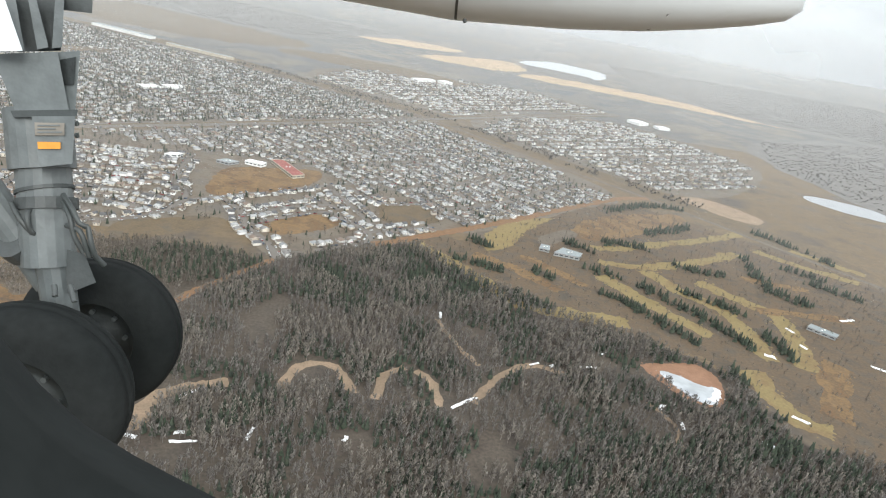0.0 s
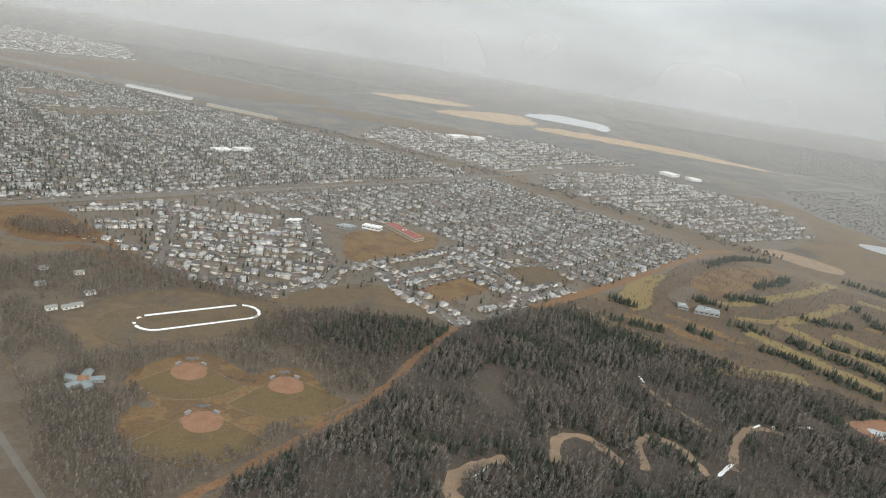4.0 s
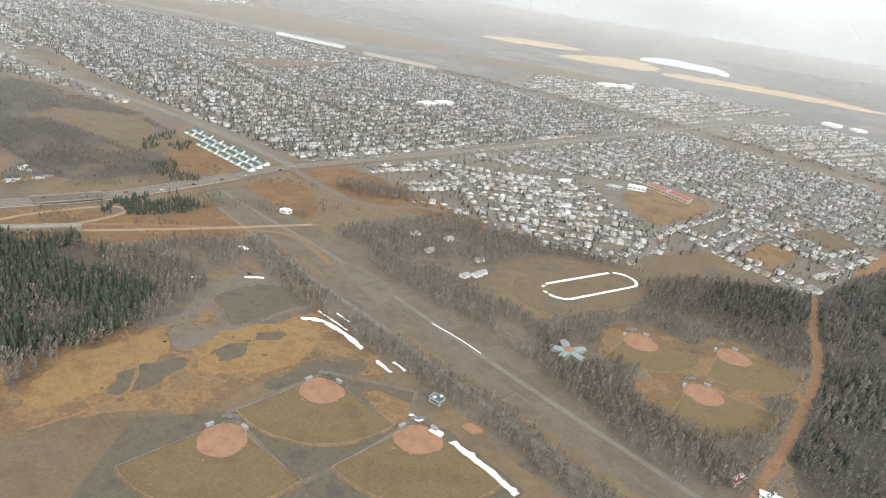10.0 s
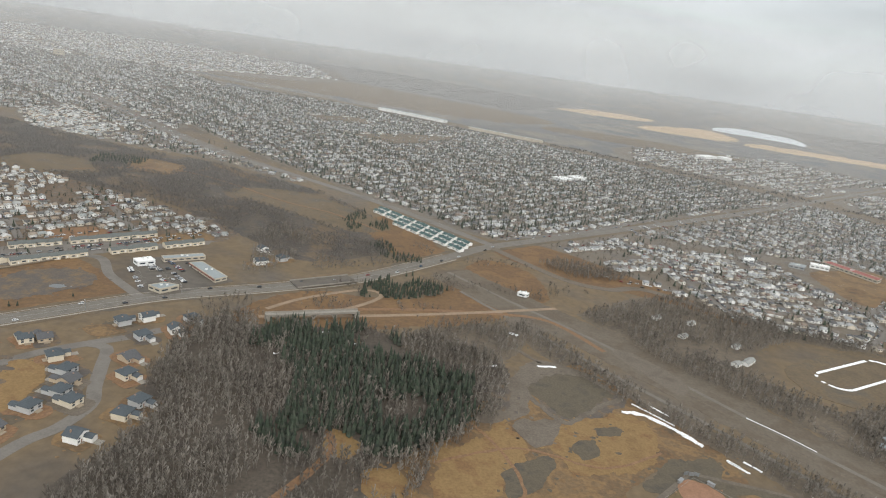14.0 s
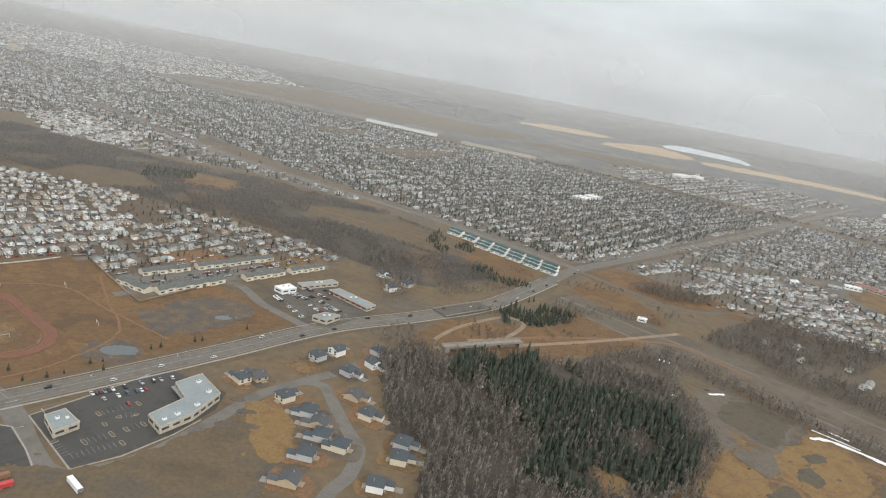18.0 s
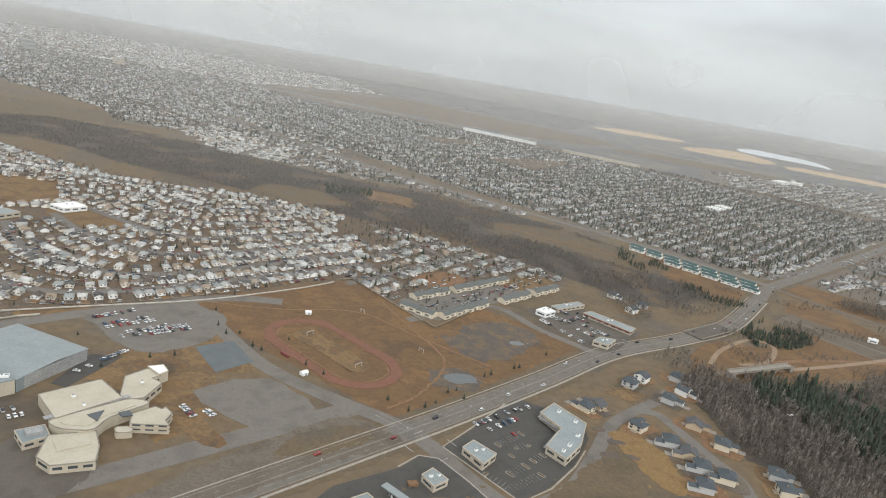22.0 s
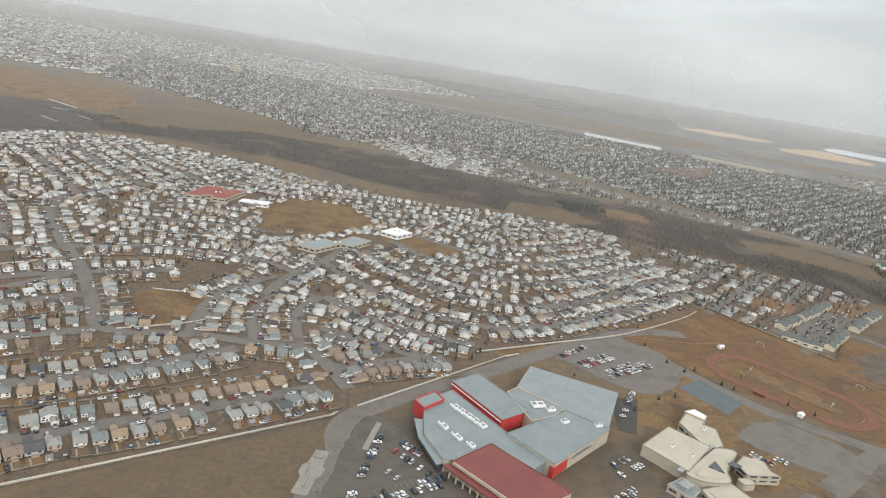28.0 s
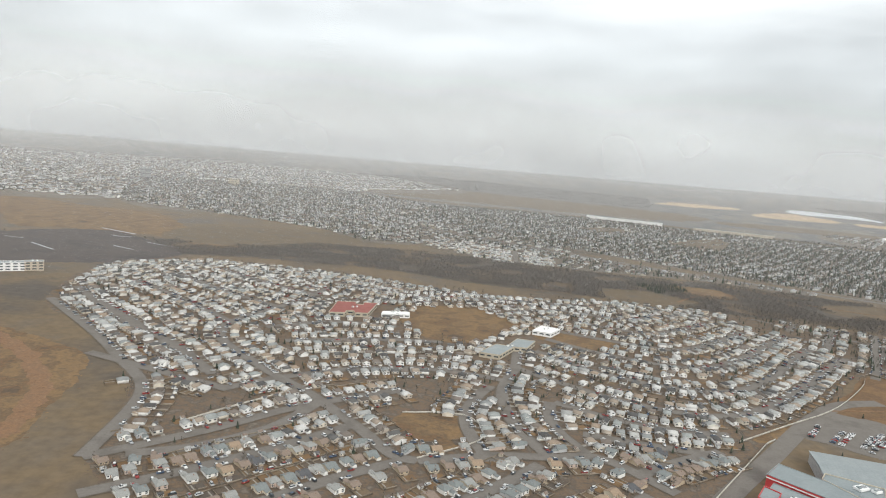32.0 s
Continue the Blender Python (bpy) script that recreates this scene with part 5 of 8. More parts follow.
FARCITY = [(-2000, 2900), (-2600, 2950), (-2620, 2000), (-3300, 2000), (-4600, 3000), (-4400, 4200), (-3000, 4700), (-1800, 4300), (-1450, 3400)]
patch("town_soil_far", FARCITY, 0.06, M["town"], "grey-brown ground of the far town", "ground", 3, step=60)
town("far_city", FARCITY, G, 9, M["roof_mix"], 74, 17, 220, 10, 18, 0.5, "far houses of the town spreading to the horizon", 1.1, forms=PLAIN_HOUSES)
town("uptown", UPTOWN, G + 0.15, 5, M["roof_mix"], 54, 13, 150, 12, 10.5, 0.42, "distant houses of the town beyond the valley", 0.86, parked=0.3)

PARK_HOMES = [(-1830, 1510), (-1785, 1665), (-1560, 1425), (-1580, 1325), (-1700, 1345)]
patch("town_soil_homes", PARK_HOMES, 0.06, M["gravel"], "grey ground of a mobile home park", "ground", 4)
town("park_homes", PARK_HOMES, G - 0.9, 55, M["roof_pale"], 34, 8.0, 400, 4, 26, 0.2, "tight rows of white mobile homes", 0.8, wall="wall_pale", back=9.0)

# ---- the curving suburb: houses as things near the path, joined beyond ----
def part(name, geo, mat, parent, label=""):
    """One mesh under a thing or under a part."""
    ob = new(name, mesh_of(name, geo[0], geo[1], mat))
    ob.parent = parent
    return tagged(ob, label)


def thing(name, label, category, group="", x=0.0, y=0.0, z=0.0, turn=0.0):
    """The base of a thing, at a place of the plan."""
    ob = new(name)
    ob.matrix_basis = pose(x * S, y * S, z * S, 0, 0, math.degrees(turn))
    return tagged(ob, label, category, group)


def shift(geo, x=0, y=0, z=0, turn=0.0):
    c, s = math.cos(turn), math.sin(turn)
    return [(px * c - py * s + x, px * s + py * c + y, pz + z) for px, py, pz in geo[0]], geo[1]


def plain(name, colour, rough=0.7, speck=0.1):
    c = tuple(0.92 * q for q in colour)
    return material(name, [c, colour], 5, 0.5, rough=rough, speck=speck)


SIDING = {"white": plain("white_siding", (0.80, 0.79, 0.76)), "beige": plain("beige_siding", (0.62, 0.55, 0.44)), "tan": plain("tan_siding", (0.46, 0.37, 0.27)), "grey": plain("grey_siding", (0.46, 0.46, 0.46)), "pink": plain("pinkish_siding", (0.52, 0.42, 0.36))}
SHINGLE = {"pale grey": plain("pale_grey_shingle", (0.270, 0.270, 0.256), 0.9, 0.2), "blue-grey": plain("blue_grey_shingle", (0.185, 0.200, 0.196), 0.9, 0.2), "brown": plain("brown_shingle", (0.22, 0.17, 0.135), 0.9, 0.2), "dark": plain("dark_shingle", (0.09, 0.09, 0.095), 0.9, 0.2), "tan": plain("tan_shingle", (0.29, 0.215, 0.15), 0.9, 0.2)}
SHINGLE["town"] = plain("grey_green_shingle", (0.12, 0.128, 0.122), 0.9, 0.2)
SHINGLE["slate"] = plain("slate_shingle", (0.068, 0.08, 0.09), 0.9, 0.2)
M["trim"] = plain("white_trim", (0.74, 0.73, 0.71), 0.5)
M["deck"] = plain("weathered_deck", (0.33, 0.27, 0.2))
M["brick"] = plain("brown_brick", (0.30, 0.2, 0.15))


def house(wall, roof, form, group, name="house"):
    """A detached house with garage wing, windows, door, chimney and deck; front towards -y."""
    two = form in ("hip", "tall")
    w, d, h = 10.0, 9.6 + (1.2 if form == "long" else 0), 4.5 if two else 3.3
    ob = thing(name, "%s %s house with %s shingle roof on a fenced lot" % ("two-storey" if two else "single-storey", wall, roof), "house", group)
    sd, sh = SIDING[wall], SHINGLE[roof]
    if form == "hip":
        part("wall", box(w, d, h), sd, ob)
        part("roof", hip(w, d, h, 2.6, 0.7, 0.2, 0.35), sh, ob)
    elif form == "tall":
        wv, wf = gable_walls(d, w, h, 2.4)
        part("wall", ([(-y, x, z) for x, y, z in wv], wf), sd, ob)
        part("roof", shift(gable(d, w, h, 2.4, 0.5, 0.2), 0, 0, 0, math.pi / 2), sh, ob)
    else:
        part("wall", gable_walls(w, d, h, 2.5), sd, ob)
        part("roof", gable(w, d, h, 2.5, 0.7, 0.2), sh, ob)
    gx = 2.6
    part("garage_wall", shift(gable_walls(5.5, 4.8, 3.0, 1.3), gx, -d / 2 - 2.7, 0, math.pi / 2), sd, ob)
    part("garage_roof", shift(gable(5.5, 4.8, 3.0, 1.3, 0.4, 0.18), gx, -d / 2 - 2.7, 0, math.pi / 2), sh, ob)
    part("garage_door", box(4.0, 0.1, 2.3, gx, -d / 2 - 5.48, 0.1), M["trim"], ob, "white panelled garage door")
    part("door", box(1.0, 0.12, 2.1, -1.4, -d / 2 - 0.05, 0.35), M["brick"], ob, "brown front door")
    part("front_step", box(1.8, 1.4, 0.35, -1.4, -d / 2 - 0.7), M["concrete"], ob)
    for x, z in ((-3.6, 1.2), *(((-3.2, 3.0), (1.0, 3.0)) if two else ())):
        win = part("window", box(1.7, 0.1, 1.3, x, -d / 2 - 0.05, z), M["trim"], ob)
        part("pane", box(1.5, 0.06, 1.1, x, -d / 2 - 0.1, z + 0.1), M["pane"], win)
    for x, z in ((-2.8, 1.3), (2.6, 1.3), *(((-2.8, 3.0), (2.6, 3.0)) if two else ())):
        part("window", box(1.9, 0.1, 1.2, x, d / 2 + 0.05, z), M["pane"], ob)
    part("deck", box(4.2, 2.8, 0.6, -0.5, d / 2 + 1.4), M["deck"], ob, "weathered back deck")
    part("chimney", box(0.8, 0.8, 1.6, -2.4, 1.2, h + 1.0), M["brick"], ob)
    return ob


STREETS = [[(-1965, 308), (-1909, 356), (-1854, 391), (-1793, 432), (-1765, 452)], [(-2045, 338), (-2005, 365), (-1970, 391), (-1918, 420), (-1862, 461), (-1828, 491)], [(-2095, 380), (-2057, 403), (-2015, 430), (-1957, 472), (-1925, 490)],
           [(-2110, 440), (-2060, 470), (-2010, 505), (-1960, 545)], [(-2125, 485), (-2060, 530), (-2010, 572), (-1965, 600), (-1915, 625)],
           [(-1862, 494), (-1870, 540), (-1867, 579), (-1850, 620), (-1835, 644)], [(-1818, 503), (-1832, 563), (-1827, 631), (-1800, 700), (-1785, 763)], [(-1789, 510), (-1800, 560), (-1789, 610)],
           [(-1913, 492), (-1860, 503), (-1818, 503), (-1780, 503), (-1745, 455)], [(-1785, 610), (-1745, 578), (-1700, 558), (-1655, 552)], [(-1780, 545), (-1740, 530), (-1690, 515)], [(-1765, 478), (-1725, 500), (-1680, 520)],
           [(-1800, 700), (-1745, 640), (-1690, 602), (-1640, 592), (-1590, 612), (-1520, 665), (-1440, 735), (-1375, 790)], [(-1765, 760), (-1720, 700), (-1660, 662), (-1600, 655), (-1540, 690), (-1450, 775), (-1390, 830)],
           [(-1740, 810), (-1680, 755), (-1600, 725), (-1530, 760), (-1450, 830), (-1390, 880)], [(-1720, 850), (-1650, 810), (-1590, 790), (-1520, 830), (-1450, 890)], [(-1680, 900), (-1600, 860), (-1530, 890), (-1480, 930)], [(-1760, 930), (-1680, 955), (-1600, 925), (-1540, 960)],
           [(-2057, 801), (-1987, 836), (-1913, 830)], [(-2024, 643), (-1966, 672), (-1903, 684), (-1858, 677), (-1817, 659)], [(-2066, 611), (-2043, 629), (-2024, 643)], [(-2077, 720), (-2031, 654), (-1990, 602), (-1951, 539), (-1930, 501), (-1913, 492)], [(-2077, 720), (-2096, 757), (-2099, 809), (-2070, 870), (-2030, 939), (-2001, 1021)],
           [(-2315, 880), (-2220, 755), (-2170, 680), (-2125, 600), (-2125, 485)], [(-2311, 945), (-2205, 800), (-2132, 724), (-2085, 650)], [(-2260, 1000), (-2150, 880), (-2095, 810)], [(-2230, 1070), (-2120, 950), (-2050, 890)], [(-2170, 1110), (-2080, 1020), (-2010, 970)],
           [(-1990, 1060), (-1900, 1010), (-1800, 1000), (-1700, 1000), (-1620, 990)], [(-1960, 985), (-1900, 960), (-1850, 965)], [(-2200, 690), (-2130, 650), (-2060, 610)], [(-2101, 491), (-2060, 505), (-2015, 540), (-1988, 585)], [(-2151, 736), (-2099, 673), (-2080, 645)], [(-2031, 754), (-1974, 767), (-1914, 777), (-1864, 775)], [(-2283, 906), (-2211, 820), (-2161, 748)]]
r6 = np.random.default_rng(61)
curve_streets, drives, yard_fence, walks = Soup(), Soup(), Soup(), Soup()
lines6 = [spline(s, 3.0) for s in STREETS]
for i, ln in enumerate(lines6):
    curve_streets.raw(*ribbon(ln, 10.5, 0.3 + 0.0008 * i))
    for off in (-5.9, 5.9):
        walks.raw(*ribbon(ln, 0.6, 0.297 + 0.0001 * i, off))
curve_streets.build("curved_streets", [M["street"]], "grey-brown residential streets of a curving suburb", "street")
walks.build("street_kerbs", [M["gravel"]], "grey kerbs along curving streets", "kerb")
spots = []
for ln in lines6:
    for q in houses_along(ln, r6, 9.9, 13.8):
        spots.append(q)
spots = np.array(spots)
good = inside(CURVES, spots[:, :2]) & ((spots[:, 0] < -1400) | (spots[:, 1] > 800) | (spots[:, 0] < -1380))
for k in FIELDS.values():
    good &= ~inside(k, spots[:, :2])
good &= clear_of(spots[:, :2], [(np.concatenate(lines6), 10.2)])
SCHOOL_SITES = [[(-2005, 850), (-1990, 935), (-1900, 935), (-1930, 855)], [(-1845, 722), (-1790, 805), (-1715, 850), (-1700, 800), (-1750, 775), (-1815, 705)]]
for k in SCHOOL_SITES:
    good &= ~inside(k, spots[:, :2])
spots = spots[good]
keep = []
for i, q in enumerate(spots):
    if all((q[0] - spots[j][0]) ** 2 + (q[1] - spots[j][1]) ** 2 > 66 for j in keep):
        keep.append(i)
spots = spots[keep]
free = scatter(CURVES, 5.0, r6, list(FIELDS.values()) + SCHOOL_SITES)
free = free[clear_of(free, [(np.concatenate(lines6), 11), (spots[:, :2], 17.0)])]
edge_ = np.array([q for q in spline(CURVES, 5.0, True)])
free = free[clear_of(free, [(edge_, 9)]) & (free[:, 0] < -1430)]
more = []
for q in free:
    if all((q[0] - p[0]) ** 2 + (q[1] - p[1]) ** 2 > 110 for p in more):
        k = int(((spots[:, :2] - q) ** 2).sum(1).argmin())
        more.append((q[0], q[1], spots[k, 2]))
infill = np.array(more)
near = (spots[:, 1] < 640) & (spots[:, 0] > -2140) & (spots[:, 0] < -1560)
close = spots[near]
close = close[np.argsort(close[:, 1])][:180]
STYLES = [("white", "pale grey", "long"), ("beige", "pale grey", "gable"), ("white", "blue-grey", "hip"), ("tan", "brown", "gable"), ("grey", "blue-grey", "tall"), ("beige", "tan", "long"), ("white", "pale grey", "tall"), ("pink", "pale grey", "hip"), ("grey", "dark", "gable"), ("beige", "blue-grey", "long")]
models = [house(*s, "houses of the curving suburb") for s in STYLES]
used = set()
SHADES = [0, 0, 1, 2, 2, 4, 6, 9, 3, 3, 5, 7, 8]
for x, y, a in close:
    k = SHADES[r6.integers(0, len(SHADES))]
    m = pose(x * S, y * S, 0.1, 0, 0, math.degrees(a)) @ Matrix.Diagonal((r6.uniform(0.76, 0.86), r6.uniform(0.80, 0.93), r6.uniform(0.74, 0.88), 1))
    if k in used:
        copy_thing(models[k], m)
    else:
        models[k].matrix_basis = m
        used.add(k)
for k, ob in enumerate(models):
    if k not in used:
        ob.matrix_basis = pose((-1990 + 14 * k) * S, 322 * S, 0.1)
taken = {tuple(q) for q in close}
rest = np.array([q for q in spots if tuple(q) not in taken])
curve_houses = Soup()
set_houses(curve_houses, np.concatenate([rest, infill[infill[:, 1] > 690]]), r6, 0.8, None, (7.2, 9.2), 0.4, 0.08, (5.0, 6.7), (0.22, 0.4, 0.14, 0.24), (7.6, 10.0))
curve_houses.build("curving_suburb_houses", [M["wall_pale"], M["roof_pale"], M["pane"], M["white"]], "rows of pale houses with light grey roofs along curving streets", "houses")
# driveways and yard fences on every lot
for i_, (x, y, a) in enumerate(spots):
    c, s = math.cos(a), math.sin(a)

    def at(px, py):
        return (x + px * c - py * s, y + px * s + py * c)
    q = [at(0.7, -4), at(3.6, -4), at(3.6, -9.2), at(0.7, -9.2)]
    drives.raw([(*p, 0.2952 + 0.00015 * (i_ % 29)) for p in q], [[0, 3, 2, 1]])
    if y < 660:
        ends = [(at(4.95, 3), at(4.95, 14)), (at(-4.95, 13.8), at(4.95, 13.8))]
        for p0, p1 in ends:
            dx, dy = p1[0] - p0[0], p1[1] - p0[1]
            ln = math.hypot(dx, dy)
            v, f = box(ln, 0.09, 1.1)
            yard_fence.raw(shift((v, f), (p0[0] + p1[0]) / 2, (p0[1] + p1[1]) / 2, 0.1, math.atan2(dy, dx))[0], f)
M["yard_mix"] = material("back_yard_grass", [(0.15, 0.09, 0.044), (0.10, 0.076, 0.055), (0.125, 0.085, 0.048), (0.175, 0.105, 0.048), (0.083, 0.067, 0.053), (0.14, 0.10, 0.06)], 4, 0.8, each="island", bump=0.1, speck=0.2)
gardens, garden_walks = Soup(), Soup()
for i_, (x, y, a) in enumerate(spots):
    c, s = math.cos(a), math.sin(a)
    j = r6.uniform(-0.6, 0.6)
    up = 0.0009 * (i_ % 29)
    gardens.raw([(x + px * c - py * s, y + px * s + py * c, 0.262 + up) for px, py in ((-4.7, 6.0), (4.7, 6.0), (4.7, 13.6), (-4.7, 13.6))], [[0, 1, 2, 3]])
    if y < 760:
        garden_walks.raw([(x + px * c - py * s, y + px * s + py * c, 0.289 + up * 0.2) for px, py in ((1.6 + j, 6.0), (2.5 + j, 6.0), (2.5 + j, 13.6), (1.6 + j, 13.6))], [[0, 1, 2, 3]])
gardens.build("back_yards", [M["yard_mix"]], "brown and orange dry grass of back yards", "yard")
garden_walks.build("garden_walks", [M["concrete"]], "thin pale garden walks behind houses", "path")
street_cars = Soup()
for k, (x, y, a) in enumerate(spots):
    c, s = math.cos(a), math.sin(a)
    for px, py, turn, chance in ((2.1, -9.8, 1.57, 0.55), (-2.6, -10.2, 0.0, 0.35), (-3.4, 12.0, 0.0, 0.3), (3.6, 12.2, 1.57, 0.2)):
        if r6.random() < chance:
            street_cars.add(CARLETS[int(r6.integers(0, 3))], [(x + px * c - py * s, y + px * s + py * c, 0.31)], [a + turn + r6.normal(0, 0.05)], [(1, 1, 1)])
street_cars.build("street_cars", [M["car_mix"], M["pane"]], "white, grey and dark cars parked on driveways and streets", "cars")
drives.build("driveways", [M["concrete"]], "pale concrete driveways in front of garages", "driveway")
yard_fence.build("yard_fences", [M["fence"]], "brown board fences between back yards", "fence")
sheds = Soup()
for x, y, a in spots[r6.random(len(spots)) < 0.35]:
    c, s = math.cos(a), math.sin(a)
    sheds.add(HOUSES[0], [(x + 3.0 * c - 11.5 * s, y + 3.0 * s + 11.5 * c, 0.4)], [a], [(3.2, 2.8, 3.0)])
sheds.build("garden_sheds", [M["wall_mix"], M["roof_dark"], M["pane"], M["white"]], "small garden sheds in back yards", "shed")
ct, cp = Soup(), Soup()
pts6 = scatter(CURVES, 11, r6, list(FIELDS.values()) + SCHOOL_SITES)
pts6 = pts6[clear_of(pts6, [(np.concatenate(lines6), 7), (spots[:, :2], 6.0), (infill[:, :2], 6.0)])]
sel = r6.random(len(pts6)) < 0.3
plant(ct, pts6[~sel], BARE, 4, 7.5, r6, 1.5)
plant(cp, pts6[sel & (pts6[:, 1] > 500)], SPRUCE, 3, 7, r6, 1.1)
ct.build("garden_bare_trees", [M["bark"]], "small leafless garden trees", "trees")
cp.build("garden_spruces", [M["spruce"]], "small dark garden spruces", "trees")


def wall_line(name, pts, high, thick, mat, label, base=0.1):
    """A fence or wall along a line."""
    s = Soup()
    p = np.asarray(pts, float)
    for a, b in zip(p[:-1], p[1:]):
        d = b - a
        v, f = box(float(np.hypot(*d)) + thick, thick, high)
        s.raw(shift((v, f), *((a + b) / 2), base, math.atan2(d[1], d[0]))[0], f)
    return s.build(name, [mat], label, "fence", "structure")


wall_line("wall_garden", [(-1960, 275), (-1908, 311), (-1752, 419), (-1748, 424)], 1.6, 0.32, M["pale_fence"], "long pale garden wall above a lawn")
wall_line("wall_arena", [(-1737, 434), (-1632, 537), (-1620, 545)], 1.6, 0.32, M["pale_fence"], "long pale garden wall along a road")
wall_line("wall_curve", spline([(-1655, 538), (-1590, 575), (-1515, 618), (-1440, 680), (-1410, 712)], 12), 1.5, 0.3, M["pale_fence"], "curving pale wall round a suburb")
wall_line("fence_track", [(-1405, 722), (-1393, 729), (-1318, 640), (-1306, 628), (-1258, 694)], 1.7, 0.3, M["fence"], "board fence between houses and a field")
wall_line("fence_park", spline([(-1919, 574), (-1870, 573), (-1861, 531), (-1913, 495)], 10), 1.4, 0.25, M["pale_fence"], "pale fence round a pocket park")
wall_line("fence_street", [(-2077, 545), (-2054, 569), (-2037, 585), (-2010, 611)], 1.8, 0.4, M["pale_fence"], "long white fence behind a row of houses")
wall_line("fence_crescent", spline([(-2043, 741), (-2021, 717), (-1988, 719), (-1931, 727), (-1879, 736), (-1846, 750)], 12), 1.8, 0.4, M["pale_fence"], "long white fence behind a row of houses")
KEEP += [[(-1350, 660), (-1300, 635), (-1240, 705), (-1145, 795), (-1185, 825), (-1260, 790), (-1345, 712)], [(-1225, 790), (-1175, 835), (-1150, 815), (-1195, 775)], [(-1330, 760), (-1290, 800), (-1265, 780), (-1300, 745)]]
town("riverside", [(-1400, 730), (-1335, 655), (-1240, 725), (-1130, 845), (-1290, 945), (-1395, 985), (-1370, 900), (-1385, 830)], radians(47), 6, M["roof_pale"], 47, 10.2, 120, 12, 19, 0.3, "rows of pale houses beside a brushy valley", 0.8, parked=0.7)

# ---- larger buildings ----
def prism(outline, h, z=0.0):
    p = list(outline)
    n = len(p)
    if sum(p[i][0] * p[(i + 1) % n][1] - p[(i + 1) % n][0] * p[i][1] for i in range(n)) < 0:
        p = p[::-1]
    v = [(x, y, z) for x, y in p] + [(x, y, z + h) for x, y in p]
    return v, [[i, (i + 1) % n, n + (i + 1) % n, n + i] for i in range(n)] + [list(range(n, 2 * n)), list(range(n))[::-1]]


def inset(outline, by):
    c = np.mean(np.asarray(outline, float), 0)
    return [tuple(c + (np.asarray(q) - c) * (1 - by / max(by * 2, np.linalg.norm(np.asarray(q) - c)))) for q in outline]


def edge_box(a, b, h, thick, z):
    a, b = np.asarray(a, float), np.asarray(b, float)
    d = b - a
    return shift(box(float(np.hypot(*d)), thick, h), *((a + b) / 2), z, math.atan2(d[1], d[0]))


def block(ob, outline, h, wall, roof, base=0.0, lip=0.7, windows=0, glass=None, name="wing", rim=None):
    """A flat-roofed wing: walls, roof sheet, parapet, window bands."""
    body = part("wall", prism(outline, h, base), wall, ob)
    part("roof", prism(inset(outline, 0.5), 0.2, base + h), roof, ob)
    n = len(outline)
    for i in range(n):
        part("parapet", edge_box(outline[i], outline[(i + 1) % n], lip, 0.5, base + h), rim or wall, ob)
        if windows:
            a, b = np.asarray(outline[i], float), np.asarray(outline[(i + 1) % n], float)
            ln = float(np.hypot(*(b - a)))
            for k in range(windows):
                z = base + h * (k + 0.45) / windows
                m = max(1, int(ln / 7))
                for j in range(m):
                    p0, p1 = a + (b - a) * (j + 0.18) / m, a + (b - a) * (j + 0.82) / m
                    part("window", edge_box(p0, p1, min(1.6, h * 0.3), 0.25, z), glass or M["pane"], body)
    return body


def units(ob, places, z, label="white rooftop ventilation unit"):
    for x, y, w, d, a in places:
        unit = part("rooftop_unit", shift(box(w, d, 1.5), x, y, z, a), M["white"], ob, label)
        part("grille", shift(box(w * 0.4, d * 0.5, 0.2, w * 0.2), x, y, z + 1.5, a), M["steel"], unit)
        part("duct", shift(box(w * 0.25, d * 0.5, 0.7, -w * 0.3), x, y, z + 1.5, a), M["metal_pale"], unit)


A7 = math.atan2(-0.83, 0.56)
arena = thing("arena", "large arena complex with grey, pale and red flat roofs", "arena")
gym = [(-1637, 462), (-1617, 508), (-1557, 484), (-1575, 438)]
part("wall", prism(gym, 8.5), M["grey_wall"], arena)
gc = np.mean(gym, 0)
part("roof", shift(gable(64, 51, 8.6, 1.4, 0.6, 0.4), *gc, 0, math.atan2(-24, 60)), M["metal_pale"], arena, "pale blue-grey low-pitched metal roof")
for t in np.linspace(-27, 27, 10):
    d = np.array([math.cos(math.atan2(-24, 60)), math.sin(math.atan2(-24, 60))])
    w2 = np.array([-d[1], d[0]])
    for sgn in (-1, 1):
        p0, p1 = gc + d * t, gc + d * t + w2 * 25.5 * sgn
        part("roof_seam", ([(*(p0 - d * 0.12), 10.06), (*(p0 + d * 0.12), 10.06), (*(p1 + d * 0.12), 8.66), (*(p1 - d * 0.12), 8.66)], [[0, 1, 2, 3]]), M["metal_roof"], arena)
block(arena, [(-1677, 467), (-1658, 483), (-1627, 441), (-1647, 425)], 9.6, M["red"], M["metal_roof"], lip=0.5, rim=M["metal_pale"])
part("stripe", edge_box((-1677.4, 466.6), (-1647.4, 424.6), 0.8, 0.3, 7.6), M["white"], arena, "white band along a red wall")
block(arena, [(-1696, 440), (-1677, 458), (-1640, 407), (-1664, 380), (-1684, 378), (-1695, 400)], 7.5, M["cream"], M["metal_roof"], lip=0.6, rim=M["metal_pale"])
part("glazed_front", prism([(-1700, 418), (-1697, 400), (-1687, 376), (-1684, 378), (-1694.5, 401), (-1696.5, 418)], 5.0, 0.6), M["pane"], arena, "curved dark glazed entrance front")
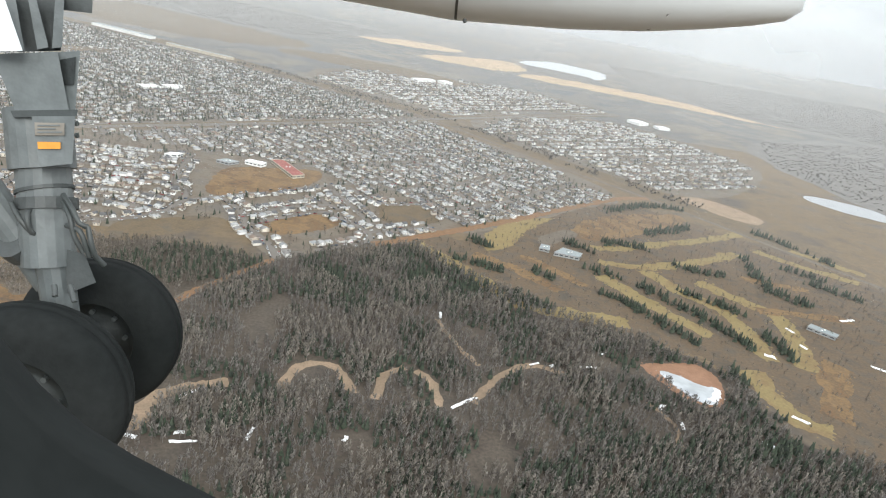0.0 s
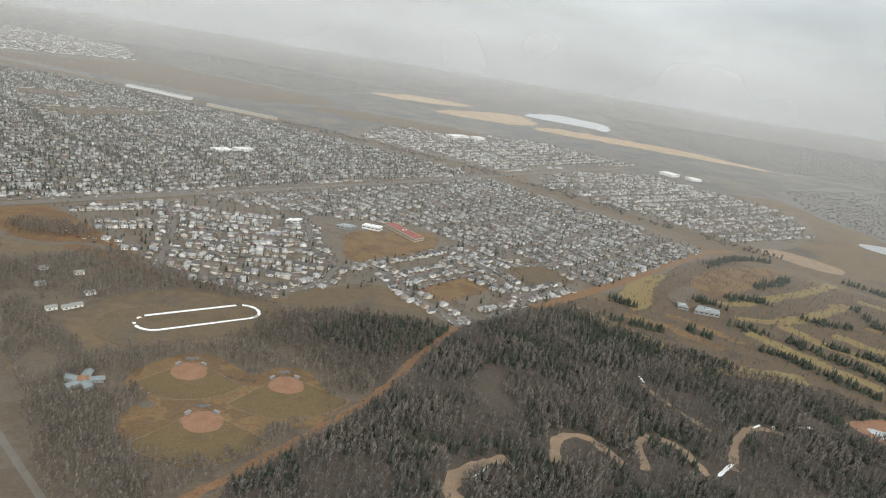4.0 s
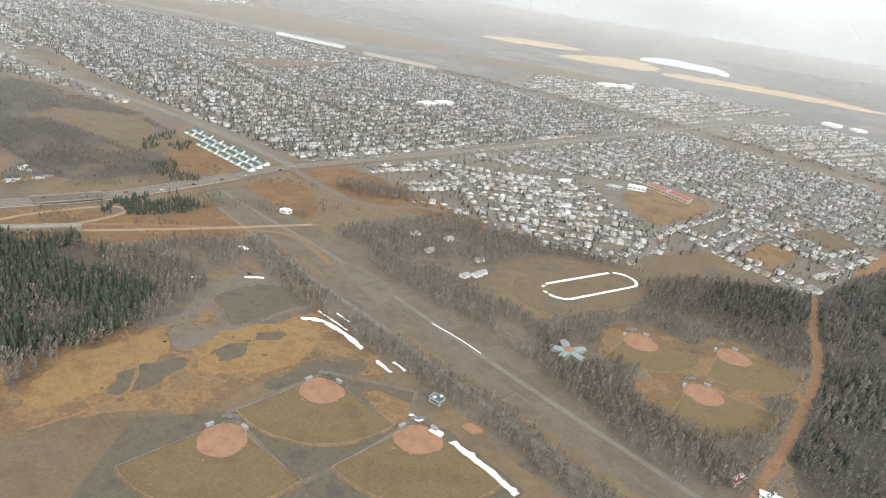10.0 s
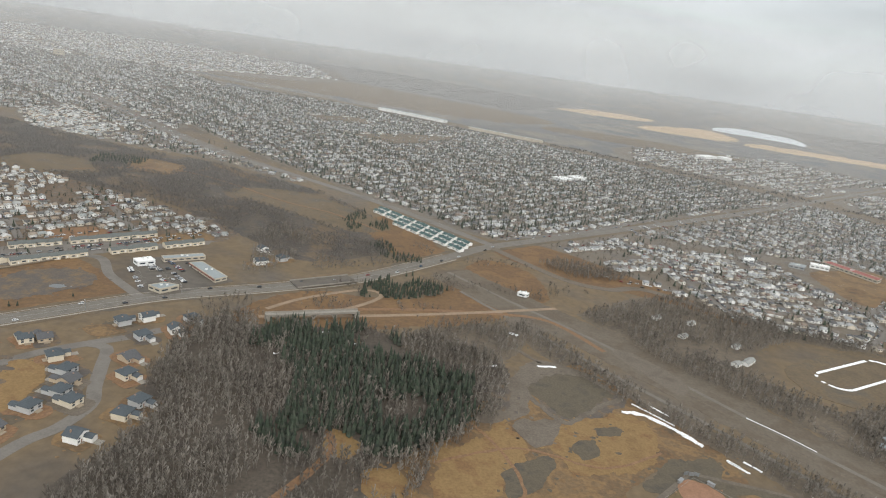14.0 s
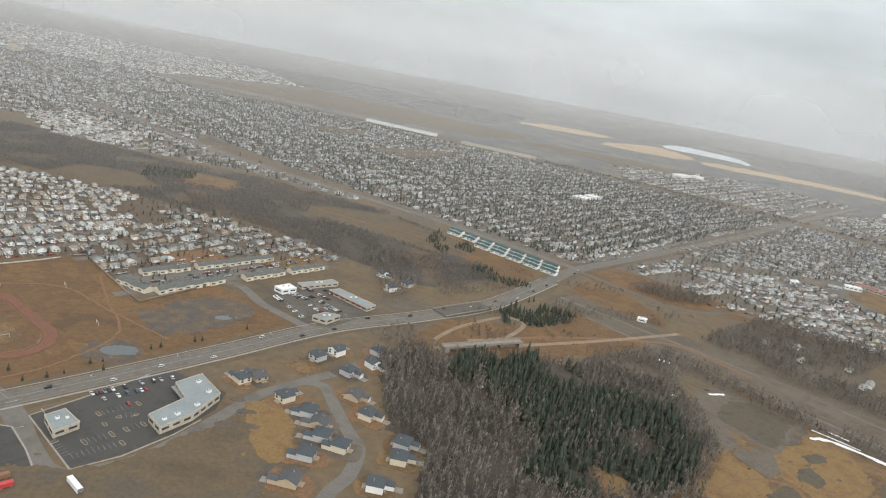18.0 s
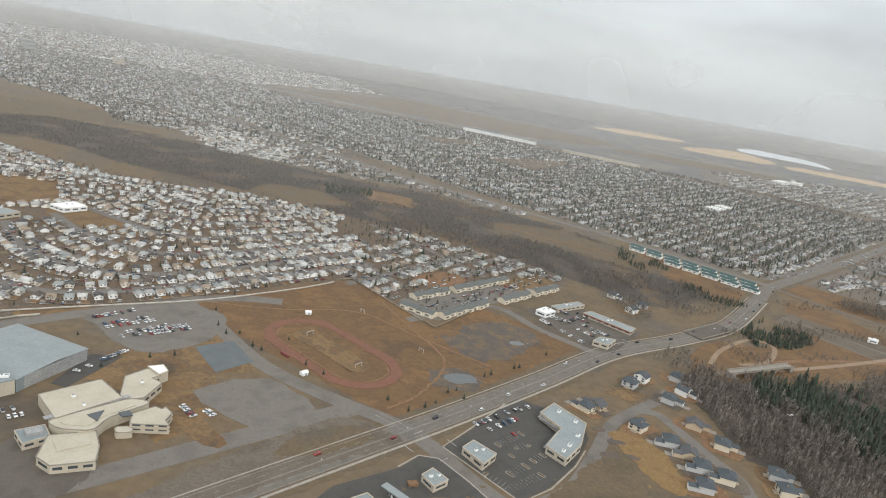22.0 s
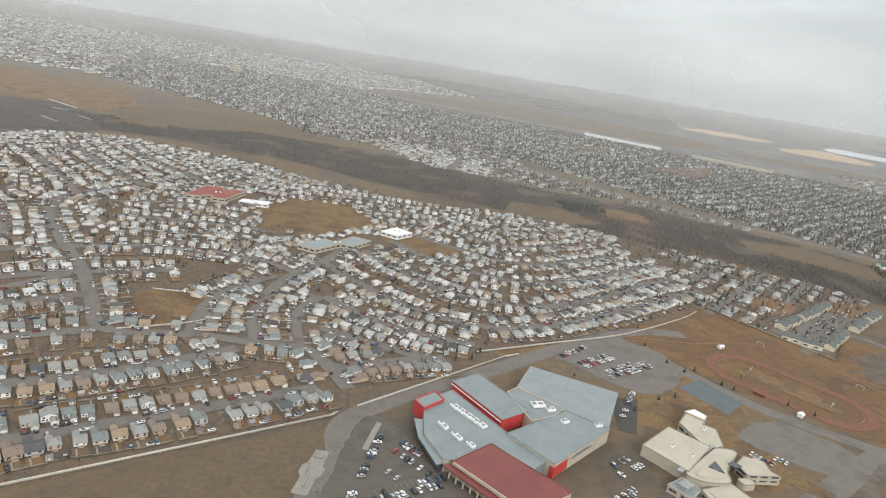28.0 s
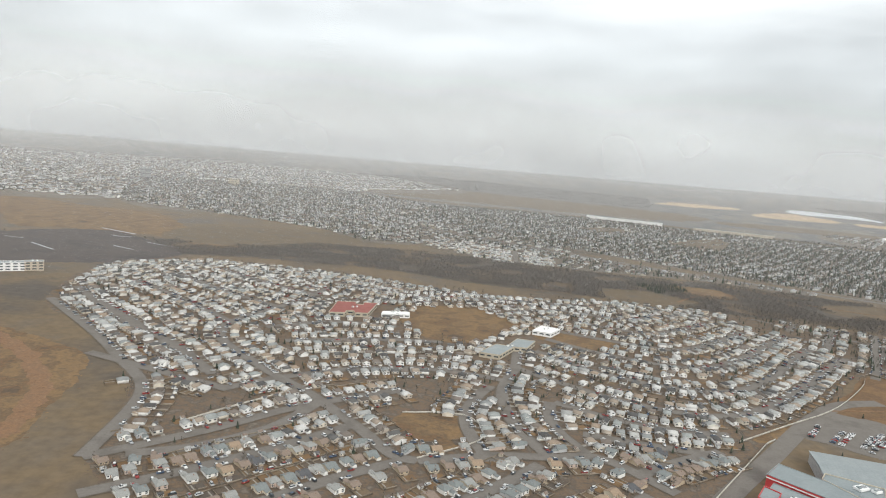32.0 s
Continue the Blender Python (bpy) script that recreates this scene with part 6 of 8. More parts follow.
part("canopy", prism([(-1701.5, 419), (-1698.5, 399.5), (-1688, 374.5), (-1684, 377), (-1693.5, 401), (-1696, 419)], 0.8, 5.6), M["metal_pale"], arena)
block(arena, [(-1702, 436), (-1689, 450), (-1683, 441), (-1696, 427)], 9.2, M["red"], M["metal_roof"], lip=0.8)
block(arena, [(-1645, 410), (-1602, 447), (-1577, 431), (-1621, 384)], 9.5, M["cream"], M["metal_roof"], lip=0.6, rim=M["metal_pale"])
for row, (z, spans) in enumerate(((6.9, ((0.36, 0.42), (0.43, 0.52), (0.53, 0.6))), (6.0, ((0.3, 0.37), (0.38, 0.44), (0.45, 0.55), (0.56, 0.62), (0.63, 0.66))))):
    for u0, u1 in spans:
        e0, e1 = np.array([-1620.6, 383.6]), np.array([-1576.6, 430.6])
        part("sign_bar", edge_box(e0 + (e1 - e0) * u0, e0 + (e1 - e0) * u1, 0.5, 0.5, z), M["steel"], arena, "dark grey bar of facade lettering")
part("red_corner", prism([(-1623, 385.5), (-1610, 399.5), (-1608.5, 397.5), (-1621, 383)], 7, 0.5), M["red"], arena)
part("entry_link", prism([(-1655, 400), (-1644, 411), (-1624, 389), (-1634, 378)], 8.2), M["metal_roof"], arena)
block(arena, [(-1680, 376), (-1656, 399), (-1615, 362), (-1643, 340)], 8.0, M["cream"], M["red_roof"], lip=0.4, rim=M["red_roof"])
part("cream_front", edge_box((-1679, 374), (-1644, 340.6), 1.6, 0.6, 8.0), M["cream"], arena)
for j in range(10):
    p = np.array([-1680, 376]) + (np.array([37, -36]) * (j + 0.5) / 10) + np.array([-2.2, -2.2])
    part("pillar", shift(box(0.8, 0.8, 6.4), *p), M["cream"], arena)
part("portico_roof", prism([(-1684.5, 373.5), (-1680.3, 375.8), (-1643.3, 339.8), (-1647, 336.5)], 0.7, 6.4), M["red_roof"], arena)
units(arena, [(-1676 + 4 * i, 436 - 4.5 * i, 6, 4, A7) for i in range(5)] + [(-1684, 412, 8, 3, A7), (-1676, 402, 8, 3, A7), (-1668, 395, 6, 3, A7)], 7.8)
block(arena, [(-1640, 462), (-1632, 470), (-1603, 450), (-1612, 438), (-1628, 428)], 9.3, M["cream"], M["metal_roof"], lip=0.9)
units(arena, [(-1621, 449, 9, 6, 0.3), (-1613, 445, 6, 4, 0.3), (-1606, 432, 5, 3.5, 0.6)], 9.8)
part("link_roof", prism([(-1604, 449), (-1600, 455), (-1574, 442), (-1577, 432)], 8.6), M["metal_roof"], arena)
units(arena, [(-1584, 433, 5, 3, 0.3)], 9.7)

college = thing("school", "cream-coloured school with angular stepped wings and a rounded hall", "school")


def rounded(outline, by=3.0, n=5):
    """An outline with its corners turned into arcs."""
    p = [np.asarray(q, float) for q in outline]
    out = []
    for i in range(len(p)):
        a, b, c = p[i - 1], p[i], p[(i + 1) % len(p)]
        u, w = (a - b) / np.hypot(*(a - b)), (c - b) / np.hypot(*(c - b))
        k = min(by, np.hypot(*(a - b)) * 0.45, np.hypot(*(c - b)) * 0.45)
        for t in np.linspace(0, 1, n):
            out.append(tuple((b + u * k) * (1 - t) ** 2 + 2 * b * t * (1 - t) + (b + w * k) * t * t))
    return out


GREY_RIM = M["concrete"]
block(college, [(-1558, 421), (-1532, 448), (-1511, 429), (-1537, 398)], 7.5, M["cream"], M["cream_roof"], lip=0.3, rim=GREY_RIM)
block(college, [(-1521, 458), (-1510, 474), (-1500, 464), (-1504, 460), (-1496, 455), (-1500, 434), (-1513, 428)], 6.2, M["cream"], M["cream_roof"], windows=1, lip=0.4, rim=GREY_RIM)
block(college, [(-1512, 473), (-1503, 478), (-1497, 470), (-1501, 464)], 7.4, M["cream"], M["white"], lip=0.3)
block(college, rounded([(-1541, 395), (-1506, 431), (-1492, 429), (-1511, 405), (-1512, 391), (-1531, 389)], 6.0), 7.0, M["cream"], M["cream_roof"], lip=0.5, rim=GREY_RIM)
part("upper_roof", prism(rounded([(-1534, 396), (-1508, 423), (-1499, 424), (-1514, 405), (-1516, 395), (-1529, 393)], 4.0), 0.7, 7.1), M["cream_roof"], college)
part("skylight", prism([(-1522, 405), (-1515, 412), (-1514, 400)], 0.6, 7.7), M["pane"], college, "dark triangular skylight")
part("roof_strip", prism([(-1541.5, 396), (-1507, 431.5), (-1509.5, 433.5), (-1544, 398.5)], 0.4, 7.2), M["grey_wall"], college, "grey glazed roof strip")
part("stair_skylight", prism([(-1507, 412), (-1502, 416), (-1498, 411), (-1503, 408)], 0.6, 7.1), M["pane"], college, "dark sloping skylight")
east = [(-1500, 415), (-1490, 426), (-1485, 424), (-1484, 427), (-1478, 421), (-1479, 412), (-1475, 407), (-1497, 404)]
block(college, east, 6.0, M["cream"], M["cream_roof"], windows=2, lip=0.4, rim=GREY_RIM)
for a, b in zip(east[2:], east[3:]):
    for z in (1.6, 4.4):
        part("balcony", edge_box(a, b, 0.5, 1.2, z), M["cream"], college)
block(college, rounded([(-1505, 402), (-1496, 405), (-1493, 399), (-1502, 396)], 2.5), 4.0, M["cream"], M["cream_roof"], lip=0.3, rim=GREY_RIM)
block(college, [(-1553, 386), (-1541, 395), (-1533, 385), (-1543, 375)], 4.6, M["beige"], M["metal_roof"], windows=1, lip=0.4)
part("plant_room", prism([(-1548, 386), (-1541, 391), (-1537, 386), (-1544, 381)], 2.0, 4.8), M["grey_wall"], college, "grey rooftop plant room")
block(college, [(-1534, 384), (-1512, 394), (-1504, 380), (-1500, 366), (-1520, 358), (-1530, 364)], 5.4, M["cream"], M["cream_roof"], windows=1, lip=0.4, rim=GREY_RIM)
part("roof_step", prism([(-1530, 381), (-1513, 389), (-1509, 380), (-1522, 370)], 0.7, 5.5), M["cream_roof"], college)
units(college, [(-1538, 423, 2.2, 1.6, 0.8), (-1528, 415, 1.8, 1.4, 0.8), (-1507, 450, 2, 1.6, 0.7)], 7.6)

shops = thing("shopping_block", "L-shaped retail block with pale grey flat roof", "shop")
block(shops, [(-1233, 482), (-1219, 499), (-1200, 474), (-1211, 444), (-1226, 424), (-1237, 437), (-1221, 463)], 5.5, M["beige"], M["metal_pale"], windows=1)
for a, b in (((-1234, 480), (-1222, 464)), ((-1222, 462), (-1237, 438))):
    part("awning", shift(edge_box(a, b, 0.6, 3.0, 3.3), 0, 0), M["steel"], shops)
units(shops, [(-1218, 486, 3, 2.4, 0.9), (-1208, 474, 3, 2.4, 0.9), (-1211, 455, 3, 2.4, 0.9), (-1220, 441, 3, 2.4, 0.9), (-1226, 433, 2.4, 2, 0.9)], 5.7)
for nm, lab, ol, h, wm, rm in (
        ("corner_shop", "small box shop with grey flat roof in a parking lot", [(-1295, 424), (-1287, 434), (-1273, 421), (-1283, 408)], 5, "beige", "metal_pale"),
        ("filling_station", "low filling station kiosk with pale roof", [(-1322, 390), (-1315, 398), (-1306, 388), (-1315, 380)], 4.5, "beige", "metal_pale"),
        ("roadside_shop", "low roadside store with grey roof", [(-1365, 358), (-1353, 367), (-1334, 345), (-1347, 338)], 4.5, "beige", "metal_roof"),
        ("mall_strip", "long low mall strip with reddish front", [(-1142, 716), (-1131, 724), (-1092, 690), (-1101, 678)], 4, "cream", "metal_pale"),
        ("mall_shop", "white-roofed low mall building", [(-1176, 724), (-1140, 750), (-1134, 742), (-1170, 716)], 4, "beige", "metal_pale"),
        ("mall_box", "small white-roofed box shop", [(-1197, 702), (-1184, 715), (-1175, 706), (-1188, 694)], 5, "white", "white"),
        ("mall_diner", "small diner with grey roof in a parking lot", [(-1152, 638), (-1141, 650), (-1126, 648), (-1138, 632)], 5, "cream", "metal_roof"),
        ("red_roof_school", "low school with broad faded red roof", [(-1993, 862), (-1985, 920), (-1962, 921), (-1961, 909), (-1952, 909), (-1951, 921), (-1934, 920), (-1946, 866), (-1962, 865), (-1963, 874), (-1972, 874), (-1974, 863)], 5, "cream", "brick_red"),
        ("white_annex", "white flat-roofed school annex", [(-1930, 868), (-1928, 882), (-1895, 884), (-1895, 872)], 4.5, "white", "white"),
        ("long_school", "long low school with pale grey roofs", [(-1832, 730), (-1808, 762), (-1797, 757), (-1779, 787), (-1760, 780), (-1776, 752), (-1790, 754), (-1812, 722)], 5, "cream", "metal_pale"),
        ("white_school", "white flat-roofed school building", [(-1752, 826), (-1735, 850), (-1715, 838), (-1732, 816)], 5, "white", "white"),
        ("old_school", "long school with faded red roofs", [(-240, 1116), (-222, 1126), (-174, 1058), (-190, 1042)], 5, "cream", "brick_red"),
        ("school_hall", "white-roofed school hall beside a field", [(-276, 1084), (-270, 1096), (-242, 1090), (-248, 1077)], 6, "white", "white"),
        ("grey_school_wing", "long grey-roofed school wing", [(-318, 1070), (-306, 1086), (-284, 1080), (-296, 1062)], 4, "grey_wall", "metal_pale"),
        ("white_hall", "white-roofed hall among houses", [(-396, 1058), (-390, 1070), (-372, 1076), (-377, 1062)], 5, "white", "white"),
        ("far_school", "long white-roofed school in a far suburb", [(-640, 1560), (-612, 1590), (-588, 1570), (-616, 1540)], 6, "white", "white"),
        ("far_school_annex", "white-roofed school annex in a far suburb", [(-600, 1600), (-570, 1628), (-550, 1610), (-580, 1584)], 6, "white", "white"),
        ("far_mill", "far white industrial sheds", [(-40, 2376), (20, 2424), (44, 2404), (-16, 2356)], 9, "white", "white"),
        ("far_mill_hall", "far white industrial hall", [(50, 2420), (80, 2444), (104, 2420), (74, 2396)], 9, "white", "white"),
        ("far_depot", "far white depot beside woods", [(680, 2220), (720, 2250), (750, 2210), (710, 2180)], 8, "white", "white"),
        ("far_store", "small far white store beside woods", [(760, 2190), (800, 2200), (810, 2170), (770, 2160)], 7, "white", "white"),
        ("rail_sheds", "very long white railside sheds", [(-830, 2268), (-824, 2282), (-590, 2186), (-596, 2172)], 8, "cream", "metal_pale"),
        ("rail_sheds_far", "very long pale railside sheds", [(-1150, 2460), (-1140, 2485), (-900, 2370), (-910, 2345)], 8, "white", "metal_pale"),
        ("apartment_block", "long pale apartment block at the edge of a valley", [(-2435, 1004), (-2440, 1017), (-2409, 1030), (-2404, 1017)], 11, "white", "metal_pale"),
        ("apartment_house", "beige apartment block at the edge of a valley", [(-2406, 1016), (-2412, 1029), (-2391, 1038), (-2385, 1025)], 12, "beige", "metal_pale"),
        ("clubhouse", "golf clubhouse with grey roofs", [(205, 868), (222, 892), (248, 880), (240, 862)], 5, "grey_wall", "metal_pale"),
        ("club_shed", "pale shed beside a clubhouse", [(186, 880), (192, 898), (204, 895), (200, 876)], 4, "grey_wall", "metal_pale"),
        ("lodge", "low grey lodge among trees", [(505, 738), (516, 748), (540, 726), (530, 716)], 4, "grey_wall", "metal_roof"),
        ("park_hut", "small white utility hut in a clearing", [(-778, 766), (-774, 772), (-764, 768), (-768, 762)], 4, "white", "white"),
        ("green_hut", "small green-roofed field hut", [(-599, 427), (-595, 433), (-587, 427), (-591, 421)], 3.4, "grey_wall", "green_roof"),
        ("park_store", "small white park store beside trees", [(-380, 362), (-378, 367), (-365, 361), (-367, 356)], 2.6, "white", "white"),
        ("red_store", "small red-roofed store beside trees", [(-394, 369), (-396, 373), (-384, 382), (-382, 378)], 2.4, "cream", "red_roof"),
        ("tower_block", "far dark grey tower block", [(-2800, 2740), (-2790, 2765), (-2765, 2755), (-2775, 2730)], 42, "grey_wall", "metal_roof"),
        ("tower_block_pale", "far pale tower block", [(-2480, 2760), (-2470, 2780), (-2440, 2770), (-2450, 2750)], 26, "cream", "metal_pale")):
    ob = thing(nm, lab, "building")
    c = np.mean(ol, 0)
    block(ob, ol, h, M[wm], M[rm], windows=0 if c[1] > 1300 and h < 10 else 3 if h > 10 else 1, lip=0.6)
    units(ob, [(c[0] - 2, c[1], 2.2, 1.8, 0.7), (c[0] + 3, c[1] + 2, 1.8, 1.6, 0.7)], h + 0.2)
    if nm == "mall_strip":
        part("sign_band", edge_box((-1142.6, 715.4), (-1101.6, 677.4), 0.8, 0.4, 3.0), M["brick_red"], ob, "red band over shop fronts")

canopy = thing("station_canopy", "long flat grey canopy over fuel pumps", "canopy", "", -1333, 366, 0.1, math.atan2(-18, 20))
part("canopy_roof", box(30, 5, 0.7, 0, 0, 4.6), M["metal_pale"], canopy)
for x in (-10, 0, 10):
    part("post", box(0.5, 0.5, 4.6, x), M["steel"], canopy)
    part("pump", box(1.0, 0.6, 1.5, x + 2), M["white"], canopy)
for nm, lab, x, y, ln, w, h, a, mt in (("container", "orange shipping container on a gravel yard", -1293, 366, 12, 3, 2.9, 0.7, "clay"), ("container", "red shipping container on a gravel yard", -1286, 361, 7, 3, 2.8, 0.7, "red"), ("trailer", "white lorry trailer parked beside a road", -1253, 366, 14, 3, 3.4, -0.8, "white"), ("container", "brown storage heap beside a filling station", -1327, 385, 6, 4, 2.2, 0.3, "trail")):
    ob = thing(nm, lab, nm, "", x, y, 0.1, a)
    part("body", box(ln, w, h - 0.5, 0, 0, 0.5), M[mt], ob)
    part("door", box(0.1, w * 0.9, h - 0.8, ln / 2 + 0.06, 0, 0.6), M["steel"], ob)
    for sx in (-0.35, 0.35):
        part("skid", box(1.2, w * 0.9, 0.5, sx * ln), M["steel"], ob)

# townhouse rows
def terrace(a, b, count, name, label, wall, roof, depth=11.0, h=4.6, group="townhouse rows"):
    a, b = np.asarray(a, float), np.asarray(b, float)
    ln, ang = float(np.hypot(*(b - a))), math.atan2(*(b - a)[::-1])
    ob = thing(name, label, "townhouses", group, *((a + b) / 2), 0, ang)
    w = ln / count
    for i in range(count):
        x = -ln / 2 + w * (i + 0.5)
        off = 0.7 if i % 2 else -0.7
        part("wall", shift(gable_walls(w, depth, h, 2.2), x, off), wall, ob)
        part("roof", shift(gable(w, depth, h, 2.2, 0.2, 0.2), x, off), roof, ob)
        for sgn in (-1, 1):
            win = part("window", box(w * 0.4, 0.12, 1.3, x - w * 0.15, off + sgn * (depth / 2 + 0.06), 1.6), M["pane"], ob)
        part("door", box(1.0, 0.12, 2.1, x + w * 0.28, off - depth / 2 - 0.06, 0.6), M["trim"], ob)
    return ob


WB, WW = SIDING["beige"], SIDING["white"]
for a, b, n in (((-1337, 672), (-1306, 652), 4), ((-1300, 655), (-1250, 708), 8), ((-1328, 697), (-1290, 730), 6), ((-1284, 736), (-1244, 772), 6), ((-1232, 722), (-1196, 757), 6), ((-1190, 763), (-1156, 795), 6), ((-1260, 760), (-1215, 800), 6)):
    terrace(a, b, n, "townhouse_row", "row of beige townhouses with dark grey roofs", WB, SHINGLE["town"])
for i in range(7):
    for j in range(3):
        p = np.array([-966 + 21 * i - 6 * j, 1064 - 19.5 * i - 17 * j])
        if j == 2 and i < 2:
            continue
        terrace(p + (-8.5, 8), p + (8.5, -8), 3, "green_townhouse_row", "row of white townhouses with dark green roofs", WW, M["green_roof"], 9, 4, "green-roofed townhouses")

# new villas on building plots
VILLA = [house("grey", "slate", "hip", "new houses on building plots", "villa"), house("beige", "slate", "hip", "new houses on building plots", "villa"), house("white", "slate", "tall", "new houses on building plots", "villa"), house("tan", "dark", "long", "new houses on building plots", "villa")]
VP = [(-1085, 797, 0.8, 2), (-1076, 752, 2.2, 2), (-1056, 774, 2.4, 0), (-1139, 559, 2.4, 0), (-1124, 573, 2.4, 2), (-1191, 506, -2.4, 1), (-1180, 513, -2.4, 3), (-1156, 486, 2.3, 1), (-1112, 538, 0.9, 0), (-1088, 583, 0.9, 0), (-1092, 557, 0.7, 2), (-1106, 500, 1.1, 3), (-1095, 474, 1.1, 1), (-1137, 469, -1.8, 0), (-1128, 456, -1.8, 3), (-1112, 430, -1.9, 1), (-1125, 440, -1.8, 0), (-1133, 417, -1.8, 0), (-1140, 389, -1.8, 3), (-1070, 441, 1.2, 0), (-1073, 423, 1.4, 1), (-1088, 392, 1.4, 2)]
r7 = np.random.default_rng(77)
villa_drives = Soup()
for x, y, a, k in VP:
    c, s_ = math.cos(a), math.sin(a)

    def on_lot(px, py):
        return (x + px * c - py * s_, y + px * s_ + py * c)
    soil = ("gravel", "trail", "dull", "tan", "marsh")[int(r7.integers(0, 5))]
    patch("villa_lot", [on_lot(-9, -13), on_lot(9, -13), on_lot(9.5, 0), on_lot(8, 13), on_lot(-8, 12), on_lot(-9.5, 0)], 0.1, M[soil], "bare unfinished yard round a new house", "yard", 3.0, step=4)
    zz = layer(0)
    villa_drives.raw([(*q, zz) for q in (on_lot(0.2, -9), on_lot(5.2, -9), on_lot(5.6, -17), on_lot(-0.2, -17))], [[0, 3, 2, 1]])
villa_drives.build("villa_driveways", [M["concrete"]], "pale concrete driveways of new houses", "driveway")
patch("plot_grass", [(-1182, 474), (-1166, 478), (-1148, 462), (-1143, 440), (-1150, 408), (-1163, 415), (-1172, 440)], 0.1, M["bright_grass"], "orange dry grass on building plots", "grass", 5, step=4)
patch("plot_grass", [(-1165, 540), (-1150, 556), (-1128, 546), (-1142, 530)], 0.1, M["tan"], "brown dry grass on building plots", "grass", 4, step=4)
for p_, rr in (((-1178, 462), 6), ((-1172, 446), 6), ((-1188, 478), 5)):
    patch("soil_heap", [(p_[0] + rr * math.cos(t * 0.7854), p_[1] + rr * 0.5 * math.sin(t * 0.7854)) for t in range(8)], 0.1, M["marsh"], "dark heap of damp soil on a building plot", "soil", 2.5, step=2)
first = set()
for x, y, a, k in VP:
    m = pose(x * S, y * S, 0.1, 0, 0, math.degrees(a)) @ Matrix.Diagonal((1.05, 1.05, 1.08, 1))
    if k in first:
        copy_thing(VILLA[k], m)
    else:
        VILLA[k].matrix_basis = m
        first.add(k)

# star-shaped park pavilion
pav = thing("pavilion", "grey star-shaped park pavilion with an orange-lit centre roof", "pavilion", "", -479, 520, 0, 0.4)
for k in range(5):
    a = k * 2 * math.pi / 5
    g = gable(15, 7, 3.2, 1.6, 0.4, 0.2)
    part("roof", shift(shift(g, 8.5, 0), 0, 0, 0, a), M["metal_roof"], pav)
    part("wall", shift(shift(gable_walls(13, 6, 3.2, 1.4), 8.5, 0), 0, 0, 0, a), M["grey_wall"], pav)
part("centre_roof", hip(8, 8, 4.6, 2.2, 0.3, 0.2, 0.05), M["clay"], pav, "orange-red centre roof")

# bridges
def bridge(a, b, width, z, label, piers, parapet, deck):
    a, b = np.asarray(a, float), np.asarray(b, float)
    ln, ang = float(np.hypot(*(b - a))), math.atan2(*(b - a)[::-1])
    ob = thing("bridge", label, "bridge", "", *((a + b) / 2), 0, ang)
    part("deck", box(ln, width, 0.9, 0, 0, z - 0.9), deck, ob)
    for sgn in (-1, 1):
        part("parapet", box(ln, 0.5, 1.3, 0, sgn * (width / 2 - 0.2), z), parapet, ob)
        part("abutment", box(5, width, z - 0.9, sgn * (ln / 2 - 2.5)), M["concrete"], ob)
    for x in piers:
        for sgn in (-1, 1):
            v = [(x - 0.6, -width * 0.35, 0), (x + 0.6, -width * 0.35, 0), (x + 0.6, width * 0.35, 0), (x - 0.6, width * 0.35, 0)]
            t = sgn * 2.6
            part("pier", (v + [(q[0] + t, q[1], z - 0.9) for q in v], box(1, 1, 1)[1]), M["concrete"], ob)
    return ob


bridge((-1028, 606), (-946, 644), 8, 5.5, "old pale concrete road bridge on V-shaped piers", (-20, 0, 20), M["concrete"], M["concrete"])
bridge((-1024, 701), (-968, 743), 22, 1.5, "concrete highway bridge with pale parapets", (0,), M["concrete"], M["asphalt"])

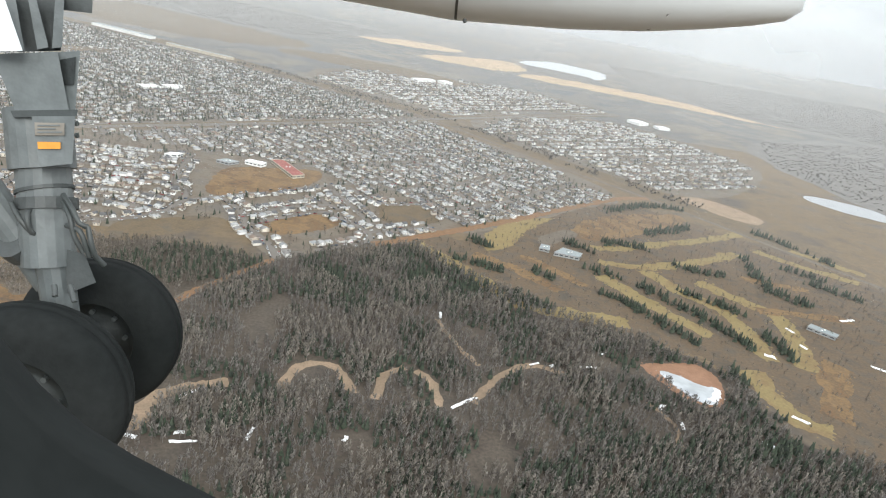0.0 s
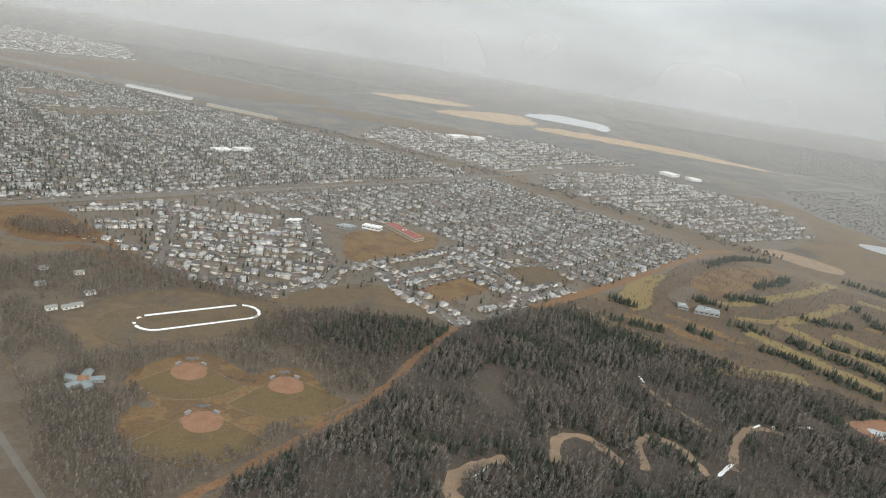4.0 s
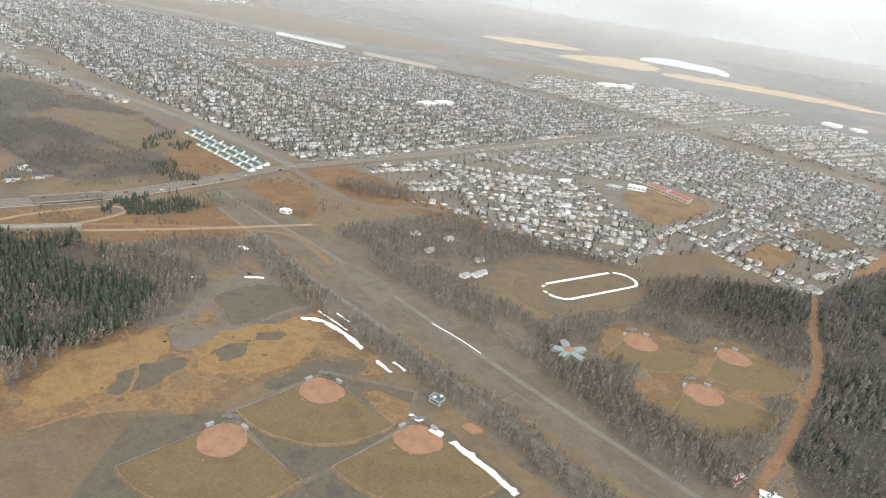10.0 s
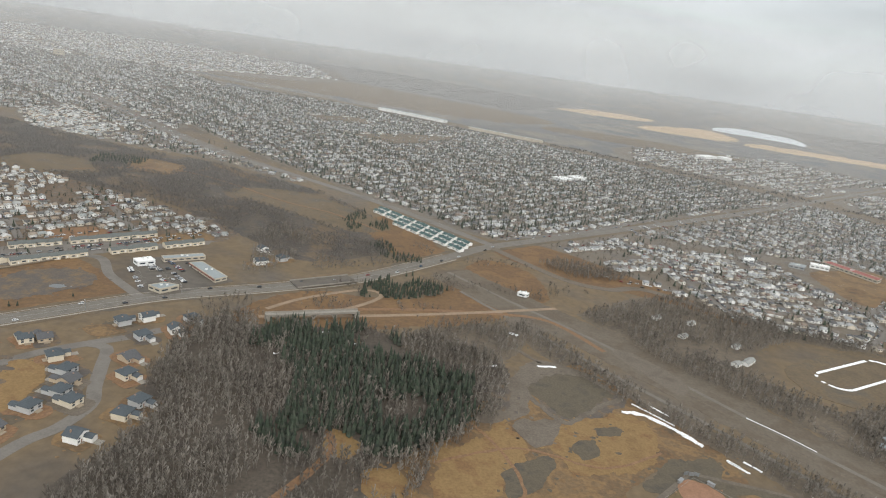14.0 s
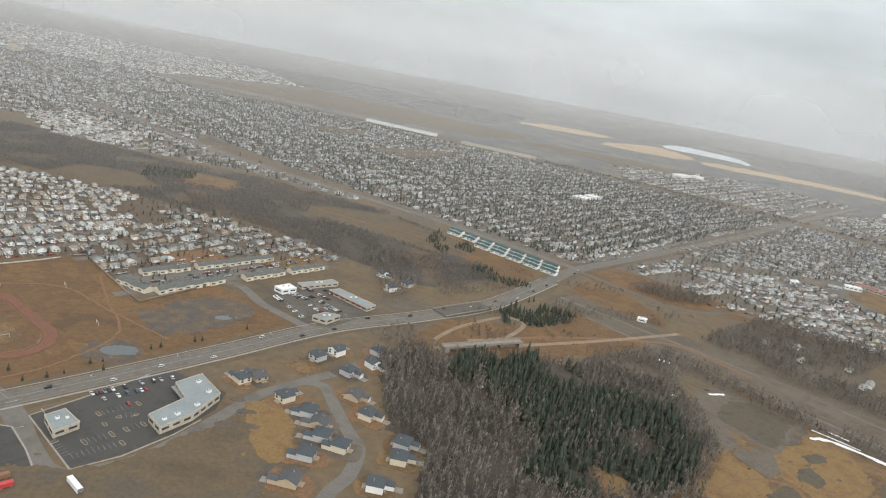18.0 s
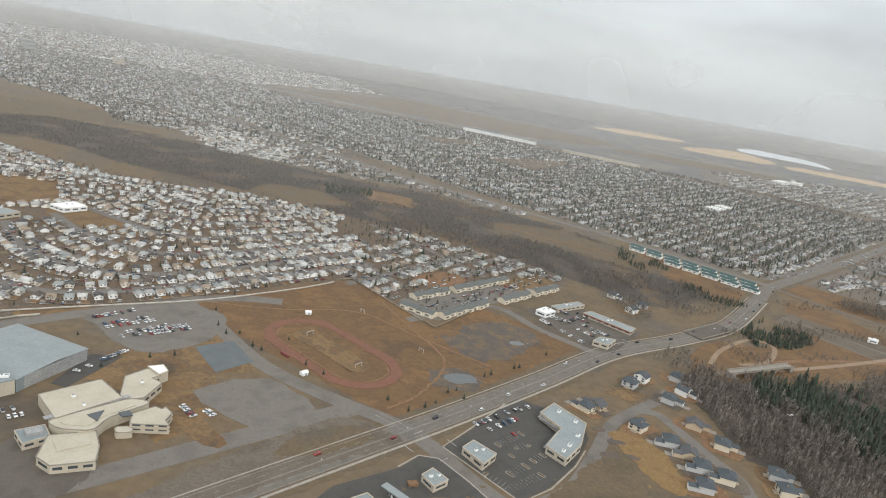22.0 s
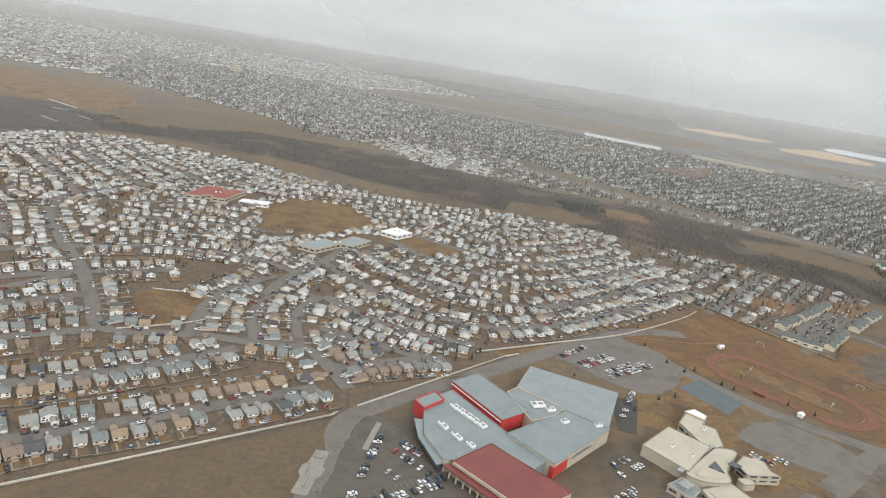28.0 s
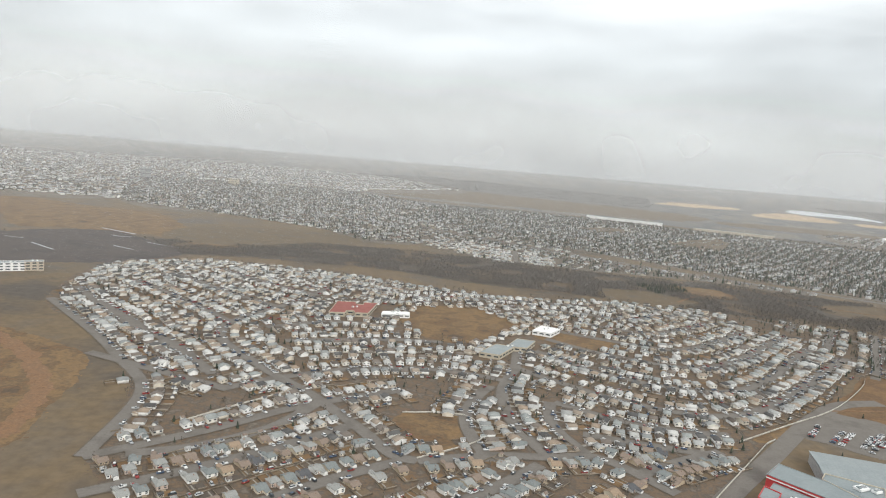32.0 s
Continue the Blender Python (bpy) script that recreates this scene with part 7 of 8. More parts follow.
# ---- sports grounds ----
def diamond(home, facing, reach, seed):
    """A ball field: turf fan, clay infield, fence, backstop, dugouts."""
    a0 = radians(facing)
    arc = [(home[0], home[1])] + [(home[0] + reach * (1 + 0.06 * math.cos(2 * t)) * math.cos(a0 + t), home[1] + reach * (1 + 0.06 * math.cos(2 * t)) * math.sin(a0 + t)) for t in np.linspace(-0.82, 0.82, 17)]
    patch("outfield", arc, 0.1, M["turf"], "mown olive-brown outfield of a ball field", "ball field", 0, False)
    road("warning_track", arc[1:], 2.4, 0.12, M["tan"], "thin tan warning track of a ball field", "track", smooth=False)
    c = (home[0] + 17 * math.cos(a0), home[1] + 17 * math.sin(a0))
    patch("infield", [(c[0] + 15.5 * math.cos(t * 0.5236), c[1] + 15.5 * math.sin(t * 0.5236)) for t in range(12)], 0.12, M["clay"], "round orange clay infield of a ball field", "infield", 2.0)
    ob = thing("outfield_fence", "low pale mesh fence round a ball field", "fence", "ball field fences", 0, 0, 0.1)
    loop = arc + [arc[0]]
    for p, q in zip(loop[:-1], loop[1:]):
        part("rail", edge_box(p, q, 0.14, 0.14, 1.5), M["concrete"], ob)
        part("post", shift(box(0.16, 0.16, 1.6), *p), M["concrete"], ob)
    back = thing("backstop", "tall grey backstop behind home plate", "backstop", "ball field backstops", home[0] - 4 * math.cos(a0), home[1] - 4 * math.sin(a0), 0.1, a0)
    for t in (-1, 0, 1):
        part("panel", shift(box(0.1, 4, 3), -0.5 * abs(t), 3.7 * t, 0, -0.35 * t), M["steel"], back)
    for sgn in (-1, 1):
        d = thing("dugout", "pale flat-roofed dugout beside a ball field", "dugout", "dugouts", home[0] + 12 * math.cos(a0 + 1.15 * sgn), home[1] + 12 * math.sin(a0 + 1.15 * sgn), 0.1, a0 + 0.8 * sgn)
        part("wall", box(5, 2.0, 2.0), M["grey_wall"], d)
        part("roof", box(5.6, 2.6, 0.25, 0, 0, 2.0), M["steel"], d)


for nm, pts, mt, lab in (("ball_surround", [(-730, 389), (-675, 447), (-608, 436), (-612, 396), (-672, 331)], "dull", "dull grass round a ball field"), ("ball_surround", [(-672, 331), (-608, 402), (-585, 396), (-538, 345), (-560, 305), (-650, 295)], "dull", "dull grass round a ball field"), ("ball_surround", [(-732, 388), (-676, 330), (-690, 295), (-790, 300), (-785, 372)], "dull", "dull grass round a ball field"), ("ball_wedge", [(-650, 429), (-635, 432), (-612, 421), (-614, 399), (-623, 394)], "tan", "wedge of orange grass beside a ball field")):
    patch(nm, pts, 0.1, M[mt], lab, "grass", 1.5, False)
for pts in ([(-732, 388), (-703, 418), (-676, 448), (-640, 442), (-608, 436), (-612, 398)], [(-672, 331), (-640, 363), (-609, 402)], [(-732, 388), (-702, 358), (-676, 330)]):
    road("ball_path", pts, 4, 0.1, M["gravel"], "pale gravel path between ball fields", "path", 5, False)
BALL_GROUND = [(-450, 530), (-432, 572), (-405, 592), (-372, 578), (-350, 560), (-325, 584), (-300, 572), (-276, 520), (-290, 490), (-325, 482), (-328, 450), (-375, 422), (-415, 440), (-432, 478), (-420, 505)]
patch("ball_ground", BALL_GROUND, 0.1, M["tan"], "trampled orange-brown ground round ball fields", "ground", 5)
for q in (((-407, 573), -80, 64, 1), ((-323, 566), -76, 70, 2), ((-377, 496), -78, 68, 3), ((-676, 441), -88, 72, 4), ((-606, 399), -87, 74, 5), ((-728, 378), -87, 72, 6)):
    diamond(*q)
patch("bullpen", [(-428, 497), (-421, 503), (-413, 497), (-420, 490)], 0.1, M["gravel"], "round pale gravel circle beside ball fields", "gravel circle", 1)
patch("practice_clay", [(-576, 402), (-569, 407), (-561, 400), (-568, 395)], 0.1, M["clay"], "small orange clay square", "infield", 1)


def stadium(centre, length, width, angle, n=40):
    r, s = width / 2, (length - width) / 2
    out = []
    for i in range(n):
        t = 2 * math.pi * i / n
        x, y = r * math.cos(t) + (s if math.cos(t) > 0 else -s), r * math.sin(t)
        out.append((centre[0] + x * math.cos(angle) - y * math.sin(angle), centre[1] + x * math.sin(angle) + y * math.cos(angle)))
    return out


patch("oval_field", stadium((-428, 664), 190, 92, radians(33)), 0.1, M["tan2"], "brown field with a cleared oval", "field", 2)
oval = stadium((-426, 671), 126, 37, radians(33), 72)
for name, sl in (("snow_oval", oval[37:72] + oval[:14]), ("snow_oval_end", oval[17:22]), ("snow_oval_dash", oval[24:28]), ("snow_oval_tip", oval[33:36])):
    pts = np.array(sl)
    v, f = ribbon(pts, 3.2, 0)
    for k, q in enumerate(v):
        w2 = noise.noise_vector(Vector((q[0] * 0.25, q[1] * 0.25, 5))) * 1.1
        v[k] = (q[0] + w2[0], q[1] + w2[1], 0.6)
    n = len(pts)
    edge = list(range(n)) + list(range(2 * n - 1, n - 1, -1))
    low = [(x, y, 0.2) for x, y, z in v]
    f = f + [[edge[i], edge[(i + 1) % (2 * n)], 2 * n + edge[(i + 1) % (2 * n)], 2 * n + edge[i]] for i in range(2 * n)]
    tagged(new(name, mesh_of(name, v + low, f, M["snow"])), "white snow ring of a cleared oval on a brown field", "snow", kind="structure")
TRK = radians(-43.8)
ring = stadium((-1394, 551), 126, 61, TRK, 60)
road("running_track", ring + ring[:1], 9, 0.12, M["track"], "worn reddish cinder running track", "track", smooth=False, wobble=2.0)
inner = stadium((-1394, 551), 114, 49, TRK, 60)
road("track_lane", inner + inner[:1], 1.2, 0.1, M["trail"], "brown worn inner lane of a running track", "track", smooth=False, wobble=2.0)
patch("track_infield", stadium((-1394, 551), 84, 22, TRK), 0.1, M["tan"], "dry orange-brown infield of a running track", "field", 1.5)
for x, y, a in ((-1415, 575, TRK), (-1370, 527, TRK), (-1375, 640, 0.6), (-1320, 570, 0.6)):
    g = thing("goal_post", "thin yellow goal post on a field", "goal post", "goal posts", x, y, 0.5, a + 1.57)
    for sgn in (-1, 1):
        part("post", box(0.3, 0.3, 3.0, sgn * 3.2, 0), M["pale_fence"], g)
    part("crossbar", box(6.7, 0.3, 0.3, 0, 0, 3.0), M["pale_fence"], g)
for x, y, a, lab in ((-1423, 619, 0.3, "small white field shed beside a running track"), (-1409, 503, 0.8, "small white field pavilion beside a running track"), (-1428, 531, -0.75, "low dark red field shelter")):
    g = thing("field_shed", lab, "shed", "", x, y, 0.4, a)
    if "red" in lab:
        part("wall", box(9, 1.6, 1.5), M["red_roof"], g)
        part("roof", box(9.4, 2.0, 0.2, 0, 0, 1.5), M["red_roof"], g)
        continue
    part("wall", gable_walls(5, 4, 2.4, 1.2), M["white"], g)
    part("roof", gable(5, 4, 2.4, 1.2, 0.4, 0.15), M["white"], g)
    part("door", box(1.2, 0.1, 2.0, 0.5, -2.05), M["steel"], g)
for x, y in ((-564, 651), (-551, 657), (-546, 698), (-579, 749), (-601, 707), (-545, 664), (-618, 752)):
    g = thing("farm_cottage", "small isolated cottage among bare trees", "house", "cottages among trees", x, y, 0.1, 0.7)
    part("wall", gable_walls(10, 7, 3, 1.8), SIDING["white"], g)
    part("roof", gable(10, 7, 3, 1.8, 0.4, 0.2), SHINGLE["pale grey"], g)
    part("window", box(2, 0.1, 1.2, -2, -3.55, 1.0), M["pane"], g)
    part("door", box(1, 0.1, 2.0, 2, -3.55, 0), M["brick"], g)
skate = thing("skate_pad", "pale concrete skate pad on a lawn", "skate pad", "", -1754, 363, 0.15, 1.42)
part("slab", prism([(-20, -3.6), (-19, -4.6), (-5, -4.4), (-2, -6.2), (4, -6.4), (7, -4.2), (19, -4.4), (20, -3), (19.5, 3.6), (7, 4), (4, 6.2), (-3, 6), (-6, 4), (-20, 4)], 0.3), M["concrete"], skate)
part("ramp", box(4, 5, 0.9, 14, 0, 0.3), M["concrete"], skate)
part("ledge", box(8, 1, 0.6, -10, 0, 0.3), M["concrete"], skate)
part("rail", box(6, 0.2, 0.5, 0, 2, 0.3), M["steel"], skate)
road("lot_kerb", [(-1722, 419), (-1725, 404), (-1728, 389)], 3.5, 0.1, M["concrete"], "pale concrete kerb strip beside a parking lot", "kerb", 4)

# ---- cars ----
PAINTS = {"white": plain("white_car_paint", (0.7, 0.7, 0.7), 0.25, 0.02), "black": plain("black_car_paint", (0.025, 0.025, 0.028), 0.25, 0.02), "silver": plain("silver_car_paint", (0.42, 0.43, 0.44), 0.3, 0.02), "red": plain("red_car_paint", (0.32, 0.035, 0.03), 0.25, 0.02), "blue": plain("blue_car_paint", (0.06, 0.1, 0.17), 0.25, 0.02)}
M["tyre"] = plain("black_tyre", (0.03, 0.03, 0.03), 0.9)


def wheel(x, y):
    v, f = [], []
    for i in range(10):
        t = i * 0.6283
        v += [(x + 0.36 * math.cos(t), y - 0.13, 0.36 + 0.36 * math.sin(t)), (x + 0.36 * math.cos(t), y + 0.13, 0.36 + 0.36 * math.sin(t))]
    f = [[2 * i, 2 * i + 1, (2 * i + 3) % 20, (2 * i + 2) % 20] for i in range(10)] + [list(range(0, 20, 2)), list(range(19, 0, -2))]
    return v, f


def car(colour, form):
    """A parked car: body, glazed cabin, roof, four wheels, lamps."""
    long = 5.3 if form == "pickup" else 4.6
    ob = thing("car", "%s %s parked on asphalt" % (colour, form), "car", "parked cars")
    p, a = PAINTS[colour], long / 2
    side = [(-a, 0.35), (-a, 0.95), (-a + 0.2, 1.05), (a - 1.2, 1.05), (a - 0.15, 0.9), (a, 0.6), (a, 0.35)]
    v = [(x, -0.92, z) for x, z in side] + [(x, 0.92, z) for x, z in side]
    n = len(side)
    part("body", (v, [[i, (i + 1) % n, n + (i + 1) % n, n + i] for i in range(n)] + [list(range(n))[::-1], list(range(n, 2 * n))]), p, ob)
    lo, hi = {"pickup": ((-0.4, 1.3), (-0.2, 0.7)), "van": ((-a + 0.1, 1.5), (-a + 0.3, 0.8)), "saloon": ((-a + 0.5, 1.2), (-1.2, 0.5))}[form]
    top = 1.75 if form != "saloon" else 1.48
    v = [(lo[0], -0.86, 1.05), (lo[1], -0.86, 1.05), (lo[1], 0.86, 1.05), (lo[0], 0.86, 1.05), (hi[0], -0.7, top), (hi[1], -0.7, top), (hi[1], 0.7, top), (hi[0], 0.7, top)]
    part("window", (v, box(1, 1, 1)[1]), M["pane"], ob, "dark car windows")
    part("roof", box(hi[1] - hi[0], 1.42, 0.07, (hi[0] + hi[1]) / 2, 0, top), p, ob)
    for x in (-a + 0.9, a - 0.9):
        for y in (-0.82, 0.82):
            part("wheel", wheel(x, y), M["tyre"], ob)
    return ob


r8 = np.random.default_rng(8)
KINDS = [("white", "saloon"), ("silver", "saloon"), ("black", "van"), ("white", "pickup"), ("red", "saloon"), ("black", "saloon"), ("blue", "van"), ("silver", "van"), ("white", "van"), ("black", "pickup")]
CARS, placed = [car(*k) for k in KINDS], [False] * len(KINDS)


def park(x, y, a, z=0.12):
    k = int(r8.choice(len(KINDS), p=[0.16, 0.14, 0.12, 0.13, 0.06, 0.1, 0.06, 0.09, 0.06, 0.08]))
    m = pose(x * S, y * S, z, 0, 0, math.degrees(a + r8.normal(0, 0.03)))
    if placed[k]:
        copy_thing(CARS[k], m)
    else:
        CARS[k].matrix_basis, placed[k] = m, True


def bay(a, b, turn, fill=0.75, gap=3.0):
    a, b = np.asarray(a, float), np.asarray(b, float)
    n = int(np.hypot(*(b - a)) / gap)
    for i in range(n):
        if r8.random() < fill * 0.68:
            q = a + (b - a) * (i + 0.5) / n
            park(q[0], q[1], turn + (math.pi if r8.random() < 0.5 else 0))


for a, b, t, fl in (((-1733, 335), (-1720, 405), 0.2, 0.8), ((-1712, 392), (-1690, 372), 1.0, 0.7), ((-1717, 374), (-1700, 358), 1.0, 0.75), ((-1718, 350), (-1682, 372), -1.0, 0.85), ((-1722, 343), (-1684, 365), -1.0, 0.85), ((-1724, 325), (-1690, 344), -1.0, 0.8), ((-1728, 318), (-1694, 337), -1.0, 0.8),
                    ((-1600, 360), (-1570, 385), 2.3, 0.8), ((-1604, 353), (-1574, 378), 2.3, 0.8), ((-1590, 340), (-1560, 365), 2.3, 0.6), ((-1578, 395), (-1560, 410), 2.3, 0.5),
                    ((-1578, 560), (-1560, 577), -0.7, 0.9), ((-1572, 543), (-1540, 570), -0.7, 0.85), ((-1568, 538), (-1536, 565), -0.7, 0.85), ((-1556, 530), (-1526, 556), -0.7, 0.8), ((-1551, 525), (-1521, 551), -0.7, 0.8),
                    ((-1470, 444), (-1455, 432), 0.7, 0.6), ((-1276, 455), (-1248, 480), 2.3, 0.5), ((-1262, 450), (-1242, 468), 2.3, 0.45), ((-1196, 690), (-1160, 640), 0.7, 0.6), ((-1180, 700), (-1140, 655), 0.7, 0.7), ((-1160, 700), (-1120, 660), 0.7, 0.7), ((-1150, 725), (-1110, 690), 0.7, 0.6), ((-1560, 460), (-1550, 480), 0.0, 0.6)):
    bay(a, b, t, fl)
lot_cars = Soup()
for a, b, t, fl in (((-1738, 300), (-1728, 332), 0.2, 0.8), ((-1708, 400), (-1694, 388), 1.0, 0.6), ((-1705, 352), (-1668, 330), 0.6, 0.8), ((-1712, 312), (-1676, 330), -1.0, 0.8), ((-1716, 305), (-1680, 323), -1.0, 0.8), ((-1718, 292), (-1672, 312), -1.0, 0.75), ((-1722, 285), (-1676, 305), -1.0, 0.75), ((-1700, 270), (-1650, 300), -1.0, 0.7), ((-1664, 300), (-1624, 330), 2.2, 0.7), ((-1640, 318), (-1612, 340), 2.2, 0.6),
                    ((-1608, 346), (-1578, 371), 2.3, 0.85), ((-1596, 333), (-1566, 358), 2.3, 0.8), ((-1586, 328), (-1556, 352), 2.3, 0.7), ((-1580, 404), (-1566, 416), 2.3, 0.5), ((-1540, 540), (-1512, 562), -0.7, 0.85), ((-1536, 535), (-1508, 557), -0.7, 0.8), ((-1584, 553), (-1566, 570), -0.7, 0.9), ((-1548, 486), (-1538, 506), 0.3, 0.6), ((-1478, 440), (-1466, 428), 0.7, 0.5)):
    a, b = np.asarray(a, float), np.asarray(b, float)
    for i in range(int(np.hypot(*(b - a)) / 2.7)):
        if r8.random() < fl:
            q = a + (b - a) * (i + 0.5) * 2.7 / np.hypot(*(b - a))
            lot_cars.add(CARLETS[int(r8.integers(0, 3))], [(q[0], q[1], 0.2)], [t + (math.pi if r8.random() < 0.5 else 0) + r8.normal(0, 0.04)], [(1, 1, 1)])
for a, b, t, fl in (((-1318, 672), (-1290, 700), 0.8, 0.6), ((-1285, 712), (-1250, 745), 0.8, 0.6), ((-1240, 750), (-1205, 785), 0.8, 0.6), ((-1275, 700), (-1245, 730), 0.8, 0.5), ((-1200, 772), (-1165, 800), 0.8, 0.5), ((-1188, 712), (-1160, 688), 0.8, 0.7), ((-1168, 722), (-1140, 696), 0.8, 0.7), ((-1155, 660), (-1135, 676), 2.3, 0.6), ((-1283, 462), (-1262, 480), 2.3, 0.6), ((-1258, 484), (-1238, 498), 2.3, 0.5)):
    a, b = np.asarray(a, float), np.asarray(b, float)
    for i in range(int(np.hypot(*(b - a)) / 2.7)):
        if r8.random() < fl:
            q = a + (b - a) * (i + 0.5) * 2.7 / np.hypot(*(b - a))
            lot_cars.add(CARLETS[int(r8.integers(0, 3))], [(q[0], q[1], 0.25)], [t + 1.57 * 0 + r8.normal(0, 0.06)], [(1, 1, 1)])
lot_cars.build("lot_cars", [M["car_mix"], M["pane"]], "many white, grey and dark cars parked in lots by an arena", "cars")
for s in np.arange(60, 900, 42):
    ln = spline(ARTERIAL[1:10], 3.0)
    i = min(int(s / 3 + r8.uniform(-3, 3)), len(ln) - 2)
    d = ln[i + 1] - ln[i]
    d /= np.hypot(*d)
    sgn = 1 if r8.random() < 0.5 else -1
    q = ln[i] + np.array([-d[1], d[0]]) * sgn * (2.4 if r8.random() < 0.5 else 6.8)
    park(q[0], q[1], math.atan2(d[1], d[0]) + (math.pi if sgn > 0 else 0), 0.16)
for x, y, a in close[r8.random(len(close)) < 0.03]:
    c, s = math.cos(a), math.sin(a)
    px, py = (2.7, -12.8) if r8.random() < 0.6 else (-3.5, -11.5)
    park(x + px * c - py * s, y + px * s + py * c, a + (1.57 if px > 0 else 0), 0.18)
for k, done in enumerate(placed):
    if not done:
        CARS[k].matrix_basis = pose((-1700 + 5 * k) * S, 330 * S, 0.12)
lamps = [(-1285, 470), (-1240, 515), (-1180, 575), (-1120, 640), (-1330, 430), (-1380, 385)]
for x, y in lamps:
    g = thing("street_lamp", "tall grey street lamp beside an arterial road", "street lamp", "street lamps", x, y, 0.4, 2.3)
    part("pole", box(0.25, 0.25, 9), M["steel"], g)
    part("arm", box(2.4, 0.15, 0.15, 1.1, 0, 8.9), M["steel"], g)
    part("lamp_head", box(0.9, 0.4, 0.2, 2.2, 0, 8.8), M["white"], g)

# ---- golf course spruces, each a tree ----
def tree_thing(name, kind, height, mat, label, category, group, girth=1.0):
    ob = thing(name, label, category, group)
    v, f, _ = kind
    g = height * girth
    part("crown", ([(x * g, y * g, z * height) for x, y, z in v], f), mat, ob)
    part("trunk", box(0.05 * height, 0.05 * height, height * 0.3), M["trunk"], ob)
    return ob


GOLF = [tree_thing("spruce_tree", SPRUCE[i % 5], 9 + 1.3 * i, M["spruce"], "dark green spruce tree between golf fairways", "tree", "golf course spruces", 1.2) for i in range(4)]
FAIRS = [[(88, 798), (126, 782)], [(166, 799), (189, 781)], [(126, 716), (171, 690)], [(297, 953), (360, 956)], [(252, 831), (281, 823)], [(253, 758), (288, 723)], [(309, 800), (342, 758), (367, 723)], [(374, 715), (387, 685), (398, 660)], [(391, 897), (429, 885), (460, 886)], [(525, 974), (516, 886), (516, 839), (552, 816)], [(618, 1127), (659, 1075), (694, 1014)], [(437, 699), (439, 642)], [(371, 800), (404, 777), (426, 753)], [(285, 725), (311, 683), (333, 657)], [(87, 884), (113, 867)], [(336, 1118), (436, 1199), (507, 1210)], [(386, 1028), (483, 1097)], [(237, 929), (272, 898)], [(597, 904), (650, 864)], [(589, 953), (628, 924)], [(352, 604), (350, 543), (372, 513)], [(41, 808), (78, 804)]]
seen = [False] * 4
for ln in FAIRS:
    p = spline(ln, 1.0)
    i = int(r8.uniform(0, 12))
    while i < len(p):
        q = p[i] + r8.normal(0, 4.0, 2)
        k = int(r8.integers(0, 4))
        m = pose(q[0] * S, q[1] * S, 0.1, 0, 0, r8.uniform(0, 360))
        if seen[k]:
            copy_thing(GOLF[k], m)
        else:
            GOLF[k].matrix_basis, seen[k] = m, True
        i += int(r8.choice([4, 6, 9, 20, 12]))

rows_ = Soup()
for k, ln in enumerate(FAIRS):
    p = spline(ln, 1.5)
    q = p + r8.normal(0, 5.0, p.shape)
    plant(rows_, q[[noise.noise(Vector((x * 0.012, y * 0.012, k))) > -0.22 for x, y in q]], SPRUCE, 6, 13, r8, 1.25)
rows_.build("golf_spruce_rows", [M["spruce"]], "dense rows of dark spruces between fairways", "trees")

# roadside spruces and field-edge trees
EDGE = [(-1300, 505), (-1293, 510), (-1288, 498), (-1318, 478), (-1310, 486), (-1268, 540), (-1262, 545), (-1330, 470), (-1345, 482), (-1240, 562), (-1235, 566), (-1205, 600), (-1480, 556), (-1470, 560), (-1455, 540), (-1447, 535), (-1500, 600), (-1490, 570), (-1410, 520), (-1395, 508), (-1545, 478), (-1520, 500), (-1505, 508), (-1580, 520), (-1430, 560)]
for x, y in EDGE:
    k = int(r8.integers(0, 4))
    ob = copy_thing(GOLF[k], pose(x * S, y * S, 0.05, 0, 0, r8.uniform(0, 360)))
    ob.scale = (0.45, 0.45, 0.45)
    tagged(ob, "small dark spruce planted beside a field", "tree", "field-edge spruces")

# parking islands and bay lines
def island(x, y, long, wide, turn):
    ob = thing("parking_island", "kerbed parking island with brown grass", "parking island", "parking islands", x, y, 0.13, turn)
    r, s = wide / 2, (long - wide) / 2
    ring_ = [(r * math.cos(t) + (s if math.cos(t) > 0 else -s), r * math.sin(t)) for t in np.linspace(0.15, 6.28, 16)]
    part("kerb", prism(ring_, 0.25), M["concrete"], ob)
    part("grass", prism([(px * 0.88, py * 0.68) for px, py in ring_], 0.04, 0.25), M["tan2"], ob)


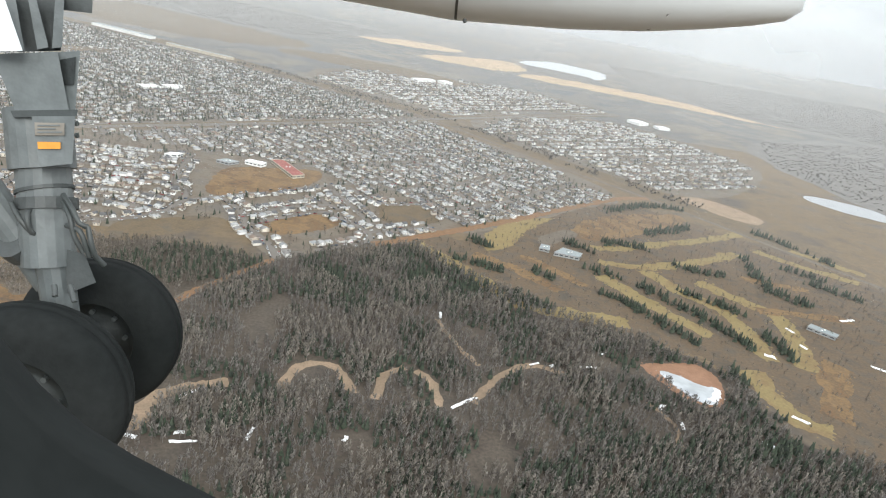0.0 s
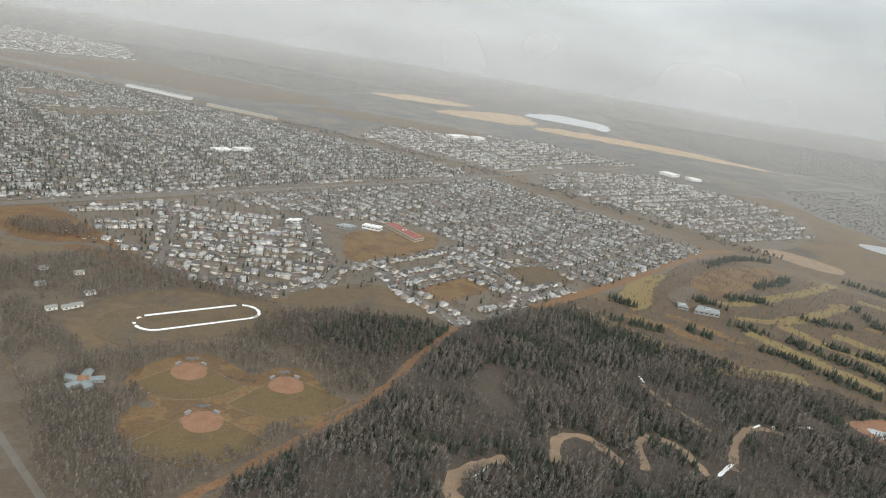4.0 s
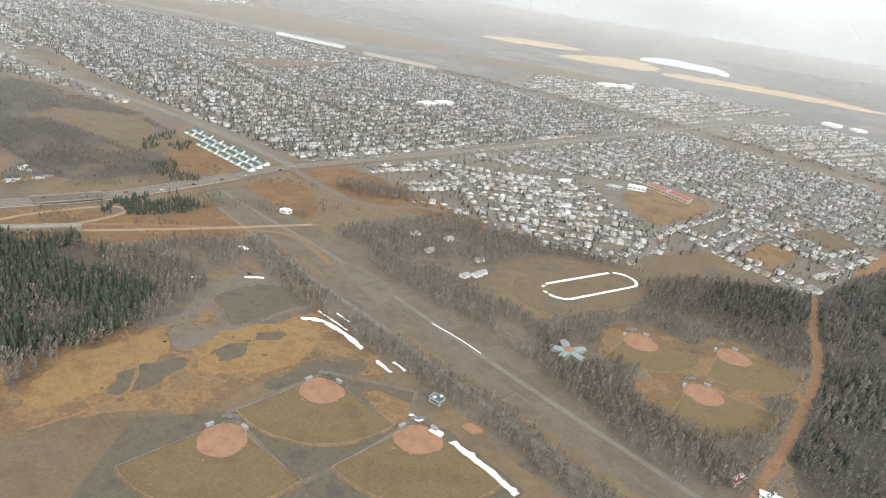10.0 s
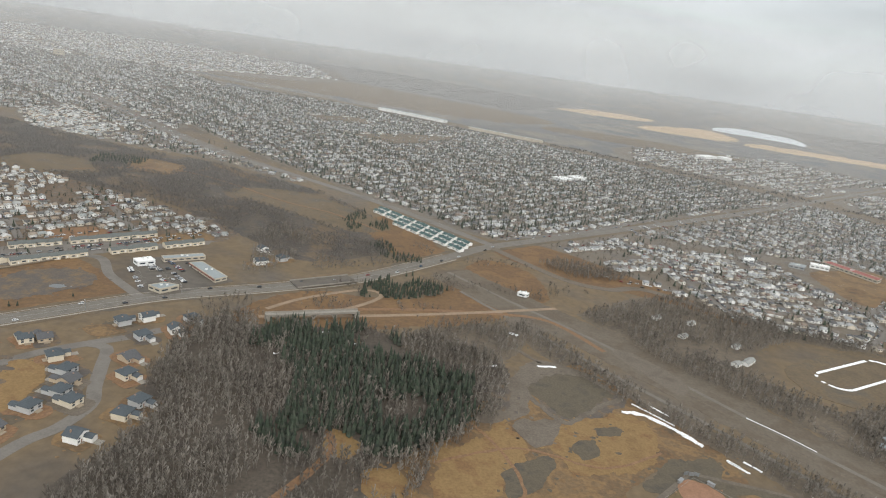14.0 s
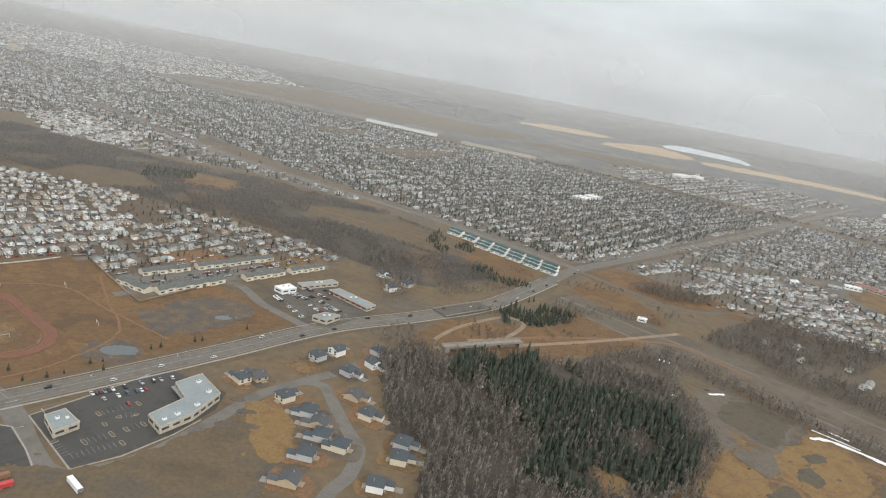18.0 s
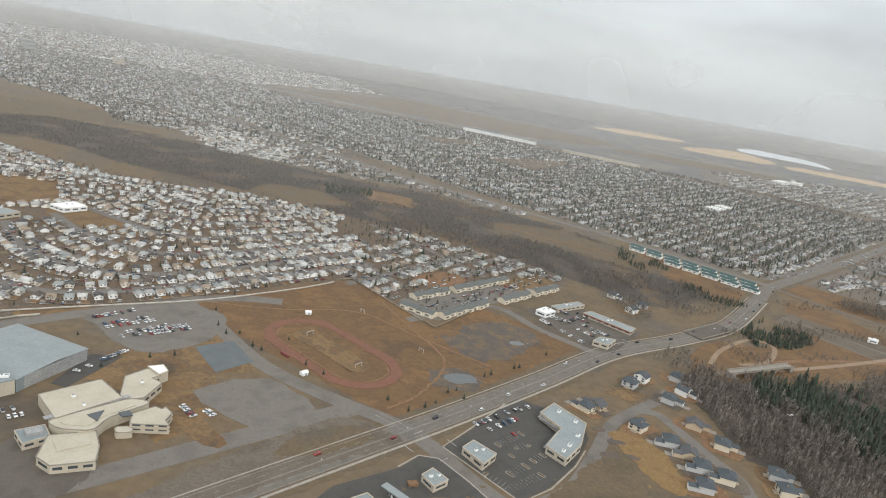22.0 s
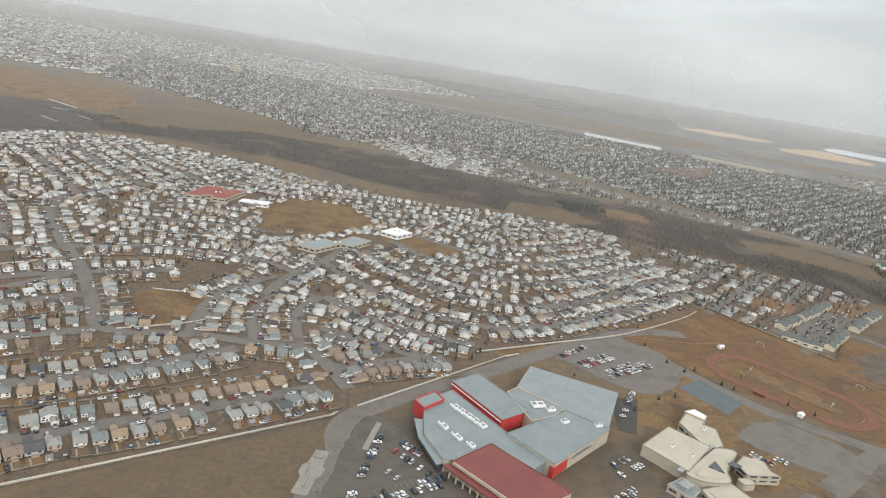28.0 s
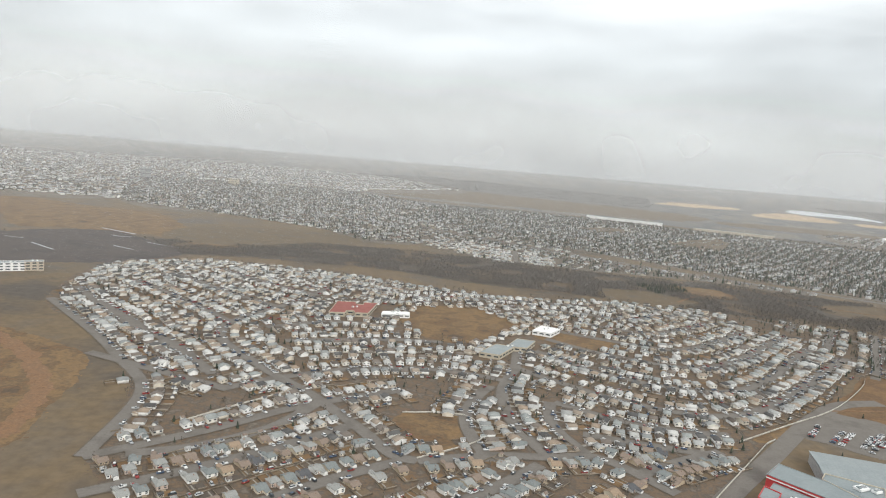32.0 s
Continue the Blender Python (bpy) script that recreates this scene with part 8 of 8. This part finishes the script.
for x, y, ln, a in ((-1269, 440, 6, 2.35), (-1250, 458, 6, 2.35), (-1256, 439, 4, 0.78), (-1247, 444, 4, 0.78), (-1261, 429, 5, 2.35), (-1247, 426, 6, 2.35), (-1239, 434, 6, 2.35), (-1265, 408, 7, 2.35), (-1253, 419, 7, 2.35), (-1244, 411, 6, 2.35), (-1281, 405, 5, 0.78), (-1170, 690, 9, 0.78), (-1150, 672, 9, 0.78), (-1130, 655, 8, 0.78)):
    island(x, y, ln, 2.6, a)
bays = Soup()
for a, b in (((-1263, 410), (-1255, 417)), ((-1246, 427), (-1240, 433)), ((-1255, 440), (-1249, 443)), ((-1267, 442), (-1252, 456)), ((-1266, 393), (-1247, 409)), ((-1283, 405), (-1268, 394)), ((-1190, 690), (-1160, 650)), ((-1170, 700), (-1130, 660)), ((-1718, 352), (-1684, 373)), ((-1724, 328), (-1690, 347)), ((-1600, 357), (-1572, 380)), ((-1572, 543), (-1540, 570)), ((-1556, 530), (-1526, 556)), ((-1690, 300), (-1650, 330)), ((-1640, 290), (-1600, 320))):
    a, b = np.asarray(a, float), np.asarray(b, float)
    d = (b - a) / np.hypot(*(b - a))
    n_ = int(np.hypot(*(b - a)) / 3.0)
    nm = np.array([-d[1], d[0]])
    for i in range(n_ + 1):
        q = a + d * 3.0 * i
        bays.raw(*ribbon(np.array([q - nm * 3.2, q + nm * 3.2]), 0.16, 0.31))
bays.build("bay_markings", [M["paint"]], "white painted parking bay lines on asphalt", "road marking", "structure")

# ---- the aircraft's engine nacelle and main wheels, at the start of the path ----
M["nacelle"] = material("off_white_aircraft_paint", [(0.63, 0.66, 0.68), (0.69, 0.72, 0.74)], 3, 0.3, rough=0.35, speck=0.03, bump=0.02)
# gear paint, metal, tyre and rim darkened: the wing's shade is in the colours
M["gear_paint"] = material("shaded_gear_paint", [(0.095, 0.108, 0.11), (0.13, 0.143, 0.145)], 0.8, 0.1, rough=0.5, speck=0.15)
M["gear_dark"] = material("oily_shaded_metal", [(0.035, 0.042, 0.042), (0.06, 0.065, 0.065)], 0.5, 0.08, rough=0.5, speck=0.2)
M["gear_tyre"] = material("worn_tyre_rubber", [(0.010, 0.012, 0.012), (0.018, 0.020, 0.020)], 0.6, 0.05, rough=0.85, speck=0.15)
M["gear_rim"] = material("shaded_wheel_rim", [(0.022, 0.026, 0.026), (0.034, 0.038, 0.038)], 0.4, 0.06, rough=0.45, metal=0.5)
M["orange_tag"] = material("orange_label", [(0.55, 0.24, 0.04), (0.6, 0.28, 0.05)], 0.3, 0.05, speck=0.05)
M["slate_trim"] = material("slate_blue_trim", [(0.10, 0.13, 0.16), (0.13, 0.16, 0.19)], 1, 0.2, rough=0.4, speck=0.05)
FOCAL = 1202.7
CRAFT = pose(-8.80, -3.31, 200.77, 68.63, -9.18, -0.76)


def aim(px, py, deep):
    return ((px - 784) / FOCAL * deep, (441 - py) / FOCAL * deep, -deep)


def lathe(profile, a, axis, n=36):
    """A turned part: (along, radius) pairs about an axis through a."""
    a, ax = Vector(a), Vector(axis).normalized()
    u = ax.orthogonal().normalized()
    w = ax.cross(u)
    v, f, k = [], [], len(profile)
    for i in range(n):
        t = 2 * math.pi * i / n
        for s, r in profile:
            v.append(tuple(a + ax * s + (u * math.cos(t) + w * math.sin(t)) * r))
    for i in range(n):
        j = (i + 1) % n
        f += [[i * k + q, i * k + q + 1, j * k + q + 1, j * k + q] for q in range(k - 1)]
    return v, f


def rod(a, b, r, n=14, r2=None):
    a, b = Vector(a), Vector(b)
    ln = (b - a).length
    r2 = r if r2 is None else r2
    return lathe([(0, 0.001), (0, r), (ln, r2), (ln, 0.001)], a, b - a, n)


def slab(corners, deep, thick):
    """A plate whose outline is given as seen from the cabin."""
    n = len(corners)
    v = [aim(x, y, deep) for x, y in corners] + [aim(x, y, deep + thick) for x, y in corners]
    return v, [list(range(n))[::-1], list(range(n, 2 * n))] + [[i, (i + 1) % n, n + (i + 1) % n, n + i] for i in range(n)]


nac = new("engine_nacelle")
nac.matrix_basis = CRAFT
tagged(nac, "off-white tapered aircraft engine nacelle with thin panel seams", "engine nacelle")
XS = [-300, 0, 300, 600, 800, 1000, 1140, 1250, 1330, 1390, 1420, 1436]
LOW = [-150, -105, -52, 0, 36, 52, 56, 52, 46, 38, 20, -40]
TOP = [-650, -620, -590, -560, -520, -430, -340, -265, -205, -160, -138, -125]
RN, rings = 28, []
for x, lo, hi in zip(XS, LOW, TOP):
    fat = 0.75 * (0.25 + 0.75 * min(1.0, (lo - hi) / 480.0))
    ring_pts = []
    for i in range(RN):
        t = 2 * math.pi * i / RN
        c, s = math.cos(t), math.sin(t)
        c, s = math.copysign(abs(c) ** 0.8, c), math.copysign(abs(s) ** 0.8, s)
        ring_pts.append(aim(x, (lo + hi) / 2 + (lo - hi) / 2 * s, 4.6 + fat * c))
    rings.append(ring_pts)
nv = [p for r_ in rings for p in r_]
nf = [[j * RN + i, j * RN + (i + 1) % RN, (j + 1) * RN + (i + 1) % RN, (j + 1) * RN + i] for j in range(len(rings) - 1) for i in range(RN)]
nf += [list(range((len(rings) - 1) * RN, len(rings) * RN)), list(range(RN))[::-1]]
cowl = part("cowling", (nv, nf), M["nacelle"], nac)
for poly in cowl.data.polygons:
    poly.use_smooth = True


def seam(points, wide=0.008):
    v, f = [], []
    for p in points:
        q = Vector(aim(*p[:2], p[2]))
        v += [tuple(q + Vector((-wide, wide * 0.4, 0))), tuple(q + Vector((wide, -wide * 0.4, 0)))]
    return v, [[2 * i, 2 * i + 1, 2 * i + 3, 2 * i + 2] for i in range(len(points) - 1)]


part("panel_seam", seam([(806, 35, 4.33), (807, 20, 4.2), (809, 0, 4.08), (811, -40, 3.97)]), M["gear_dark"], nac, "thin dark panel seam")
part("panel_seam", seam([(1146, 53, 4.42), (1180, 26, 4.2), (1218, -2, 4.12), (1260, -40, 4.08)]), M["gear_dark"], nac, "thin dark panel seam")
part("drain_tube", rod(aim(822, 34, 4.3), aim(823, 40, 4.3), 0.012, 8), M["gear_dark"], nac)
part("trailing_trim", slab([(1440, -120), (1436, -60), (1380, -160), (1200, -300), (1200, -330)], 4.55, 0.1), M["slate_trim"], nac, "slate-blue trailing edge trim")

M["gear_tyre"].node_tree.nodes["Principled BSDF"].inputs["Specular IOR Level"].default_value = 0.12
frame_curve = [(-160, 470), (-60, 545), (0, 595), (70, 680), (150, 752), (235, 805), (320, 850), (400, 890), (520, 940)]
casing = new("cabin_window_frame")
casing.matrix_basis = CRAFT
tagged(casing, "dark rounded frame of an aircraft cabin window", "window frame")
for nm, lift, near_, far_ in (("outer_bezel", 0, 0.30, 0.36), ("inner_seal", 26, 0.36, 0.40)):
    fv = []
    for x, y in frame_curve:
        fv += [aim(x - lift * 0.8, y + lift, far_), aim(x - 30 - lift, y + 50 + lift, near_), aim(x - 330, y + 520, near_)]
    k = len(frame_curve)
    ff = [[3 * i + j, 3 * i + j + 1, 3 * i + j + 4, 3 * i + j + 3] for i in range(k - 1) for j in range(2)]
    rim_ = part(nm, (fv, ff), M["gear_tyre"], casing)
    for poly in rim_.data.polygons:
        poly.use_smooth = True

gear = new("landing_gear")
gear.matrix_basis = CRAFT
tagged(gear, "grey aircraft main landing gear leg with twin dark tyres", "landing gear")
near_c, far_c = Vector(aim(55, 700, 3.1)), Vector(aim(180, 590, 3.9))
axle = (far_c - near_c).normalized()
part("axle", rod(near_c, far_c, 0.07), M["gear_dark"], gear)
for c, s in ((near_c, -1), (far_c, 1)):
    R, W = 0.44, 0.14
    tyre = part("tyre", lathe([(-W, R * 0.5), (-W, R * 0.72), (-W * 0.92, R * 0.88), (-W * 0.62, R * 0.97), (-W * 0.3, R), (-W * 0.27, R * 0.985), (-W * 0.2, R * 0.985), (-W * 0.17, R), (W * 0.17, R), (W * 0.2, R * 0.985), (W * 0.27, R * 0.985), (W * 0.3, R), (W * 0.62, R * 0.97), (W * 0.92, R * 0.88), (W, R * 0.72), (W, R * 0.5)], c, axle, 48), M["gear_tyre"], gear, "worn dark grooved tyre")
    rim = part("rim", lathe([(-W * 0.7, 0.02), (-W * 0.75, R * 0.2), (-W * 0.45, R * 0.3), (-W * 0.6, R * 0.44), (-W * 0.95, R * 0.52), (W * 0.95, R * 0.52), (W * 0.6, R * 0.44), (W * 0.45, R * 0.3), (W * 0.75, R * 0.2), (W * 0.7, 0.02)], c, axle, 40), M["gear_rim"], gear)
    for ob in (tyre, rim):
        for poly in ob.data.polygons:
            poly.use_smooth = True
    for k in range(8):
        u = axle.orthogonal().normalized()
        t = k * math.pi / 4
        p = c + (u * math.cos(t) + axle.cross(u) * math.sin(t)) * R * 0.36
        part("bolt", rod(p - axle * W * 0.72, p - axle * W * 0.5, 0.014, 6), M["gear_dark"], rim)
mid = near_c.lerp(far_c, 0.5)
part("piston", rod(mid + Vector((0, -0.06, 0)), aim(88, 420, 3.38), 0.085), M["gear_paint"], gear)
part("cylinder", rod(aim(88, 470, 3.4), aim(76, 285, 3.35), 0.125, 20), M["gear_paint"], gear)
part("collar", rod(aim(84, 372, 3.37), aim(83, 352, 3.37), 0.14, 20), M["gear_dark"], gear)
part("collar", rod(aim(80, 340, 3.36), aim(79, 334, 3.36), 0.134, 20), M["gear_dark"], gear)
part("upper_cylinder", rod(aim(76, 300, 3.35), aim(66, 195, 3.33), 0.15, 20), M["gear_paint"], gear)
plate = part("data_plate_housing", slab([(56, 206), (133, 206), (128, 290), (70, 296)], 3.12, 0.2), M["gear_paint"], gear)
lab = part("data_plate", slab([(61, 217), (114, 218), (114, 240), (62, 240)], 3.11, 0.02), M["concrete"], plate, "pale data plate")
for i, (a, b) in enumerate(((66, 106), (66, 98), (66, 110))):
    part("text_bar", slab([(a, 221 + 6 * i), (b, 221 + 6 * i), (b, 223.5 + 6 * i), (a, 223.5 + 6 * i)], 3.105, 0.01), M["gear_paint"], lab)
part("warning_label", slab([(66, 251), (107, 252), (107, 264), (67, 264)], 3.11, 0.02), M["orange_tag"], plate, "orange warning label")
for y in (219, 240):
    part("knob", rod(aim(134, y, 3.14), aim(138, y, 3.14), 0.012, 8), M["gear_dark"], plate)
part("clamp_ring", slab([(18, 196), (138, 194), (136, 206), (24, 208)], 3.16, 0.3), M["gear_dark"], gear)
part("leg_housing", slab([(-14, 96), (102, 92), (122, 196), (28, 198)], 3.18, 0.26), M["gear_paint"], gear)
part("side_fairing", slab([(84, 94), (142, 90), (133, 196), (122, 197)], 3.22, 0.24), M["gear_paint"], gear)
part("access_panel", slab([(106, 106), (134, 101), (131, 150), (111, 152)], 3.21, 0.01), M["gear_rim"], gear)
part("fork_arm", slab([(48, -10), (62, -10), (86, 84), (66, 88)], 3.25, 0.1), M["gear_paint"], gear)
part("fork_arm", slab([(8, -10), (26, -10), (44, 92), (20, 60)], 3.25, 0.12), M["gear_paint"], gear)
part("fork_arm", slab([(98, -10), (114, -10), (110, 84), (92, 86)], 3.27, 0.12), M["gear_paint"], gear)
part("web_plate", slab([(4, -10), (112, -10), (108, 90), (30, 92)], 3.4, 0.08), M["gear_dark"], gear)
part("gear_door", slab([(110, -40), (166, -40), (163, 24), (111, 18)], 3.5, 0.12), M["gear_dark"], gear, "dark gear bay door edge")
part("inner_door", slab([(-40, -20), (2, -20), (40, 90), (-40, 92)], 3.05, 0.04), M["nacelle"], gear, "pale gear bay door")
part("drag_brace", rod(aim(-30, 330, 3.3), aim(92, 500, 3.5), 0.085, 16), M["gear_paint"], gear)
part("brace_joint", rod(aim(20, 430, 3.32), aim(40, 445, 3.4), 0.08, 12), M["gear_dark"], gear)
part("torque_link", slab([(112, 440), (150, 450), (170, 500), (120, 520)], 3.35, 0.12), M["gear_dark"], gear)
part("axle_housing", lathe([(-0.2, 0.02), (-0.2, 0.11), (0.2, 0.11), (0.2, 0.02)], mid, axle, 20), M["gear_dark"], gear)


def hose(points, r):
    cu = bpy.data.curves.new("hose", "CURVE")
    cu.dimensions, cu.bevel_depth, cu.bevel_resolution = "3D", r * S, 2
    sp = cu.splines.new("POLY")
    q = spline([aim(*p) for p in points], 0.03)
    sp.points.add(len(q) - 1)
    for a, b in zip(sp.points, q):
        a.co = (*(b * S), 1)
    cu.materials.append(M["gear_dark"])
    ob = new("hose", cu)
    ob.parent = gear
    return ob


for pts in ([(112, 345, 3.25), (128, 370, 3.2), (140, 395, 3.2), (156, 402, 3.22)], [(112, 356, 3.25), (124, 385, 3.2), (132, 420, 3.22), (148, 448, 3.25)], [(156, 402, 3.22), (160, 425, 3.22), (168, 452, 3.25), (185, 470, 3.3)], [(118, 400, 3.25), (140, 408, 3.2), (150, 430, 3.22), (158, 455, 3.25)], [(70, 372, 3.3), (52, 372, 3.25), (48, 390, 3.22), (56, 412, 3.25), (72, 414, 3.3)], [(64, 376, 3.3), (58, 385, 3.28), (62, 405, 3.28)], [(20, 360, 3.25), (36, 390, 3.22), (56, 412, 3.25)], [(96, 505, 3.1), (98, 525, 3.08)], [(124, 505, 3.1), (132, 535, 3.08)]):
    hose(pts, 0.013)

# ---- woods ----
def wood(name, outlines, gap, kinds, low, high, mat, label, seed, girth=1.0, out=(), thin=0.0):
    r = np.random.default_rng(seed)
    s = Soup()
    for pl in outlines:
        pts = scatter(pl, gap, r, out)
        if thin:
            keep = np.array([noise.noise(Vector((x * 0.02, y * 0.02, seed))) > thin for x, y in pts], bool) if len(pts) else np.zeros(0, bool)
            pts = pts[keep]
        plant(s, pts, kinds, low, high, r, girth)
    return s.build(name, [mat], label, "woods")


TRAIL_BAND = band([(-150, 722), (-194, 640), (-243, 542), (-330, 425), (-361, 388), (-400, 340)], 13)
BEDS = [band([(-90, 468), (-81, 504), (-54, 513), (-30, 474)], 12), band([(-12, 470), (-7, 508), (11, 525)], 10), band([(20, 523), (36, 504), (42, 472)], 10), band([(70, 483), (98, 531), (131, 559), (164, 550)], 10), band([(40, 630), (56, 588), (80, 544)], 6), band([(-132, 468), (-166, 450), (-181, 426), (-177, 405), (-200, 394), (-223, 379), (-235, 350)], 14), [(250, 588), (285, 603), (319, 604), (327, 572), (310, 522), (278, 530), (262, 560)]]
CLEAR = [[(-939, 436), (-926, 440), (-909, 423), (-922, 408)], [(-905, 395), (-885, 405), (-872, 385), (-890, 365)], [(-1000, 560), (-970, 600), (-935, 590), (-950, 560), (-985, 540)], band([(-968, 521), (-944, 479), (-935, 436)], 5)]
wood("south_bare_wood", [SOUTH_WOOD], 5.4, BARE, 8, 13, M["shrub"], "dense grey leafless aspen wood", 11, 1.2, BEDS + [TRAIL_BAND], -0.25)
wood("south_spruces", [SOUTH_WOOD], 6.0, SPRUCE, 6, 12, M["spruce"], "dark green spruces scattered in bare woods", 12, 1.1, BEDS + [TRAIL_BAND], 0.03)
wood("trail_spruces", [[(-140, 715), (-40, 798), (5, 815), (70, 755), (100, 700), (20, 650), (-60, 625), (-150, 640)], [(90, 380), (150, 440), (330, 500), (420, 460), (420, 350), (230, 300)], [(-150, 450), (-76, 474), (-70, 444), (-113, 403), (-160, 392), (-168, 424)]], 6.0, SPRUCE, 8, 14, M["spruce"], "dense dark green spruces beside a trail", 37, 1.15, BEDS + [TRAIL_BAND], -0.2)
wood("south_pale_aspens", [SOUTH_WOOD], 5.2, BARE, 9, 14, M["aspen"], "pale grey aspens in a bare wood", 31, 1.25, BEDS + [TRAIL_BAND], 0.06)
wood("bridge_pale_aspens", [BRIDGE_WOOD], 5.0, BARE, 8, 14, M["aspen"], "pale grey aspens in a bare wood", 32, 1.15, CLEAR + BRIDGE_STANDS, -0.25)
wood("stand_aspens", BRIDGE_STANDS, 7.0, BARE, 8, 13, M["aspen"], "scattered pale aspens among spruces", 42, 1.1, CLEAR, 0.1)
wood("west_bare_wood", [WEST_WOOD], 5.5, BARE, 8, 13, M["bark"], "grey leafless wood beside a trail", 13, 1.2, [TRAIL_BAND])
wood("west_spruces", [[(-310, 660), (-262, 728), (-160, 712), (-200, 640), (-250, 625)]], 6.0, SPRUCE, 8, 14, M["spruce"], "dense dark spruce stand", 14)
DIAMONDS = [BALL_GROUND, [(-500, 615), (-480, 660), (-380, 730), (-350, 700), (-440, 600)], [(-500, 505), (-482, 540), (-452, 520), (-480, 500)]]
wood("strip_aspens", STRIPS, 5.0, BARE, 6, 11, M["aspen"], "belts of pale leafless aspens along a cleared corridor", 35, 1.3, DIAMONDS + [TRAIL_BAND] + [FIELDS["field_open"], stadium((-428, 664), 176, 78, radians(33))], -0.3)
wood("strip_bare_wood", STRIPS, 8.5, BARE, 6, 10, M["bark"], "belts of grey leafless trees along a cleared corridor", 15, 1.2, DIAMONDS + [TRAIL_BAND] + [FIELDS["field_open"], stadium((-428, 664), 176, 78, radians(33))], -0.25)
wood("bridge_bare_wood", [BRIDGE_WOOD], 5.8, BARE, 8, 13, M["bark"], "dense grey leafless aspen wood", 16, 1.15, CLEAR, -0.1)
wood("bridge_spruces", BRIDGE_STANDS, 4.8, SPRUCE, 10, 18, M["spruce"], "dense dark green spruce stand", 17, 1.0, CLEAR[:1], -0.22)
wood("highway_spruces", [[(-952, 736), (-925, 766), (-894, 792), (-862, 784), (-855, 758), (-872, 728), (-905, 706), (-935, 692), (-955, 700)]], 4.0, SPRUCE, 5.5, 9.5, M["spruce"], "dark spruce clump beside a highway", 18, 1.0, (), -0.12)
wood("highway_bare", [[(-900, 700), (-890, 775), (-855, 799), (-845, 752), (-881, 713)], [(-889, 622), (-868, 665), (-819, 674), (-796, 655), (-816, 635), (-861, 613)], [(-741, 812), (-706, 816), (-712, 792), (-739, 775)], [(-1010, 640), (-1000, 665), (-965, 680), (-950, 660), (-985, 640)], [(-1085, 600), (-1100, 625), (-1075, 640), (-1060, 610)], [(-990, 720), (-960, 740), (-940, 720), (-960, 700)], [(-700, 850), (-640, 870), (-600, 900), (-680, 930), (-740, 890)], [(-1060, 580), (-1085, 640), (-1060, 660), (-1030, 610)]], 7, BARE, 5, 9, M["bark"], "grey leafless thickets beside a highway", 19, 1.2)
OPEN = [FIELDS[k] for k in ("field_bank", "field_bank_two", "field_valley", "field_slope", "field_red_two", "field_wet", "field_red")]
wood("valley_brush", [VALLEY], 4.8, BARE, 1.2, 2.6, M["shrub"], "dark purple-brown leafless valley brush", 27, 2.4, OPEN, -0.2)
wood("valley_bare_trees", [VALLEY], 3.7, BARE, 2.4, 5.2, M["shrub"], "grey leafless trees in a valley", 20, 2.0, OPEN, -0.24)
wood("valley_spruces", [[(-1022, 990), (-1002, 1053), (-964, 1039), (-950, 966), (-969, 931), (-1001, 931)], [(-966, 876), (-950, 912), (-925, 858), (-889, 859), (-893, 833), (-933, 819)], [(-1480, 1190), (-1400, 1200), (-1390, 1130), (-1470, 1120)]], 5, SPRUCE, 4, 8, M["spruce"], "dark spruce clump in a valley", 22, 1.0, (), -0.1)
wood("mall_trees", [[(-1114, 858), (-1082, 910), (-1040, 865), (-1041, 789), (-1064, 721), (-1086, 719), (-1091, 777)]], 6, BARE, 6, 11, M["aspen"], "pale leafless trees behind shops", 43, 1.4, (), -0.1)
wood("creek_brush", [[(-1025, 816), (-944, 930), (-878, 902), (-887, 852), (-951, 796), (-1018, 751)]], 4.6, BARE, 2.5, 5, M["shrub"], "dark creekside brush", 44, 2.0, [band(ARTERIAL[5:10], 34)], -0.1)
wood("junction_brush", [[(-1060, 600), (-1010, 690), (-960, 735), (-890, 850), (-800, 930), (-720, 850), (-660, 770), (-760, 690), (-800, 625), (-900, 630)]], 6.5, BARE, 2.5, 6, M["bark"], "thin grey brush on dry grass beside a highway", 41, 1.7, [band(ARTERIAL[5:10], 34), band(LINK, 20), band([(-1036, 612), (-938, 648), (-840, 690), (-735, 741)], 14)], 0.22)
wood("golf_bare_trees", [[(5, 845), (110, 900), (240, 1060), (400, 1190), (560, 1080), (720, 930), (820, 800), (700, 560), (480, 440), (400, 480), (345, 600), (260, 660), (180, 690), (80, 770)]], 13, BARE, 4, 8, M["bark"], "leafless trees between fairways", 23, 1.4, (), 0.0)
wood("far_woods", FAR_WOODS, 16, BUSH, 1.6, 3.2, M["haze_wood"], "far leafless woods, grey-brown paled for haze", 24, 3.0, (), -0.2)
wood("rail_brush", [band([(-600, 2180), (20, 1790), (330, 1480), (560, 1250)], 60)], 10, BUSH, 3, 6, M["shrub"], "dark brush along a railway", 25, 1.2, (), -0.1)
